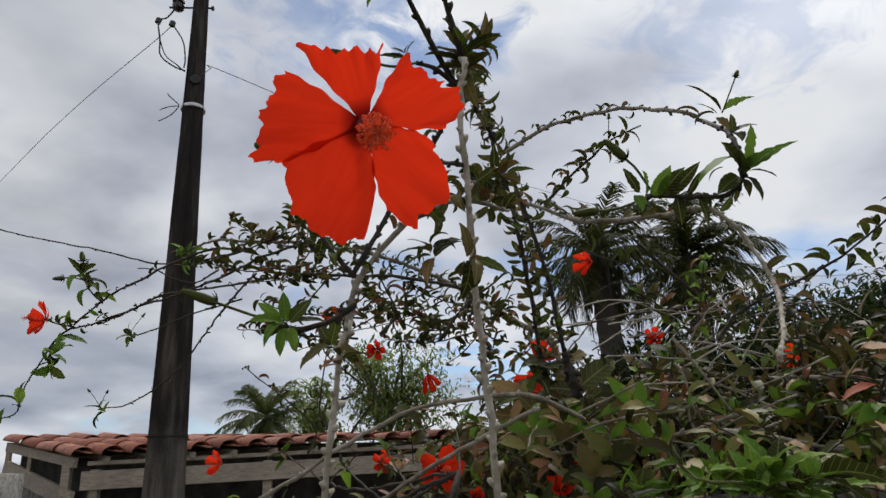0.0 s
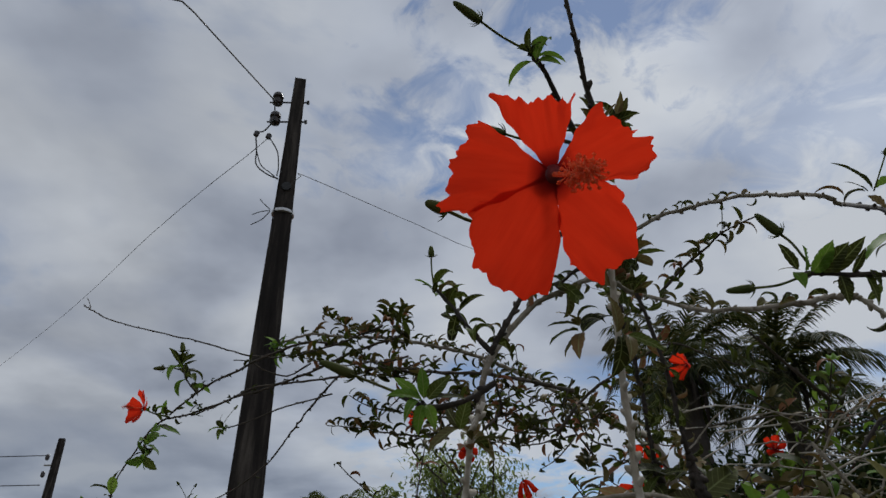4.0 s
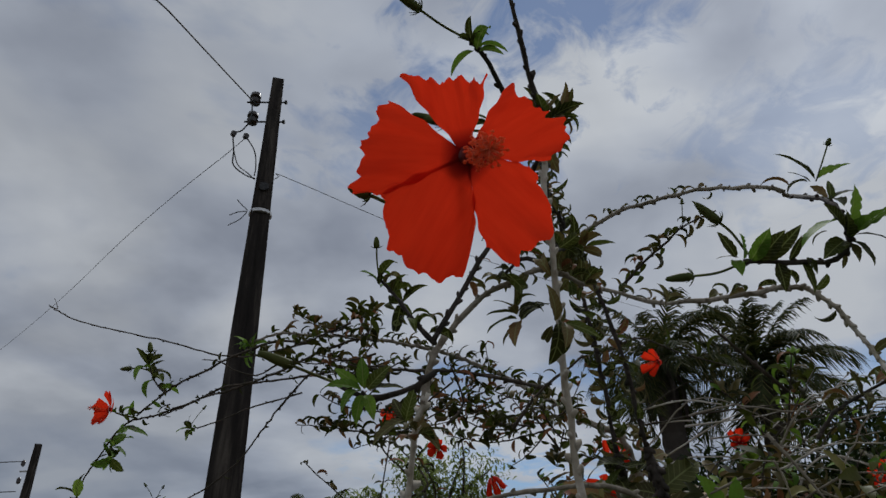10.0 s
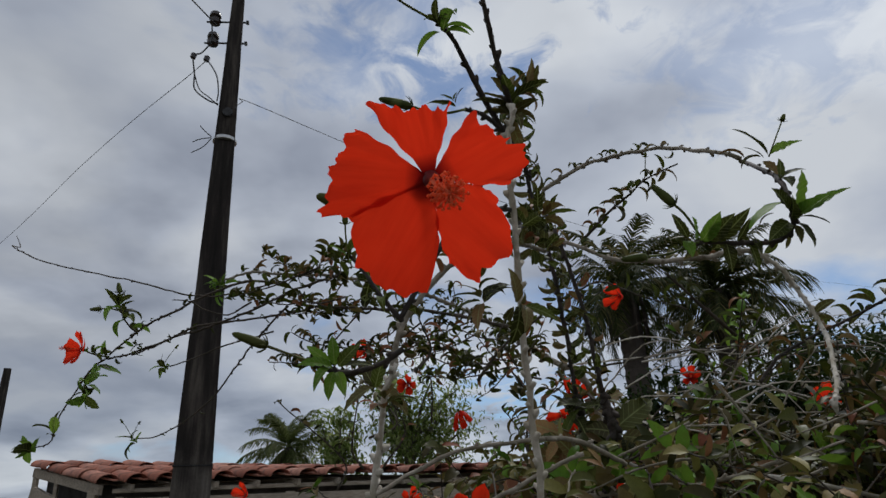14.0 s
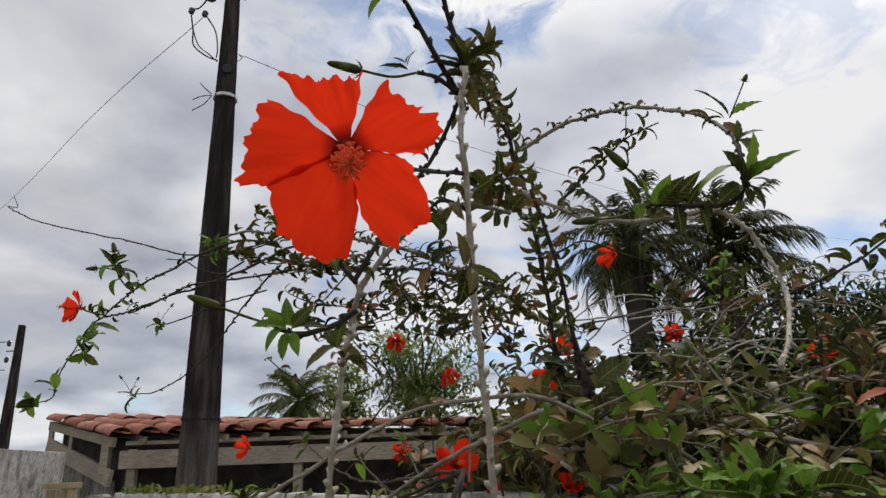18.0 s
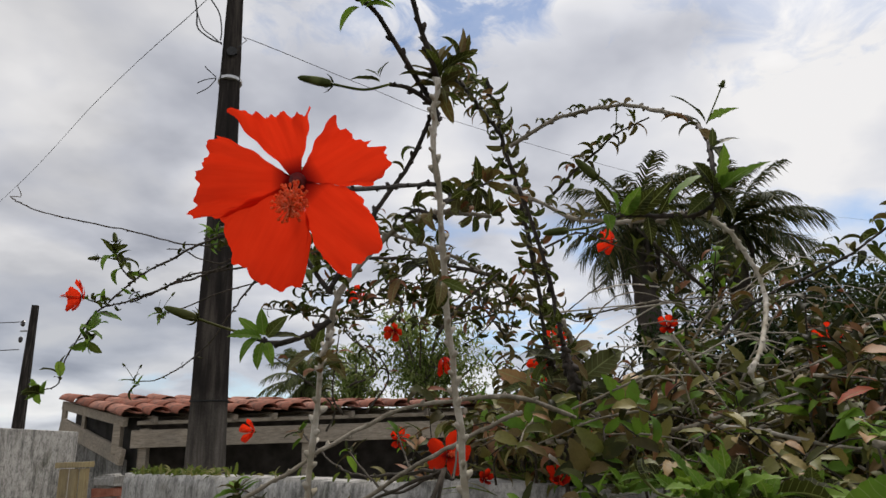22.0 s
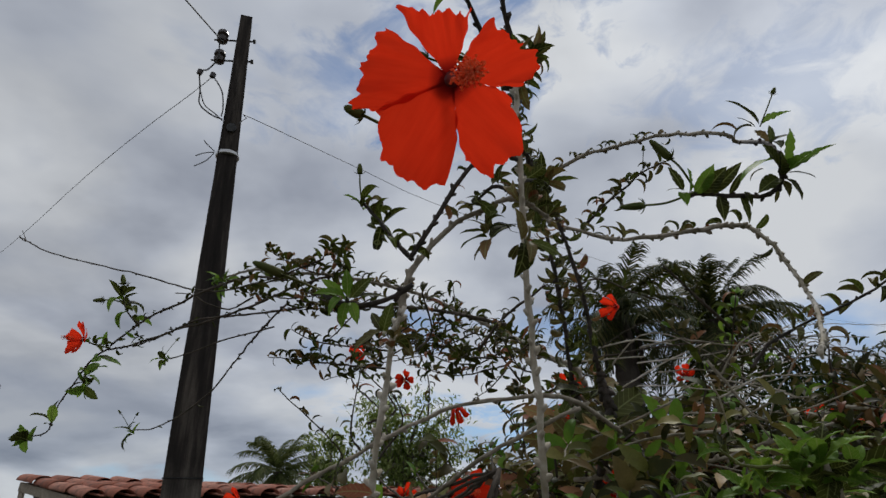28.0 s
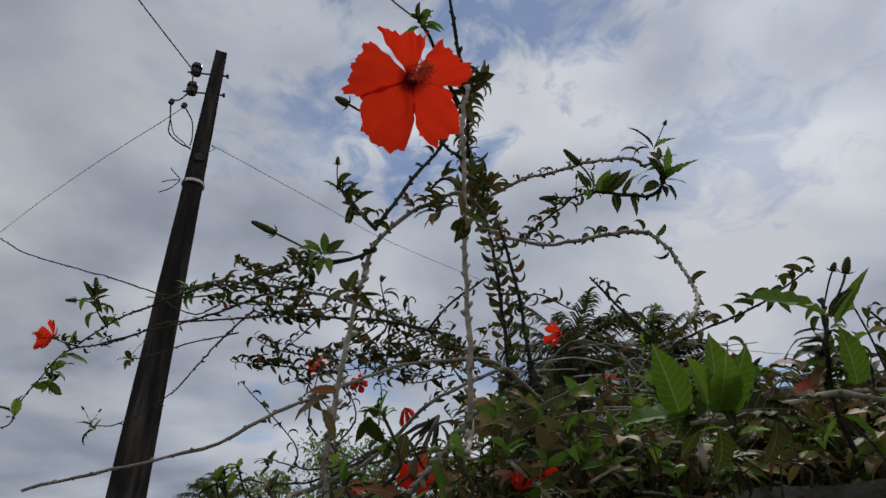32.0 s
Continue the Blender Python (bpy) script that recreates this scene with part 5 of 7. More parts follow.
def thicket(count, reach, offs, heights, sizes, kinds, materials, seed, near=0.6):
    """A leafy bed of short crossing shoots along the wall: one mesh of twigs, one of leaves for each colour."""
    rng = random.Random(seed)
    twigs, bags = Bag(), [Bag() for _ in materials]
    for k in range(count):
        p0 = WALL_A + WALL_D * rng.uniform(*reach) + WALL_N * rng.uniform(*offs)
        if p0.xy.length < near:
            continue
        p0.z = WALL_H + rng.uniform(*heights)
        dv = Vector((rng.uniform(-0.2, 0.2), rng.uniform(-0.2, 0.12), rng.uniform(-0.02, 0.13)))
        path = sample([p0 - Vector((0, 0, 0.03)), p0, p0 + dv * 0.6 + Vector((0, 0, 0.02)), p0 + dv], 9)
        twigs.mesh(*tube_data(path, np.linspace(0.0022, 0.001, 9), 5))
        tint = rng.randrange(len(materials))
        for j in range(rng.randint(6, 11)):
            q = path[rng.randint(3, 8)]
            a = rng.uniform(0, 6.28)
            dr = Vector((math.cos(a), math.sin(a) - 0.25, rng.uniform(-0.35, 0.6)))
            up = Vector((rng.uniform(-.5, .5), rng.uniform(-.9, .2), 1.0))
            i = tint if rng.random() < 0.7 else rng.randrange(len(materials))
            bags[i].add(rng.choice(kinds), leaf_pose(q, dr, up, rng.uniform(*sizes), rng.uniform(-0.5, 0.5)))
    holder = bush_part("undergrowth", (np.concatenate(twigs.v).tolist(), twigs.f), M_TWIG)
    tagged(holder, kind="stuff")
    for bag, material in zip(bags, materials):
        tagged(bag.part("foliage", material, holder), kind="stuff")


thicket(290, (1.3, 3.5), (0.05, 0.75), (-0.02, 0.11), (0.034, 0.072), ("wide", "broad", "arched", "narrow", "arched"), (M_OLIVE_J, M_OLIVE_J, M_BRONZE_J, M_OLIVE_J, M_BRIGHT_J), 2001)
thicket(46, (1.85, 2.75), (-0.30, -0.04), (-0.01, 0.03), (0.03, 0.052), ("wide", "broad", "open"), (M_OLIVE_J, M_OLIVE_J, M_BRIGHT_J), 2002, 0.55)
thicket(60, (3.0, 3.9), (0.05, 0.4), (0.0, 0.16), (0.045, 0.075), ("wide", "broad"), (M_OLIVE_J, M_BRONZE_J), 2003)
for k, pts in enumerate([[(0.310, 1.378, 1.715), (0.387, 1.344, 1.657), (0.452, 1.310, 1.598)], [(0.542, 1.348, 1.649), (0.628, 1.302, 1.630), (0.705, 1.259, 1.601), (0.827, 1.265, 1.585)],
                         [(0.205, 1.391, 1.631), (0.382, 1.263, 1.636), (0.517, 1.182, 1.669)], [(0.501, 0.761, 1.615), (0.542, 0.711, 1.599), (0.641, 0.705, 1.600)], [(0.358, 1.343, 1.710), (0.402, 1.457, 1.564)]]):
    branch(pts, 0.0045, 0.0036, M_MID if k != 4 else M_BROWN, None, 1200 + k, 45)
for k, (pts, r) in enumerate((([(0.258, 1.348, 1.710), (0.318, 1.360, 1.677), (0.378, 1.372, 1.643), (0.443, 1.384, 1.611), (0.482, 1.395, 1.578)], 0.0050), ([(0.490, 1.215, 1.647), (0.564, 1.220, 1.637), (0.641, 1.228, 1.618), (0.727, 1.236, 1.598)], 0.0046), ([(0.583, 1.271, 1.642), (0.615, 1.268, 1.653), (0.642, 1.267, 1.660)], 0.0030),
                             ([(0.239, 1.313, 1.656), (0.259, 1.319, 1.639), (0.287, 1.328, 1.611)], 0.0022), ([(0.334, 1.189, 1.555), (0.363, 1.185, 1.571), (0.394, 1.181, 1.585)], 0.0030), ([(0.196, 1.275, 1.607), (0.238, 1.287, 1.573), (0.289, 1.301, 1.533), (0.327, 1.313, 1.497)], 0.0038),
                             ([(0.351, 1.547, 1.751), (0.382, 1.561, 1.711), (0.457, 1.572, 1.679), (0.501, 1.582, 1.651)], 0.0042))):
    branch(pts, r, r * 0.75, M_PALE if k != 6 else M_MID, None, 1210 + k, 40)
for k, pts in enumerate(([(0.509, 1.893, 1.993), (0.642, 1.891, 2.006), (0.789, 1.888, 2.024)], [(0.457, 1.914, 1.924), (0.577, 1.896, 1.988), (0.701, 1.880, 2.042)], [(0.422, 1.974, 2.063), (0.543, 1.969, 2.085), (0.670, 1.977, 2.067)], [(0.656, 1.647, 1.785), (0.682, 1.633, 1.831), (0.727, 1.626, 1.855), (0.784, 1.629, 1.848)],
                         [(0.556, 1.722, 1.872), (0.622, 1.715, 1.898), (0.716, 1.719, 1.892), (0.891, 1.736, 1.847)], [(0.444, 1.551, 1.743), (0.450, 1.546, 1.760), (0.480, 1.545, 1.766), (0.581, 1.554, 1.743)], [(0.301, 1.790, 1.973), (0.409, 1.790, 1.980), (0.501, 1.790, 1.984)], [(0.481, 1.587, 1.635), (0.486, 1.598, 1.600), (0.478, 1.606, 1.574)])):
    branch(pts, 0.0026, 0.0018, M_PALE, None, 1220 + k, 40)
# fresh shoots nearest the camera
F1, f1p = branch([(0.335, 0.683, 1.491), (0.318, 0.657, 1.543), (0.298, 0.636, 1.576)], 0.0035, 0.003, M_PALE, None, 1300, 40)
rosette(F1, (0.273, 0.637, 1.573), (-0.35, -0.45, 0.8), 8, 0.064, (M_BRIGHT, M_BRIGHT, M_LEAF), ("fine",), 0.75, 1301)
rosette(F1, (0.296, 0.637, 1.574), (0.1, -0.4, 0.9), 8, 0.070, (M_BRIGHT, M_LEAF), ("fine",), 0.7, 1302)
rosette(F1, (0.333, 0.649, 1.570), (0.3, -0.4, 0.8), 8, 0.064, (M_BRIGHT, M_BRIGHT, M_LEAF), ("fine",), 0.8, 1306)
rosette(F1, (0.352, 0.658, 1.575), (0.9, -0.3, 0.15), 3, 0.075, M_LEAF, ("fine",), 0.5, 1307)
rosette(F1, (0.305, 0.640, 1.563), (0.0, -0.6, -0.6), 5, 0.06, (M_LEAF, M_BRIGHT), ("fine",), 1.2, 1308)
branch([(0.223, 0.691, 1.599), (0.240, 0.667, 1.575), (0.269, 0.637, 1.571), (0.313, 0.641, 1.562)], 0.0012, 0.0024, M_BUD, None, 1309, 20, label="fresh green shoot")
for k, (at, way, n, size) in enumerate((((0.300, 0.762, 1.576), (-0.2, -0.7, 0.7), 8, 0.068), ((0.345, 0.786, 1.571), (0.1, -0.7, 0.7), 7, 0.064), ((0.295, 0.806, 1.568), (-0.5, -0.6, 0.6), 6, 0.060), ((0.362, 0.768, 1.562), (0.0, -0.7, 0.7), 8, 0.062),
                                       ((0.403, 0.791, 1.559), (0.3, -0.7, 0.5), 7, 0.060), ((0.449, 0.811, 1.563), (0.3, -0.6, 0.7), 6, 0.068), ((0.253, 1.124, 1.592), (-0.1, -0.6, 0.7), 9, 0.060), ((0.328, 1.028, 1.568), (-0.5, -0.6, 0.5), 7, 0.058),
                                       ((0.268, 0.976, 1.563), (0.2, -0.6, 0.7), 7, 0.055), ((0.696, 1.359, 1.703), (0.1, -0.6, 0.7), 9, 0.068), ((0.427, 1.462, 1.693), (0.0, -0.5, 0.8), 6, 0.065), ((0.599, 1.725, 1.867), (-0.2, -0.5, 0.8), 9, 0.075))):
    rosette(F1, at, way, n, size, (M_FRESH, M_BRIGHT, M_FRESH, M_LEAF), ("flat", "ovate", "flat", "open"), 0.95, 1330 + k)
rosette(F1, (0.225, 0.683, 1.593), (-0.8, -0.2, 0.4), 5, 0.045, (M_BRIGHT, M_LEAF), ("narrow", "open"), 0.8, 1310)
rosette(F1, (0.210, 0.848, 1.563), (-0.2, -0.3, 0.8), 8, 0.06, (M_BRIGHT, M_LEAF), ("open", "narrow"), 1.1, 1311, True)
rosette(F1, (0.118, 0.852, 1.548), (-0.1, -0.3, 0.8), 7, 0.06, (M_BRIGHT, M_LEAF), ("open", "narrow"), 1.1, 1312, True)
rosette(F1, (0.581, 1.506, 1.818), (-0.1, -0.3, 0.8), 10, 0.07, (M_BRIGHT, M_BRIGHT, M_LEAF), ("open", "arched"), 1.3, 1313, True)
rosette(F1, (0.680, 1.231, 1.694), (-0.1, -0.3, 0.8), 8, 0.065, (M_BRIGHT, M_LEAF), ("open", "narrow"), 1.1, 1314, True)
# sprays of the shoot that leans over the wall, very near
F0, f0p = branch([(0.402, 0.412, 1.496), (0.288, 0.340, 1.483), (0.217, 0.290, 1.460), (0.162, 0.269, 1.443), (0.136, 0.262, 1.439)], 0.0028, 0.0014, M_MID, None, 1320, 60, label="pale shoot leaning over the wall")
near_leaf("ovate", M_FRESH, (0.135, 0.273, 1.448), (0.115, 0.241, 1.480), (-0.25, -0.95, 0.2), F0)
near_leaf("ovate", M_FRESH, (0.150, 0.263, 1.446), (0.134, 0.233, 1.472), (0.15, -0.95, 0.2), F0)
near_leaf("ovate", M_FRESH, (0.156, 0.267, 1.449), (0.155, 0.243, 1.491), FRONT, F0)
near_leaf("ovate", M_FRESH, (0.155, 0.259, 1.445), (0.168, 0.228, 1.476), (0.3, -0.9, 0.3), F0)
near_leaf("ovate", M_FRESH, (0.151, 0.255, 1.444), (0.146, 0.215, 1.465), (-0.1, -0.95, 0.3), F0)
near_leaf("flat", M_FRESH, (0.146, 0.279, 1.447), (0.096, 0.257, 1.447), (0.0, -0.5, 0.85), F0)
near_leaf("flat", M_FRESH, (0.143, 0.280, 1.445), (0.110, 0.267, 1.445), (0.0, -0.6, 0.8), F0)
near_leaf("ovate", M_LEAF, (0.160, 0.263, 1.446), (0.209, 0.256, 1.454), (0.05, -0.7, 0.7), F0)
near_leaf("flat", M_LEAF, (0.186, 0.268, 1.454), (0.233, 0.261, 1.463), (0.0, -0.4, 0.9), F0)
near_leaf("flat", M_LEAF, (0.154, 0.253, 1.447), (0.159, 0.249, 1.433), (0.0, -0.85, 0.5), F0)
near_leaf("ovate", M_LEAF, (0.153, 0.272, 1.450), (0.130, 0.262, 1.433), (-0.2, -0.8, 0.5), F0)
near_leaf("flat", M_LEAF, (0.177, 0.262, 1.447), (0.187, 0.245, 1.437), (0.0, -0.7, 0.7), F0)
near_leaf("fine", M_LEAF, (0.158, 0.272, 1.439), (0.167, 0.286, 1.406), (0.2, -0.9, -0.2), F0)
near_leaf("broad", M_BRONZE, (0.193, 0.266, 1.445), (0.199, 0.283, 1.409), (0.2, -0.9, -0.2), F0)
near_leaf("open", M_LEAF, (0.146, 0.273, 1.439), (0.134, 0.282, 1.421), (-0.3, -0.9, -0.2), F0)
near_leaf("open", M_LEAF, (0.180, 0.267, 1.445), (0.227, 0.261, 1.452), (0.1, -0.3, 0.9), F0)

F2, f2p = branch([(0.498, 0.635, 1.502), (0.448, 0.576, 1.541), (0.403, 0.500, 1.569), (0.400, 0.485, 1.601), (0.397, 0.474, 1.626)], 0.0036, 0.0018, M_BROWN, (("arched", "curled", "open", "broad"), (M_LEAF, M_LEAF, M_BRONZE, M_FRESH), (0.022, 0.040), 0.0042, 0.35, 0.95, 0.25, 1.0), 1303, 60, joined=False)
near_leaf("flat", M_FRESH, (0.347, 0.411, 1.579), (0.273, 0.385, 1.597), (0.1, -0.75, 0.65), F2)
near_leaf("flat", M_FRESH, (0.365, 0.417, 1.515), (0.344, 0.379, 1.553), (-0.2, -0.9, 0.2), F2)
near_leaf("sword", M_FRESH, (0.359, 0.414, 1.571), (0.372, 0.372, 1.611), (-0.75, -0.6, 0.1), F2)
near_leaf("narrow", M_LEAF, (0.355, 0.412, 1.576), (0.348, 0.381, 1.595), (-0.5, -0.7, 0.3), F2)
bud([(0.352, 0.405, 1.579), (0.363, 0.393, 1.603), (0.365, 0.389, 1.611)], 0.016, 0.0036)
near_leaf("flat", M_FRESH, (0.419, 0.507, 1.552), (0.397, 0.451, 1.580), FRONT, F2)
near_leaf("flat", M_FRESH, (0.421, 0.509, 1.547), (0.420, 0.457, 1.563), (0.4, -0.8, 0.3), F2)
near_leaf("open", M_LEAF, (0.406, 0.496, 1.577), (0.354, 0.477, 1.578), (0.0, -0.5, 0.9), F2)
near_leaf("arched", M_BRONZE, (0.412, 0.513, 1.564), (0.373, 0.510, 1.553), (0.0, -0.5, 0.9), F2)
near_leaf("broad", M_RUST, (0.413, 0.529, 1.553), (0.353, 0.517, 1.541), (0.0, -0.5, 0.9), F2)
rosette(F2, (0.428, 0.528, 1.553), (-0.2, -0.3, 0.5), 8, 0.045, (M_LEAF, M_BRONZE, M_LEAF), ("open", "arched", "broad"), 1.4, 1305)
bud([(0.399, 0.478, 1.617), (0.404, 0.467, 1.639), (0.408, 0.461, 1.651)], 0.010, 0.003)
F3, f3p = branch([(0.729, 0.763, 1.666), (0.701, 0.751, 1.697), (0.681, 0.745, 1.713), (0.659, 0.739, 1.730)], 0.003, 0.0018, M_BROWN, (("arched", "curled", "open"), (M_LEAF, M_LEAF, M_BRONZE), (0.026, 0.042), 0.007, 0.1, 1, 0.3, 1.0), 1304, 40, joined=False)

near_leaf("open", M_BRIGHT, (-0.190, 0.477, 1.351), (-0.196, 0.441, 1.393), FRONT, F0)
near_leaf("open", M_LEAF, (-0.164, 0.497, 1.348), (-0.162, 0.462, 1.384), FRONT, F0)
near_leaf("open", M_LEAF, (-0.161, 0.496, 1.348), (-0.141, 0.464, 1.374), FRONT, F0)
near_leaf("open", M_BRIGHT, (-0.028, 0.461, 1.353), (-0.020, 0.440, 1.378), FRONT, F0)
near_leaf("fine", M_BRIGHT, (-0.026, 0.461, 1.352), (-0.002, 0.435, 1.361), (0.2, -0.7, 0.6), F0)
near_leaf("fine", M_LEAF, (-0.031, 0.461, 1.353), (-0.051, 0.439, 1.362), (-0.2, -0.7, 0.6), F0)
near_leaf("broad", M_BRONZE, (-0.034, 0.563, 1.500), (-0.039, 0.558, 1.463), (0.2, -0.9, 0.0), F0)
near_leaf("broad", M_BRONZE, (-0.117, 0.602, 1.547), (-0.166, 0.599, 1.538), (0.0, -0.6, 0.7), F0)
near_leaf("broad", M_BRONZE, (-0.110, 0.599, 1.552), (-0.141, 0.587, 1.559), FRONT, F0)
near_leaf("open", M_BRONZE, (-0.126, 0.608, 1.536), (-0.105, 0.610, 1.504), FRONT, F0)
near_leaf("fine", M_BRIGHT, (0.010, 0.520, 1.491), (0.022, 0.506, 1.472), FRONT, F0)
near_leaf("open", M_BRIGHT, (-0.007, 0.531, 1.468), (0.007, 0.523, 1.437), FRONT, F0)
near_leaf("broad", M_BRONZE, (-0.037, 0.549, 1.435), (-0.064, 0.523, 1.447), FRONT, F0)
near_leaf("fine", M_LEAF, (0.011, 0.546, 1.435), (0.031, 0.538, 1.402), FRONT, F0)
near_leaf("open", M_RUST, (0.667, 1.020, 1.688), (0.594, 0.997, 1.693), (0.0, -0.3, 0.9), F0)

# leafy shoots behind the wall beside the leaning shoot
rng = random.Random(88)
for k in range(46):
    p = Vector((0.890, 1.249, 1.669)) + Vector((rng.uniform(-0.16, 0.44), rng.uniform(-0.10, 0.45), rng.uniform(-0.04, 0.15)))
    d = Vector((rng.uniform(-0.12, 0.12), rng.uniform(-0.12, 0.05), rng.uniform(0.02, 0.10)))
    branch([p - Vector((-0.01, -0.02, 0.20)), p, p + d], 0.0028, 0.0013, M_TWIG, (("arched", "broad", "curled", "open"), (M_BRONZE, M_LEAF, M_LEAF, M_BRONZE), (0.036, 0.062), 0.012, 0.2, 1, 0.2, 1.0), 1760 + k, 20)

# bare pale twigs that cross in the leafy bed
rng = random.Random(93)
for k in range(22):
    p = Vector((0.469, 1.265, 1.624)) + Vector((rng.uniform(-0.30, 0.36), rng.uniform(-0.16, 0.22), rng.uniform(-0.08, 0.11)))
    d = Vector((rng.uniform(-0.16, 0.16), rng.uniform(-0.06, 0.06), rng.uniform(-0.07, 0.05)))
    branch([p - d, p + Vector((0, 0, rng.uniform(-0.01, 0.02))), p + d], rng.uniform(0.0016, 0.0032), 0.0012, (M_PALE, M_MID)[k % 2], None, 1860 + k, 40)

# broad old leaves that hang forward over the wall
rng = random.Random(91)
for k in range(15):
    p = Vector((0.227, 1.066, 1.582)) + Vector((rng.uniform(-0.13, 0.16), rng.uniform(-0.10, 0.16), rng.uniform(-0.06, 0.085)))
    back = Vector((0.24 + rng.uniform(-0.04, 0.10), 1.36, 1.665))
    branch([back, back.lerp(p, 0.55) + Vector((0, 0, 0.03)), p], 0.0030, 0.0013, M_MID if k % 3 == 0 else M_TWIG,
           (("wide", "broad", "open", "arched"), (M_OLIVE_J, M_BRONZE, M_OLIVE_J, M_BRIGHT, M_LEAF), (0.026, 0.060), 0.014, 0.55, 1, 0.0, 1.0), 1820 + k, 20)

# yellow-green sprays low on the leaning stem
for k, (at, way) in enumerate((((-0.058, 0.506, 1.507), (-0.3, -0.3, 0.7)), ((0.005, 0.491, 1.477), (0.2, -0.4, 0.7)), ((-0.096, 0.575, 1.456), (-0.3, -0.3, 0.6)), ((-0.025, 0.516, 1.426), (0.2, -0.4, 0.4)), ((0.011, 0.520, 1.411), (0.5, -0.4, 0.2)), ((-0.271, 0.880, 1.521), (-0.2, -0.2, 0.9)), ((-0.254, 0.892, 1.491), (0.3, -0.2, 0.8)), ((-0.303, 0.889, 1.507), (-0.5, -0.2, 0.7)), ((-0.144, 0.641, 1.415), (-0.2, -0.4, 0.6)))):
    rosette(F1, at, way, 7, 0.036, (M_BRIGHT, M_BRIGHT, M_LEAF, M_BRONZE), ("open", "broad", "arched"), 1.3, 1700 + k, True)
    branch([at, Vector(at) + Vector((0.02, 0.02, -0.05)), Vector(at).lerp((-0.12, 0.62, 1.36), 0.6), (-0.13, 0.64, 1.34)], 0.0014, 0.0024, M_TWIG, None, 1720 + k, 40)

# the smaller blooms
def small_flower(at, normal, size, seed, close=0.0, label="red hibiscus bloom among the leaves"):
    r = random.Random(seed)
    pet = [(k * 72 + r.uniform(-8, 8), tuple(size * q * r.uniform(0.9, 1.1) for q in (0.75, 0.97, 1.0, 0.95, 0.72)), 37 * (1 - 0.25 * close), 0.15 + 1.2 * close + r.uniform(-0.1, 0.2)) for k in range(5)]
    hibiscus_flower(at, normal, (1, 0.1, 0.05), pet, size * 1.05, (size * 0.05, -size * 0.1), size / 0.066, seed, label, 8, 10)


small_flower((-1.196, 2.025, 2.137), (-0.62, -0.78, 0.0), 0.056, 40, 0.12)
small_flower((0.660, 2.60, 2.415), (-0.75, -0.5, -0.2), 0.052, 41, 0.55)
small_flower((0.283, 1.795, 1.892), (0.2, -0.8, 0.4), 0.040, 42, 0.6)
small_flower((0.254, 1.812, 1.838), (-0.2, -0.8, -0.5), 0.042, 57, 0.5)
small_flower((0.212, 1.291, 1.557), (0.1, -0.6, 0.7), 0.026, 43, 0.6)
small_flower((0.0, 1.472, 1.611), (0.2, -0.9, 0.15), 0.050, 44, 0.1)
small_flower((-1.034, 3.30, 1.736), (-0.6, -0.7, 0.1), 0.060, 45, 0.3)
small_flower((2.139, 3.969, 2.164), (-0.2, -0.9, 0.2), 0.090, 46, 0.3)
small_flower((-0.36, 2.48, 2.20), (-0.4, -0.8, 0), 0.042, 47, 0.6)
small_flower((-0.164, 1.90, 1.960), (-0.1, -0.9, -0.3), 0.030, 48, 0.5)
small_flower((-0.020, 1.86, 1.870), (0.2, -0.4, -0.7), 0.030, 49, 0.8)
small_flower((0.571, 1.701, 1.907), (-0.3, -0.9, 0.1), 0.026, 50, 0.7)
small_flower((0.292, 1.484, 1.618), (0.3, -0.8, 0.2), 0.034, 51, 0.6)
small_flower((0.360, 1.576, 1.660), (0, -1, 0), 0.024, 52, 0.5)
small_flower((0.501, 1.682, 1.665), (0, -1, 0.3), 0.022, 53, 0.6)
small_flower((-0.173, 2.070, 1.654), (0.2, -0.9, 0.1), 0.032, 54, 0.6)
small_flower((1.564, 2.663, 1.945), (0.2, -0.9, 0), 0.036, 55, 0.6)
small_flower((0.078, 1.686, 1.550), (0.2, -0.9, 0.3), 0.02, 56, 0.6)

# stems that carry the leafy side of the bush, rooted behind the wall
rng = random.Random(61)
for k in range(16):
    base = WALL_A + WALL_D * (1.0 + 0.19 * k) + WALL_N * rng.uniform(0.30, 0.75)
    top = base + WALL_D * rng.uniform(-0.25, 0.25) + WALL_N * rng.uniform(-0.2, 0.15)
    branch([(base.x, base.y, -0.02), (base.x * 0.7 + top.x * 0.3, base.y * 0.7 + top.y * 0.3, 0.6), (top.x, top.y, 1.25), (top.x, top.y - 0.03, WALL_H + 0.08)], 0.012, 0.004, M_BROWN, None, 1400 + k, 14)

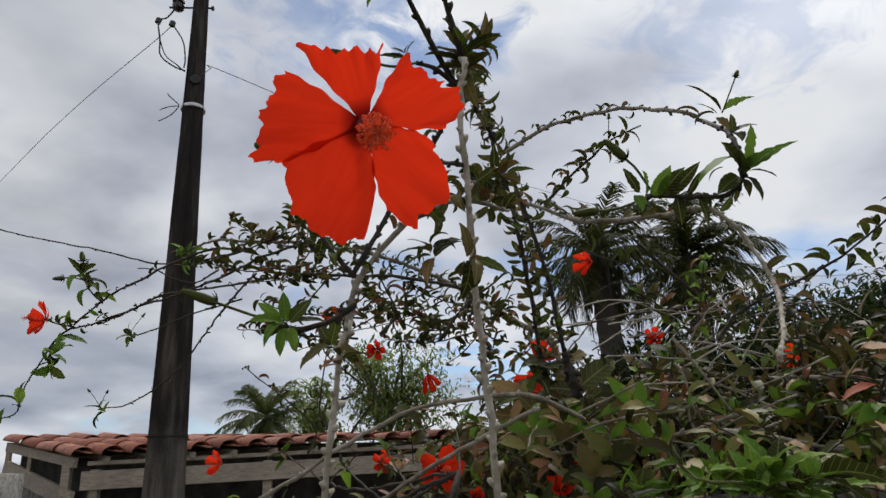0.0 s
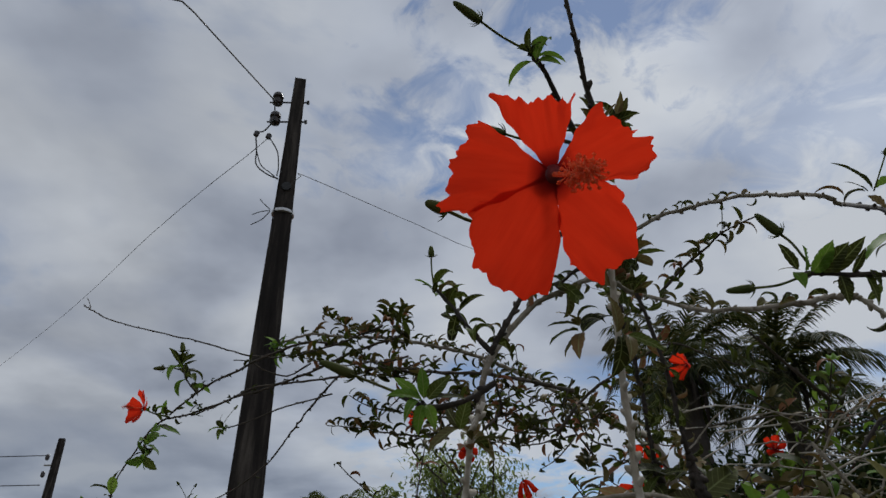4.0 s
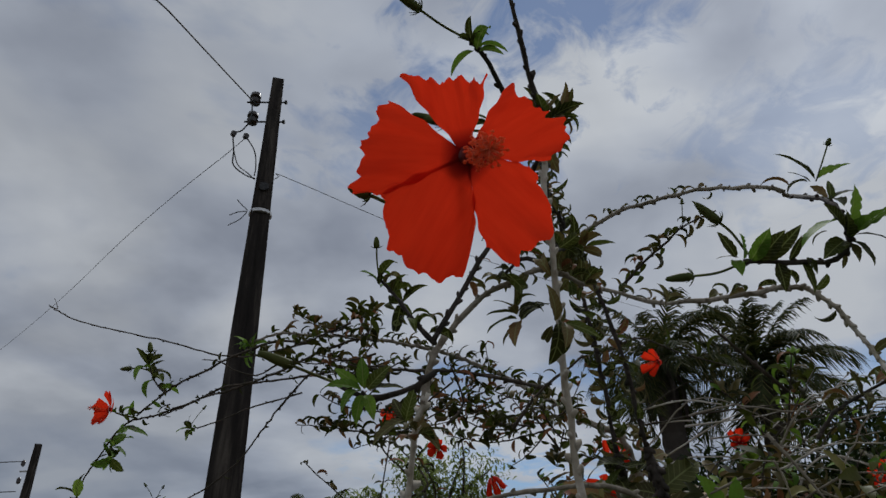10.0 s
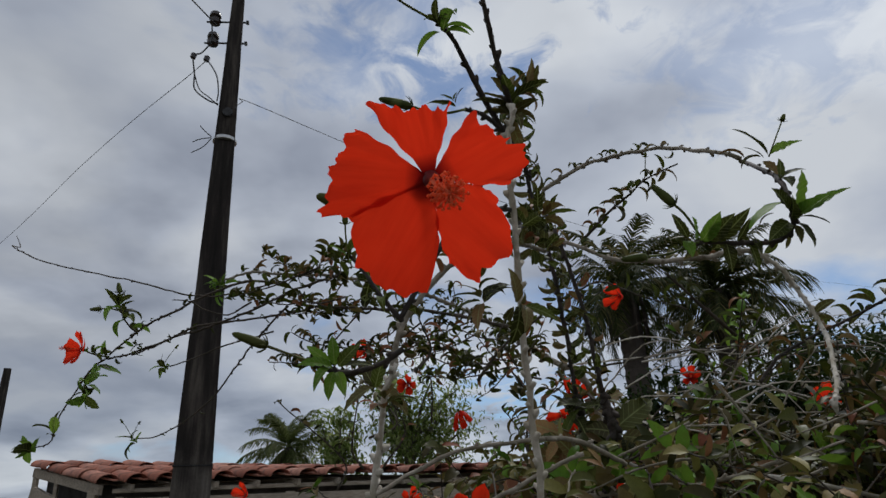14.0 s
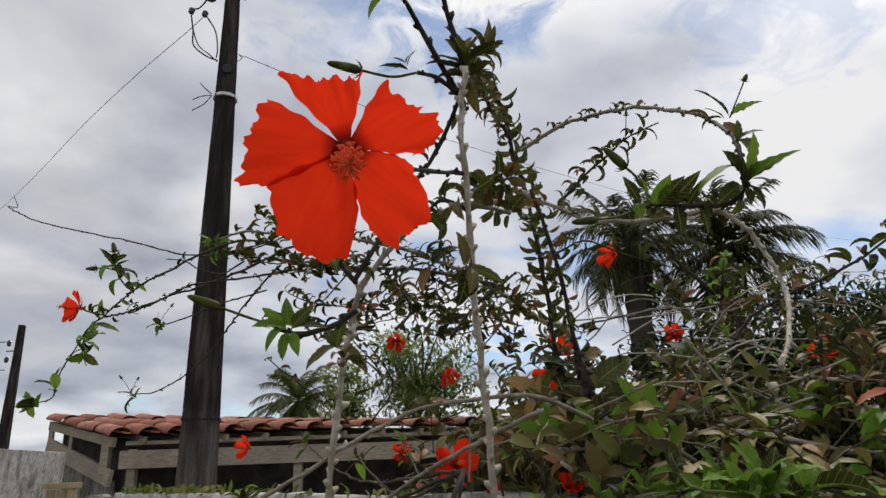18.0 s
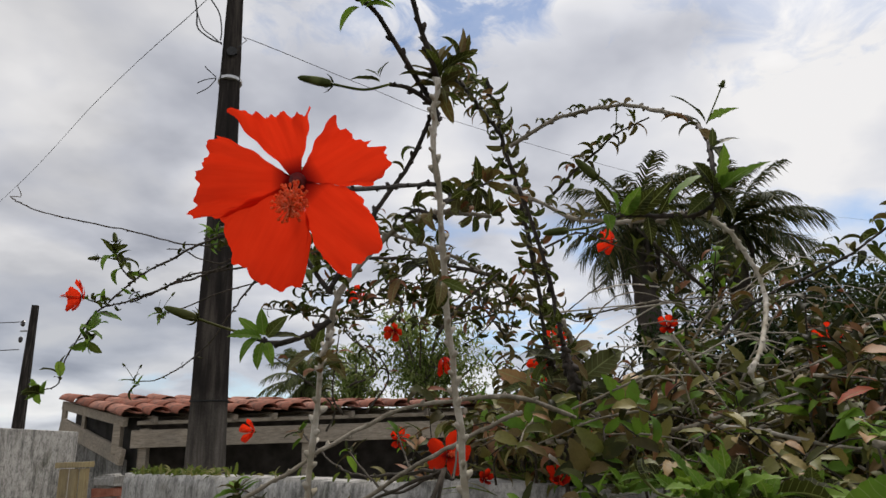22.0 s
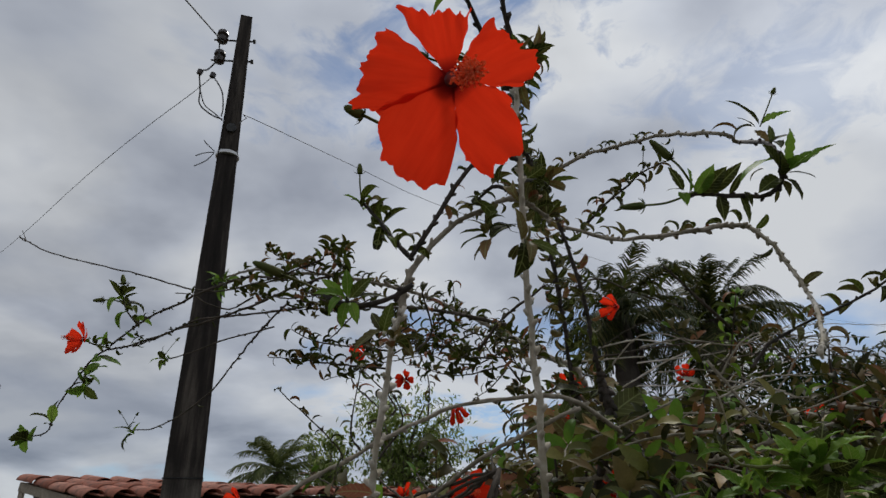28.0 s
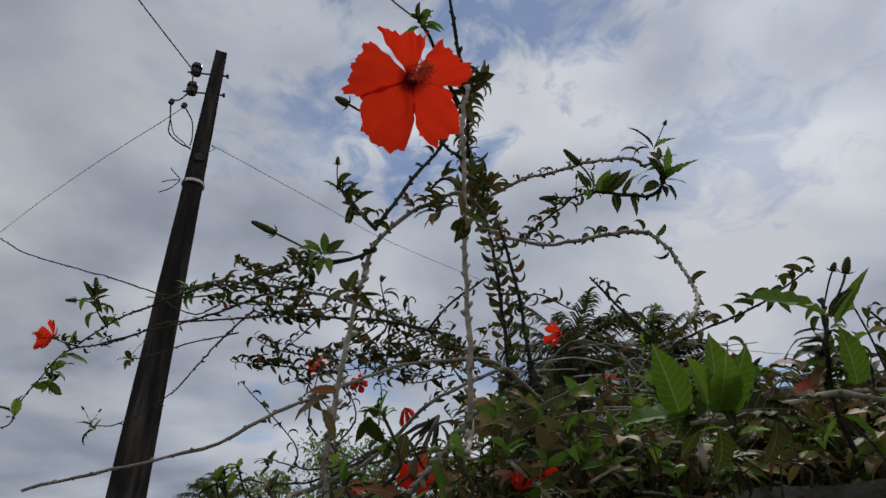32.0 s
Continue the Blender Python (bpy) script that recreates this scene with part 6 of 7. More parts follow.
hedge = thing("shrub", "dense dark green leafy shrub behind the wall", "shrub", (2.0, 2.6, 0))
rng = random.Random(31)
hedge_bags = [Bag() for _ in range(3)]
for k in range(58):
    root = Vector((2.0 + rng.uniform(-0.9, 1.0), 2.75 + rng.uniform(-0.35, 0.45), -0.05))
    tip = Vector((root.x + rng.uniform(-0.45, 0.45), root.y + rng.uniform(-0.3, 0.3), 1.58 + rng.uniform(-0.2, 0.32)))
    if (tip - WALL_A).dot(WALL_N) < 0.25:
        continue
    path = sample([root, root.lerp(tip, 0.5) + Vector((rng.uniform(-.1, .1), rng.uniform(-.1, .1), 0.1)), tip], 16)
    o = part("stem", tube_data(path, np.linspace(0.014, 0.003, 16), 5), M_BROWN, hedge)
    o.matrix_parent_inverse = Matrix.Translation(-hedge.location)
    for j in range(62):
        q = path[min(15, int(15.9 * rng.random() ** 0.45))]
        a = rng.uniform(0, 6.28)
        p = Vector(q) + Vector((math.cos(a), math.sin(a), rng.uniform(-0.6, 0.6))) * rng.uniform(0.0, 0.11)
        hedge_bags[rng.choice((0, 1, 1, 2))].add(rng.choice(("wide", "broad", "arched")), leaf_pose(p, (math.cos(a), math.sin(a) - 0.2, rng.uniform(-0.5, 0.6)), (rng.uniform(-.5, .5), rng.uniform(-.7, .3), 1), rng.uniform(0.06, 0.10)))
for bag, mat_ in zip(hedge_bags, (M_BRONZE_J, M_LEAF_J, M_DARKTREE)):
    o = bag.part("foliage", mat_, hedge)
    o.matrix_parent_inverse = Matrix.Translation(-hedge.location)
    tagged(o, kind="stuff")

# ---------------- street pole and cables ----------------
def concrete_pole(base, top_z, w0, w1, yaw):
    """A tapered pole of double-T section: two flanges and a sunken web."""
    v, f = [], []
    sec = [(-1, -.8), (1, -.8), (1, -.42), (.62, -.3), (.62, .3), (1, .42), (1, .8), (-1, .8), (-1, .42), (-.62, .3), (-.62, -.3), (-1, -.42)]
    n = 24
    for i in range(n + 1):
        t = i / n
        w = (w0 + (w1 - w0) * t) / 2
        for x, y in sec:
            p = Matrix.Rotation(yaw, 3, "Z") @ Vector((x * w, y * w, 0))
            e = 0.004 * noise.noise(Vector((x * 3, y * 3, i * 0.7)))
            v.append((base[0] + p.x + e, base[1] + p.y + e, base[2] + t * (top_z - base[2])))
    k = len(sec)
    for i in range(n):
        for j in range(k):
            f.append((i * k + j, i * k + (j + 1) % k, (i + 1) * k + (j + 1) % k, (i + 1) * k + j))
    f.append(tuple(range(n * k, n * k + k)))
    return v, f


PB = Vector((-2.215, 5.70, 0))
pole = thing("utility_pole", "dark weathered concrete utility pole behind the wall", "utility pole", PB)


def pole_part(name, data, material, label="", smooth=False):
    ob = part(name, data, material, pole, label, smooth)
    ob.matrix_parent_inverse = Matrix.Translation(-PB)
    return ob


def lathe(center, axis, prof, seg=12):
    ax = Vector(axis).normalized()
    return tube_data(np.array([Vector(center) + ax * z for z, _ in prof]), [r for _, r in prof], seg)


pole_part("shaft", concrete_pole((PB.x, PB.y, -0.3), 7.0, 0.385, 0.125, radians(20)), M_POLE)
pole_part("band", tube_data(np.array([(PB.x, PB.y - 0.0, z) for z in (5.16, 5.165, 5.195, 5.20)]), [0.110, 0.117, 0.117, 0.110], 16), M_STEEL, "pale metal strap with loose wire ends")
pole_part("ring", concrete_pole((PB.x, PB.y, 2.07), 2.082, 0.312, 0.312, radians(20)), M_CABLE, "thin dark wire round the pole")
for k, e in enumerate([[(-0.10, -0.1, 5.18), (-0.17, -0.15, 5.24), (-0.20, -0.15, 5.28)], [(-0.10, -0.1, 5.17), (-0.18, -0.15, 5.13), (-0.26, -0.15, 5.10)], [(-0.10, -0.1, 5.16), (-0.15, -0.15, 5.04), (-0.26, -0.15, 4.98)]]):
    pole_part("wire_end", tube_data(sample([PB + Vector(p) for p in e], 8), np.full(8, 0.005), 5), M_CABLE)
# no real recess: a black disc paints the shade of the bolt hole
pole_part("hole", lathe((PB.x + 0.03, PB.y - 0.075, 5.47), (0.2, -1, 0), [(0, 0.05), (0.022, 0.05), (0.0225, 0.04)]), M_CABLE, "black disc as the shaded bolt hole")
for z in (6.42, 6.70):
    pole_part("bolt", lathe((PB.x - 0.30, PB.y - 0.06, z - 0.05), (1, 0.1, 0), [(0, 0.010), (0.42, 0.010), (0.42, 0.024), (0.445, 0.024)], 8), M_CABLE)
    pole_part("bracket", lathe((PB.x - 0.205, PB.y - 0.05, z - 0.10), (0, 0, 1), [(0, 0.012), (0.20, 0.012)], 8), M_CABLE)
    pole_part("insulator", lathe((PB.x - 0.21, PB.y - 0.06, z - 0.085), (0, 0, 1), [(0, 0.02), (0.01, 0.055), (0.05, 0.062), (0.065, 0.036), (0.085, 0.036), (0.10, 0.062), (0.14, 0.055), (0.15, 0.02)]), M_PORC, "dark porcelain spool insulator")
for p in ((-2.525, 5.450, 6.053), (-2.396, 5.472, 6.026)):
    pole_part("connector", lathe(p, (0.3, 0, 1), [(-0.035, 0.012), (-0.025, 0.028), (0.02, 0.03), (0.035, 0.012)]), M_PORC)


def cable(name, pts, r, label, n=30):
    ob = part(name, tube_data(sample(pts, n), np.full(n, r), 5), M_CABLE)
    return tagged(ob, label, "cable", "overhead cables")


cable("power_cable", [(-2.333, 5.466, 6.458), (-2.342, 5.371, 6.423), (-2.420, 4.566, 6.216), (-2.480, 3.676, 5.958), (-2.561, 2.490, 5.613), (-1.5, -3, 6.2)], 0.008, "black overhead cable rising from the pole")
cable("power_cable", [(-2.414, 5.474, 6.020), (-2.620, 5.685, 6.031), (-4.966, 8.030, 6.517), (-11.601, 14.518, 7.345), (-30.397, 31.033, 8.656)], 0.004, "thin black cable running down the street")
cable("power_cable", [(-2.104, 5.563, 5.474), (-2.073, 5.702, 5.641), (-2.032, 5.875, 5.746), (-1.115, 7.546, 6.125), (0.189, 9.833, 6.669), (4.744, 15.223, 7.721), (10.624, 21.663, 9.075), (17.039, 28.089, 10.507), (43.882, 47.032, 14.110)], 0.004, "thin grey cable sagging away over the trees")
cable("drop_cable", [(-2.344, 5.388, 6.391), (-2.335, 5.390, 6.182), (-2.441, 5.441, 6.078), (-2.525, 5.450, 6.053), (-2.532, 5.536, 5.896), (-2.508, 5.528, 5.705), (-2.361, 5.506, 5.553), (-2.226, 5.451, 5.458)], 0.008, "looped black drop cable beside the pole")
cable("drop_cable", [(-2.396, 5.472, 6.026), (-2.280, 5.477, 5.822), (-2.243, 5.477, 5.618), (-2.231, 5.437, 5.483)], 0.007, "looped black drop cable beside the pole")
cable("drop_cable", [(-2.537, 5.521, 5.922), (-2.479, 5.570, 5.735), (-2.332, 5.499, 5.568), (-2.227, 5.457, 5.448)], 0.006, "looped black drop cable beside the pole")

P2 = Vector((-18.9, 27.5, 0))
pole2 = thing("utility_pole", "distant dark concrete utility pole down the street", "utility pole", P2)
for nm, data, mt in (("shaft", concrete_pole((P2.x, P2.y, -0.3), 8.2, 0.5, 0.24, 0.3), M_POLE),
                     ("insulator", lathe((P2.x - 0.45, P2.y, 7.3), (0, 0, 1), [(0, 0.04), (0.06, 0.085), (0.2, 0.085), (0.26, 0.04)]), M_PORC),
                     ("insulator", lathe((P2.x - 0.45, P2.y, 6.6), (0, 0, 1), [(0, 0.04), (0.06, 0.085), (0.2, 0.085), (0.26, 0.04)]), M_PORC),
                     ("bracket", lathe((P2.x - 0.5, P2.y, 7.1), (1, 0, 0), [(0, 0.04), (0.6, 0.04)]), M_STEEL)):
    o = part(nm, data, mt, pole2, smooth=False)
    o.matrix_parent_inverse = Matrix.Translation(-P2)
cable("power_cable", [(P2.x - 0.45, P2.y, 7.5), (P2.x - 8, P2.y - 3, 6.9), (P2.x - 18, P2.y - 6, 7.2)], 0.02, "distant thin overhead cable by the far pole")
cable("power_cable", [(P2.x - 0.45, P2.y, 6.3), (P2.x - 8, P2.y - 3, 5.8), (P2.x - 18, P2.y - 6, 6.1)], 0.02, "distant thin overhead cable by the far pole")

# ---------------- shed with a clay-tile roof ----------------
A, B = Vector((-4.40, 8.52, 2.17)), Vector((1.6, 9.45, 2.17))
C, D = Vector((-5.93, 9.62, 2.50)), Vector((1.0, 10.7, 2.15))
shed = thing("shed", "low open timber shed with an old clay-tile roof", "shed", (A.x, A.y, 0))


def shed_part(name, data, material, label="", smooth=False):
    ob = part(name, data, material, shed, label, smooth)
    ob.matrix_parent_inverse = Matrix.Translation(-shed.location)
    return ob


def beam(name, a, b, w, h, material=None, label="", seed=0):
    """A sawn timber from a to b."""
    a, b = Vector(a), Vector(b)
    r = random.Random(seed)
    bm = box_bm((b - a).length, w, h, 0.006)
    x = (b - a).normalized()
    z = Vector((0, 0, 1))
    y = z.cross(x)
    if y.length < 0.01:
        y = Vector((0, 1, 0))
    y.normalize()
    z = x.cross(y)
    bmesh.ops.transform(bm, matrix=Matrix.Translation((a + b) / 2) @ Matrix((x, y, z)).transposed().to_4x4(), verts=bm.verts)
    return shed_part(name, bm, material or M_TIMBER, label)


down = Vector((0, 0, -1))
beam("fascia", A + down * 0.30 + Vector((0.05, 0.06, 0)), B + down * 0.30 + Vector((0, 0.06, 0)), 0.05, 0.22, label="grey weathered front beam")
beam("wall_plate", A + down * 0.10 + Vector((0.1, 0.1, 0)), B + down * 0.10 + Vector((0, 0.1, 0)), 0.08, 0.05)
beam("rafter", A + down * 0.085 + Vector((-0.02, 0.02, 0)), C + down * 0.085, 0.06, 0.12, label="weathered end rafter")
beam("side_beam", A + down * 0.52 + Vector((-0.02, 0.02, 0)), C + down * 0.36, 0.06, 0.20, label="weathered side board")
for t, w in ((0.10, 0.10), (0.63, 0.05), (0.97, 0.06)):
    q = A.lerp(C, t)
    beam("strut", q + down * (0.52 - 0.16 * t), q + down * 0.09, w, w)
for t in (0.02, 0.36, 0.70, 0.99):
    q = A.lerp(B, t) + Vector((0.06, 0.14, 0))
    beam("post", (q.x, q.y, 0), (q.x, q.y, 2.0), 0.11, 0.11)
for t in np.linspace(0.06, 0.97, 12):
    beam("rafter", A.lerp(B, t) + down * 0.07, C.lerp(D, t) + down * 0.07, 0.05, 0.08)
back = bmesh.new()
q = [C + Vector((0.2, 0.1, 0)), D + Vector((0.2, 0.1, 0))]
vs = [back.verts.new((p.x, p.y, z)) for p in q for z in (0, p.z - 0.1)]
back.faces.new((vs[0], vs[2], vs[3], vs[1]))
bmesh.ops.solidify(back, geom=back.faces[:], thickness=0.12)
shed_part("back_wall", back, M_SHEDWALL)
side = bmesh.new()
vs = [side.verts.new((p.x + 0.03, p.y + 0.05, z)) for p in (A, C) for z in (0, p.z - 0.55)]
side.faces.new((vs[0], vs[2], vs[3], vs[1]))
bmesh.ops.solidify(side, geom=side.faces[:], thickness=0.10)
# sheet behind the gable struts, its dark colour standing for the shade inside
lining = bmesh.new()
vs = [lining.verts.new((p.x + 0.14, p.y + 0.10, z)) for p in (A, C) for z in (p.z - 0.75, p.z - 0.05)]
lining.faces.new((vs[0], vs[2], vs[3], vs[1]))
bmesh.ops.solidify(lining, geom=lining.faces[:], thickness=0.03)
shed_part("lining", lining, M_SHEDWALL, "gable lining in a shade-dark colour")
shed_part("side_wall", side, M_WALL, "grey plastered side wall")
under = bmesh.new()
vs = [under.verts.new(p + down * 0.03) for p in (A, B, D, C)]
under.faces.new(vs)
bmesh.ops.solidify(under, geom=under.faces[:], thickness=0.015)
roof = shed_part("roof", under, M_TIMBER)


def tile_mesh(name, width, length, cover):
    v, f = [], []
    k = 8
    for lift in (0, 1):
        for i, y in enumerate((0.0, length)):
            w = width * (1.0 if (i == 0) == cover else 0.82) / 2
            for j in range(k + 1):
                a = math.pi * j / k
                r = w - 0.013 * lift
                z = math.sin(a) * r * (0.62 if cover else -0.25) + (0.012 * lift if not cover else 0)
                v.append((-math.cos(a) * r, y, z))
    n = k + 1
    for j in range(k):
        f += [(j, j + 1, n + j + 1, n + j), (2 * n + j + 1, 2 * n + j, 3 * n + j, 3 * n + j + 1), (j + 1, j, 2 * n + j, 2 * n + j + 1), (n + j, n + j + 1, 3 * n + j + 1, 3 * n + j)]
    f += [(0, n, 3 * n, 2 * n), (k, 2 * n + k, 3 * n + k, n + k)]
    me = bpy.data.meshes.new(name)
    me.from_pydata(v, [], f)
    me.shade_smooth()
    me.materials.append(M_TILE)
    return me


TCOV, TPAN = tile_mesh("cover_tile", 0.29, 0.52, True), tile_mesh("pan_tile", 0.26, 0.50, False)
rng = random.Random(9)
cols, rowsn = 17, 4
for c in range(cols + 1):
    for r in range(rowsn):
        for me, off, lift in ((TPAN, 0.62, 0.035), (TCOV, 0.12, 0.015)):
            s, t = (c + off) / (cols + 0.5), (r - 0.06 + (0.14 if me == TPAN else 0)) / rowsn
            p = A.lerp(B, s).lerp(C.lerp(D, s), t)
            ex = (B - A).lerp(D - C, t).normalized()
            ey = (C.lerp(D, s) - A.lerp(B, s)).normalized()
            ez = ex.cross(ey).normalized()
            ex = ey.cross(ez)
            ob = new("tile", me)
            ob.parent = roof
            ob.matrix_basis = Matrix.Translation(p + ez * (lift + 0.010 * (r % 2))) @ Matrix((ex, ey, ez)).transposed().to_4x4() @ Matrix.Rotation(rng.uniform(-0.035, 0.035), 4, "Z") @ Matrix.Rotation(rng.uniform(-0.03, 0.03), 4, "X")

# ---------------- gate, brick pier and the wall beyond ----------------
G0 = Vector((-3.980, 6.533, 1.620))
gate = thing("plank_gate", "narrow gate of yellowed upright planks", "gate", (G0.x, G0.y, 0))
gd = Vector((-3.557, 6.327, 1.586)) - G0
gd.z = 0
for k in range(3):
    bm = box_bm(0.105, 0.03, 1.5, 0.004)
    p = G0 + gd * ((k + 0.5) / 3)
    bmesh.ops.transform(bm, matrix=Matrix.Translation((p.x, p.y, 0.81)) @ Matrix.Rotation(math.atan2(gd.y, gd.x), 4, "Z"), verts=bm.verts)
    o = part("plank", bm, M_GATE, gate, smooth=False)
    o.matrix_parent_inverse = Matrix.Translation(-gate.location)
bm = box_bm(gd.length + 0.06, 0.05, 0.05, 0.005)
p = G0 + gd * 0.5
bmesh.ops.transform(bm, matrix=Matrix.Translation((p.x, p.y - 0.01, 1.595)) @ Matrix.Rotation(math.atan2(gd.y, gd.x), 4, "Z"), verts=bm.verts)
o = part("top_rail", bm, M_GATE, gate, smooth=False)
o.matrix_parent_inverse = Matrix.Translation(-gate.location)

Q0 = Vector((-3.267, 6.152, 1.467))
pier = thing("brick_pier", "broken brick and mortar pier beside the gate", "pier", (Q0.x, Q0.y, 0))
rng = random.Random(4)
core = box_bm(0.15, 0.15, 1.50, 0.02, 0.012, rng)
bmesh.ops.transform(core, matrix=Matrix.Translation((Q0.x, Q0.y, 0.75)), verts=core.verts)
o = part("core", core, M_MORTAR, pier, smooth=False)
o.matrix_parent_inverse = Matrix.Translation(-pier.location)
for k in range(16):
    bm = box_bm(0.19, 0.19, 0.075, 0.008, 0.008, rng)
    bmesh.ops.transform(bm, matrix=Matrix.Translation((Q0.x + rng.uniform(-.012, .012), Q0.y - 0.005, 0.05 + k * 0.093)) @ Matrix.Rotation(rng.uniform(-0.1, 0.1), 4, "Z"), verts=bm.verts)
    o = part("brick", bm, M_BRICK if k in (13, 14) else M_MORTAR, pier, smooth=False)
    o.matrix_parent_inverse = Matrix.Translation(-pier.location)

W0, W1 = Vector((-4.69, 7.85, 1.915)), Vector((-4.468, 5.144, 1.739))
bm = box_bm((W1 - W0).length, 0.15, 2.0, 0.01)
bmesh.ops.subdivide_edges(bm, edges=bm.edges[:], cuts=3, use_grid_fill=True)
wd = W1 - W0
bmesh.ops.transform(bm, matrix=Matrix.Translation(((W0.x + W1.x) / 2, (W0.y + W1.y) / 2, 0.96)) @ Matrix.Rotation(math.atan2(wd.y, wd.x), 4, "Z"), verts=bm.verts)
tagged(part("wall_beyond", bm, M_WALL, smooth=False), "grey cement wall beyond the gate", "wall", kind="structure")


# ---------------- palms and trees ----------------
def frond(length, droop, rise, seed, leaflet=0.36, n=54):
    """A feather palm leaf from the origin along +x: a rachis with two rows of narrow leaflets that hang under their own weight."""
    rng = random.Random(seed)
    path = []
    p, a = Vector((0, 0, 0)), rise
    steps = 18
    for i in range(steps + 1):
        path.append(tuple(p))
        a -= droop / steps * (0.4 + 1.2 * i / steps)
        p = p + Vector((math.cos(a), 0, math.sin(a))) * length / steps
    path = np.array(path)
    v, f = tube_data(path, np.linspace(0.020, 0.004, steps + 1) * length / 2.2, 5)
    bag = Bag()
    bag.mesh(v, f)
    fine = sample(path, n)
    t, s, u = frames(fine)
    for k in range(5, n):
        q = k / n
        if rng.random() < 0.05:
            continue
        fwd = Vector(t[k])
        flat = math.hypot(fwd.x, fwd.y)
        for sg in (-1, 1):
            L = leaflet * length * (0.35 + 0.65 * math.sin(math.pi * (0.10 + 0.80 * q))) * rng.uniform(0.75, 1.1)
            d = (Vector((0, sg, 0)) * rng.uniform(0.55, 0.8) + fwd * rng.uniform(0.7, 1.0) + Vector((0, 0, rng.uniform(-0.05, 0.2)))).normalized()
            sag = L * (0.18 + 0.50 * flat) * rng.uniform(0.7, 1.2)
            w = 0.0105 * length
            b0 = Vector(fine[k])
            mid = b0 + d * L * 0.5 - Vector((0, 0, sag * 0.28))
            end = b0 + d * L * 0.86 - Vector((0, 0, sag))
            e = fwd * w
            bag.mesh([tuple(b0 - e), tuple(b0 + e), tuple(mid + e * 0.9), tuple(mid - e * 0.9), tuple(end)], [(0, 1, 2, 3), (3, 2, 4)])
    return np.concatenate(bag.v).tolist(), bag.f


def palm(base, crown, trunk_r, length, count, seed, label, material=None):
    base, crown = Vector(base), Vector(crown)
    rng = random.Random(seed)
    tree = thing("palm_tree", label, "palm tree", base)
    pts = sample([base + Vector((0, 0, -0.2)), base.lerp(crown, 0.5) + Vector((rng.uniform(-.1, .1), 0, 0)), crown], 40)
    rad = np.array([trunk_r * (1.15 - 0.25 * i / 40) * (1.0 + (0.10 if i % 2 else 0)) for i in range(40)])
    o = part("trunk", tube_data(pts, rad, 12), M_PALMTRUNK, tree, smooth=False)
    o.matrix_parent_inverse = Matrix.Translation(-base)
    for k in range(count):
        yaw = k * 2.4 + rng.uniform(-0.3, 0.3)
        rise = 1.45 - 2.35 * k / count + rng.uniform(-0.2, 0.2)
        o = part("frond", frond(length * rng.uniform(0.85, 1.1), rng.uniform(0.7, 1.5), rise, seed * 50 + k), material or M_PALM_BACKLIT, tree, smooth=False)
        o.matrix_parent_inverse = Matrix.Translation(-base)
        o.matrix_basis = Matrix.Translation(crown) @ Matrix.Rotation(yaw, 4, "Z") @ Matrix.Rotation(rng.uniform(-0.3, 0.3), 4, "X")
    for k in range(10):
        a = k * 0.7
        c0 = crown + Vector((math.cos(a) * trunk_r, math.sin(a) * trunk_r, -0.1))
        o = part("old_leaf_base", tube_data(np.array([c0, c0 + Vector((math.cos(a) * 0.12, math.sin(a) * 0.12, -0.35)), c0 + Vector((math.cos(a) * 0.10, math.sin(a) * 0.10, -0.9))]), [0.05, 0.045, 0.02], 5), M_PALMTRUNK, tree)
        o.matrix_parent_inverse = Matrix.Translation(-base)
    return tree


palm((-6.15, 25.0, 0), (-6.17, 24.95, 4.2), 0.18, 1.85, 36, 2, "small green palm beyond the shed roof", M_PALM_LIT)
pa, pb = Vector((3.12, 11.540, 5.35)), Vector((5.10, 12.273, 5.45))
palm((pa.x + 0.25, pa.y, 0), pa, 0.21, 1.5, 36, 3, "tall palm with dark hanging fronds behind the bush")
palm((pb.x + 0.1, pb.y, 0), pb, 0.19, 1.6, 36, 4, "tall palm with dark hanging fronds behind the bush")


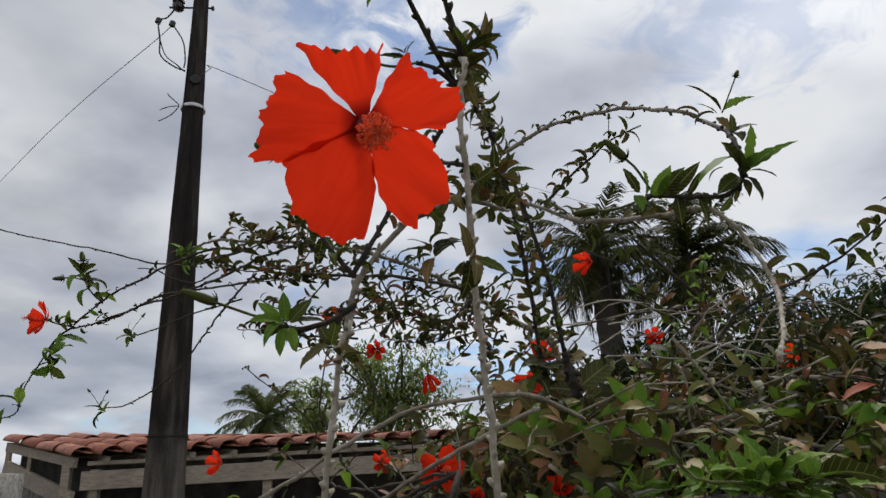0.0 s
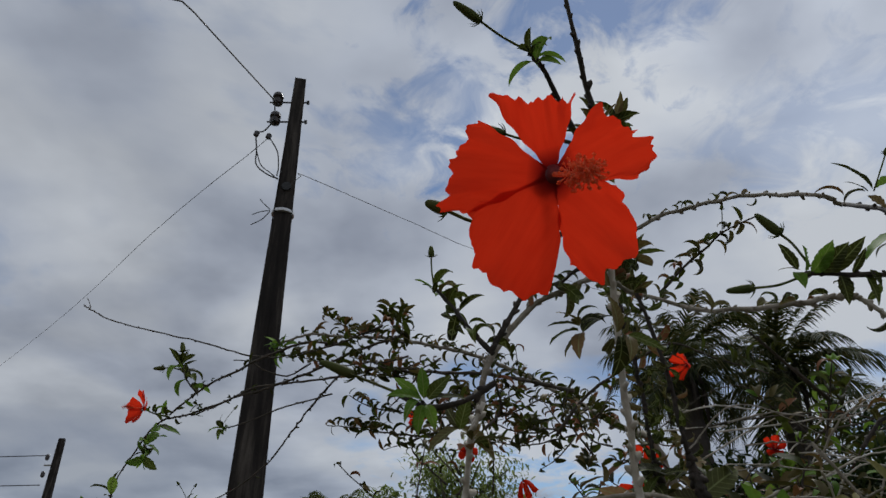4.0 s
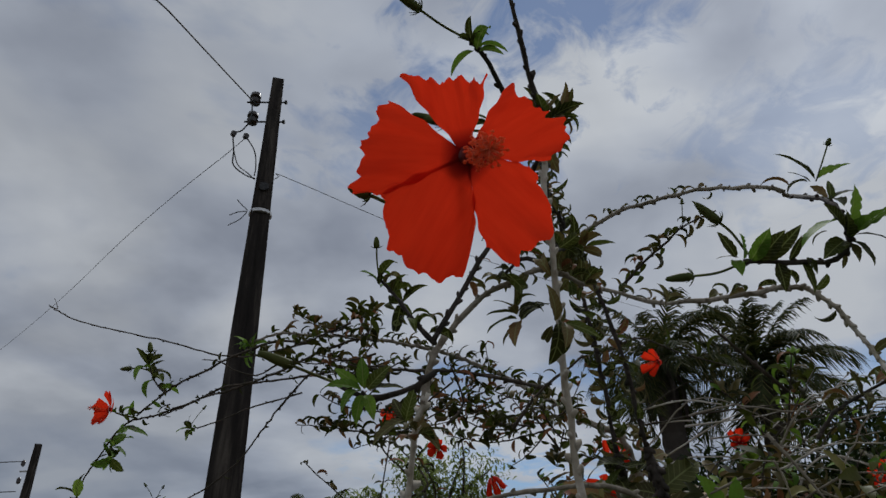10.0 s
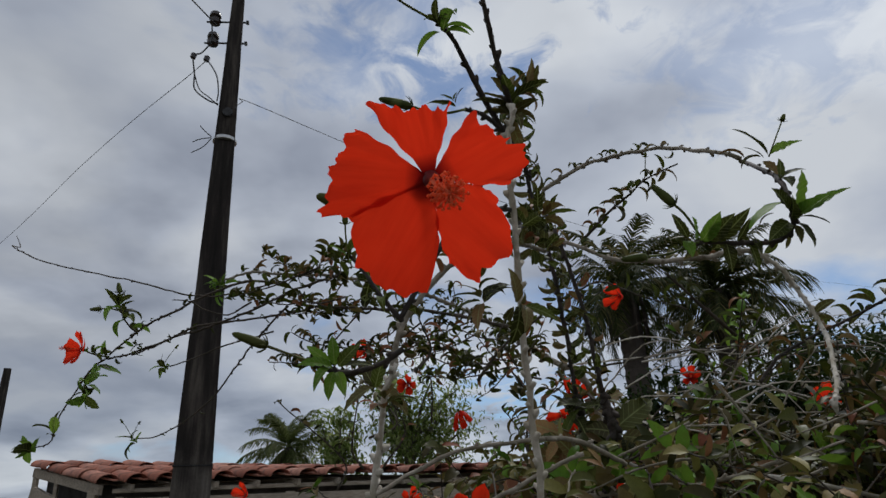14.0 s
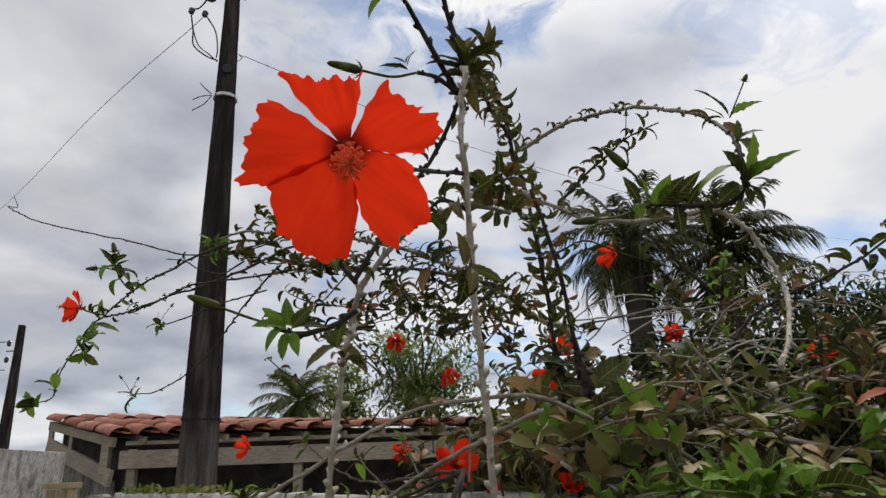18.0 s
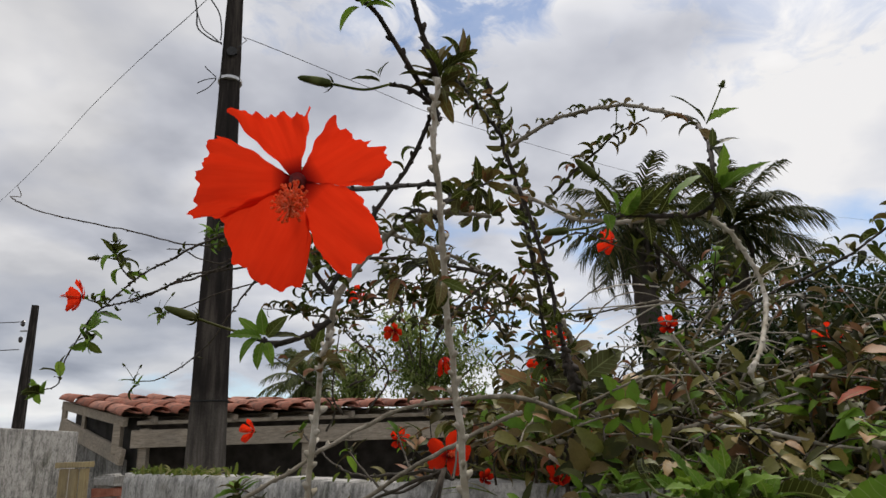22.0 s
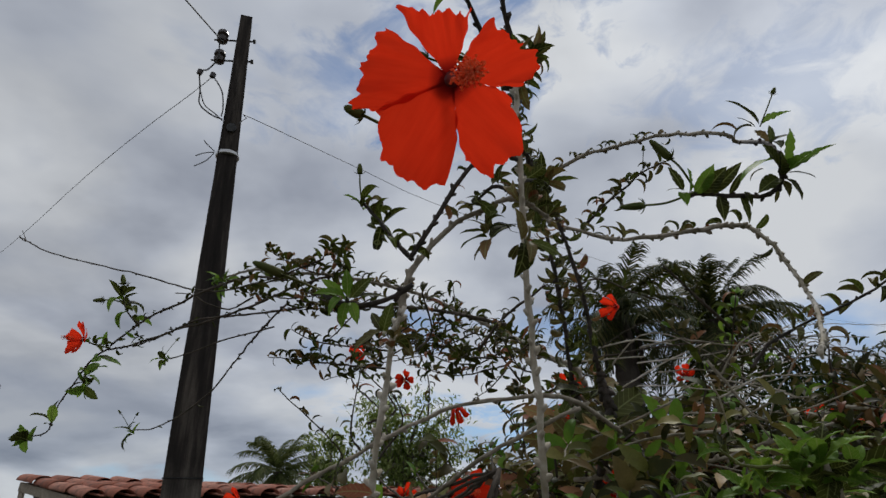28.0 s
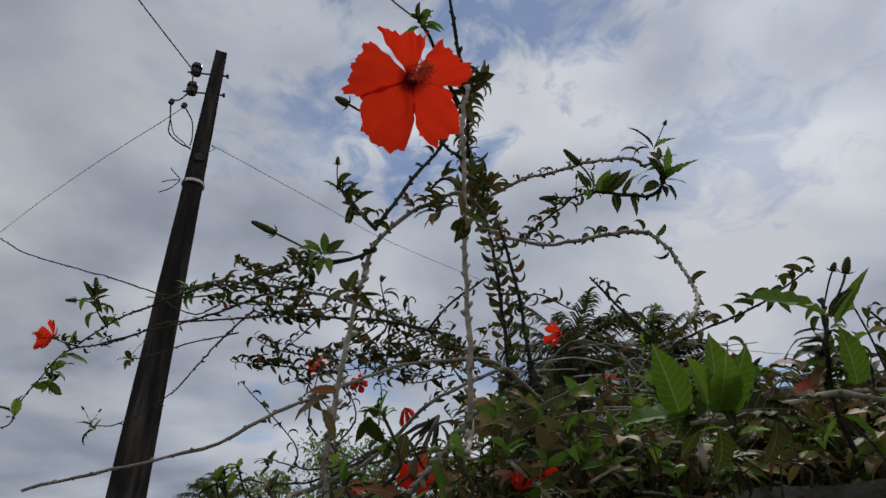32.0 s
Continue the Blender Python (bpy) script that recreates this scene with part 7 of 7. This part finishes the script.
def leafy_tree(base, crown, size, count, leaf, material, seed, label, limbs=7):
    """A tapered trunk, limbs and clumps of small leaves with gaps."""
    base, crown, size = Vector(base), Vector(crown), Vector(size)
    rng = random.Random(seed)
    tree = thing("tree", label, "tree", base)
    o = part("trunk", tube_data(sample([base + Vector((0, 0, -0.2)), base.lerp(crown, 0.5), crown], 14), np.linspace(0.16, 0.05, 14), 8), M_TREEBARK, tree)
    o.matrix_parent_inverse = Matrix.Translation(-base)
    bag = Bag()
    tips = []
    for k in range(limbs):
        a = k * 2.4
        tip = crown + Vector((math.cos(a) * size.x * rng.uniform(0.4, 0.95), math.sin(a) * size.y * rng.uniform(0.4, 0.95), size.z * rng.uniform(-0.6, 0.95)))
        st = base.lerp(crown, rng.uniform(0.45, 0.95))
        o = part("limb", tube_data(sample([st, st.lerp(tip, 0.5) + Vector((0, 0, 0.15)), tip], 10), np.linspace(0.05, 0.012, 10), 6), M_TREEBARK, tree)
        o.matrix_parent_inverse = Matrix.Translation(-base)
        tips += [tip, st.lerp(tip, 0.6)]
    for k in range(count):
        c = rng.choice(tips)
        d = Vector((rng.gauss(0, 1), rng.gauss(0, 1), rng.gauss(0, 1)))
        p = c + Vector((d.x * size.x, d.y * size.y, d.z * size.z)) * 0.19
        bag.add(rng.choice(("open", "arched")), leaf_pose(p, (rng.uniform(-1, 1), rng.uniform(-1, 1), rng.uniform(-0.7, 0.8)), (rng.uniform(-.5, .5), rng.uniform(-.5, .5), 1), leaf * rng.uniform(0.6, 1.3)))
    o = bag.part("crown", material, tree)
    o.matrix_parent_inverse = Matrix.Translation(-base)
    return tree


leafy_tree((-1.0, 14.2, 0), (-0.95, 14.1, 3.30), (1.3, 0.9, 1.05), 5200, 0.125, M_TREE, 21, "light green leafy tree behind the shed", 22)
leafy_tree((-2.6, 14.6, 0), (-2.5, 14.6, 3.0), (0.55, 0.6, 0.75), 1300, 0.15, M_TREE, 22, "low light green tree behind the shed", 8)
leafy_tree((6.1, 9.6, 0), (6.1, 9.4, 3.25), (1.7, 1.4, 1.1), 9000, 0.15, M_DARKTREE, 23, "dense dark green tree behind the palms", 16)
leafy_tree((4.3, 10.5, 0), (4.3, 10.4, 2.55), (1.7, 0.9, 0.85), 7000, 0.14, M_DARKTREE, 24, "dark green low tree behind the bush", 14)
leafy_tree((2.3, 10.2, 0), (2.3, 10.1, 2.15), (1.1, 0.7, 0.5), 3000, 0.12, M_DARKTREE, 25, "dark green low tree behind the bush", 9)
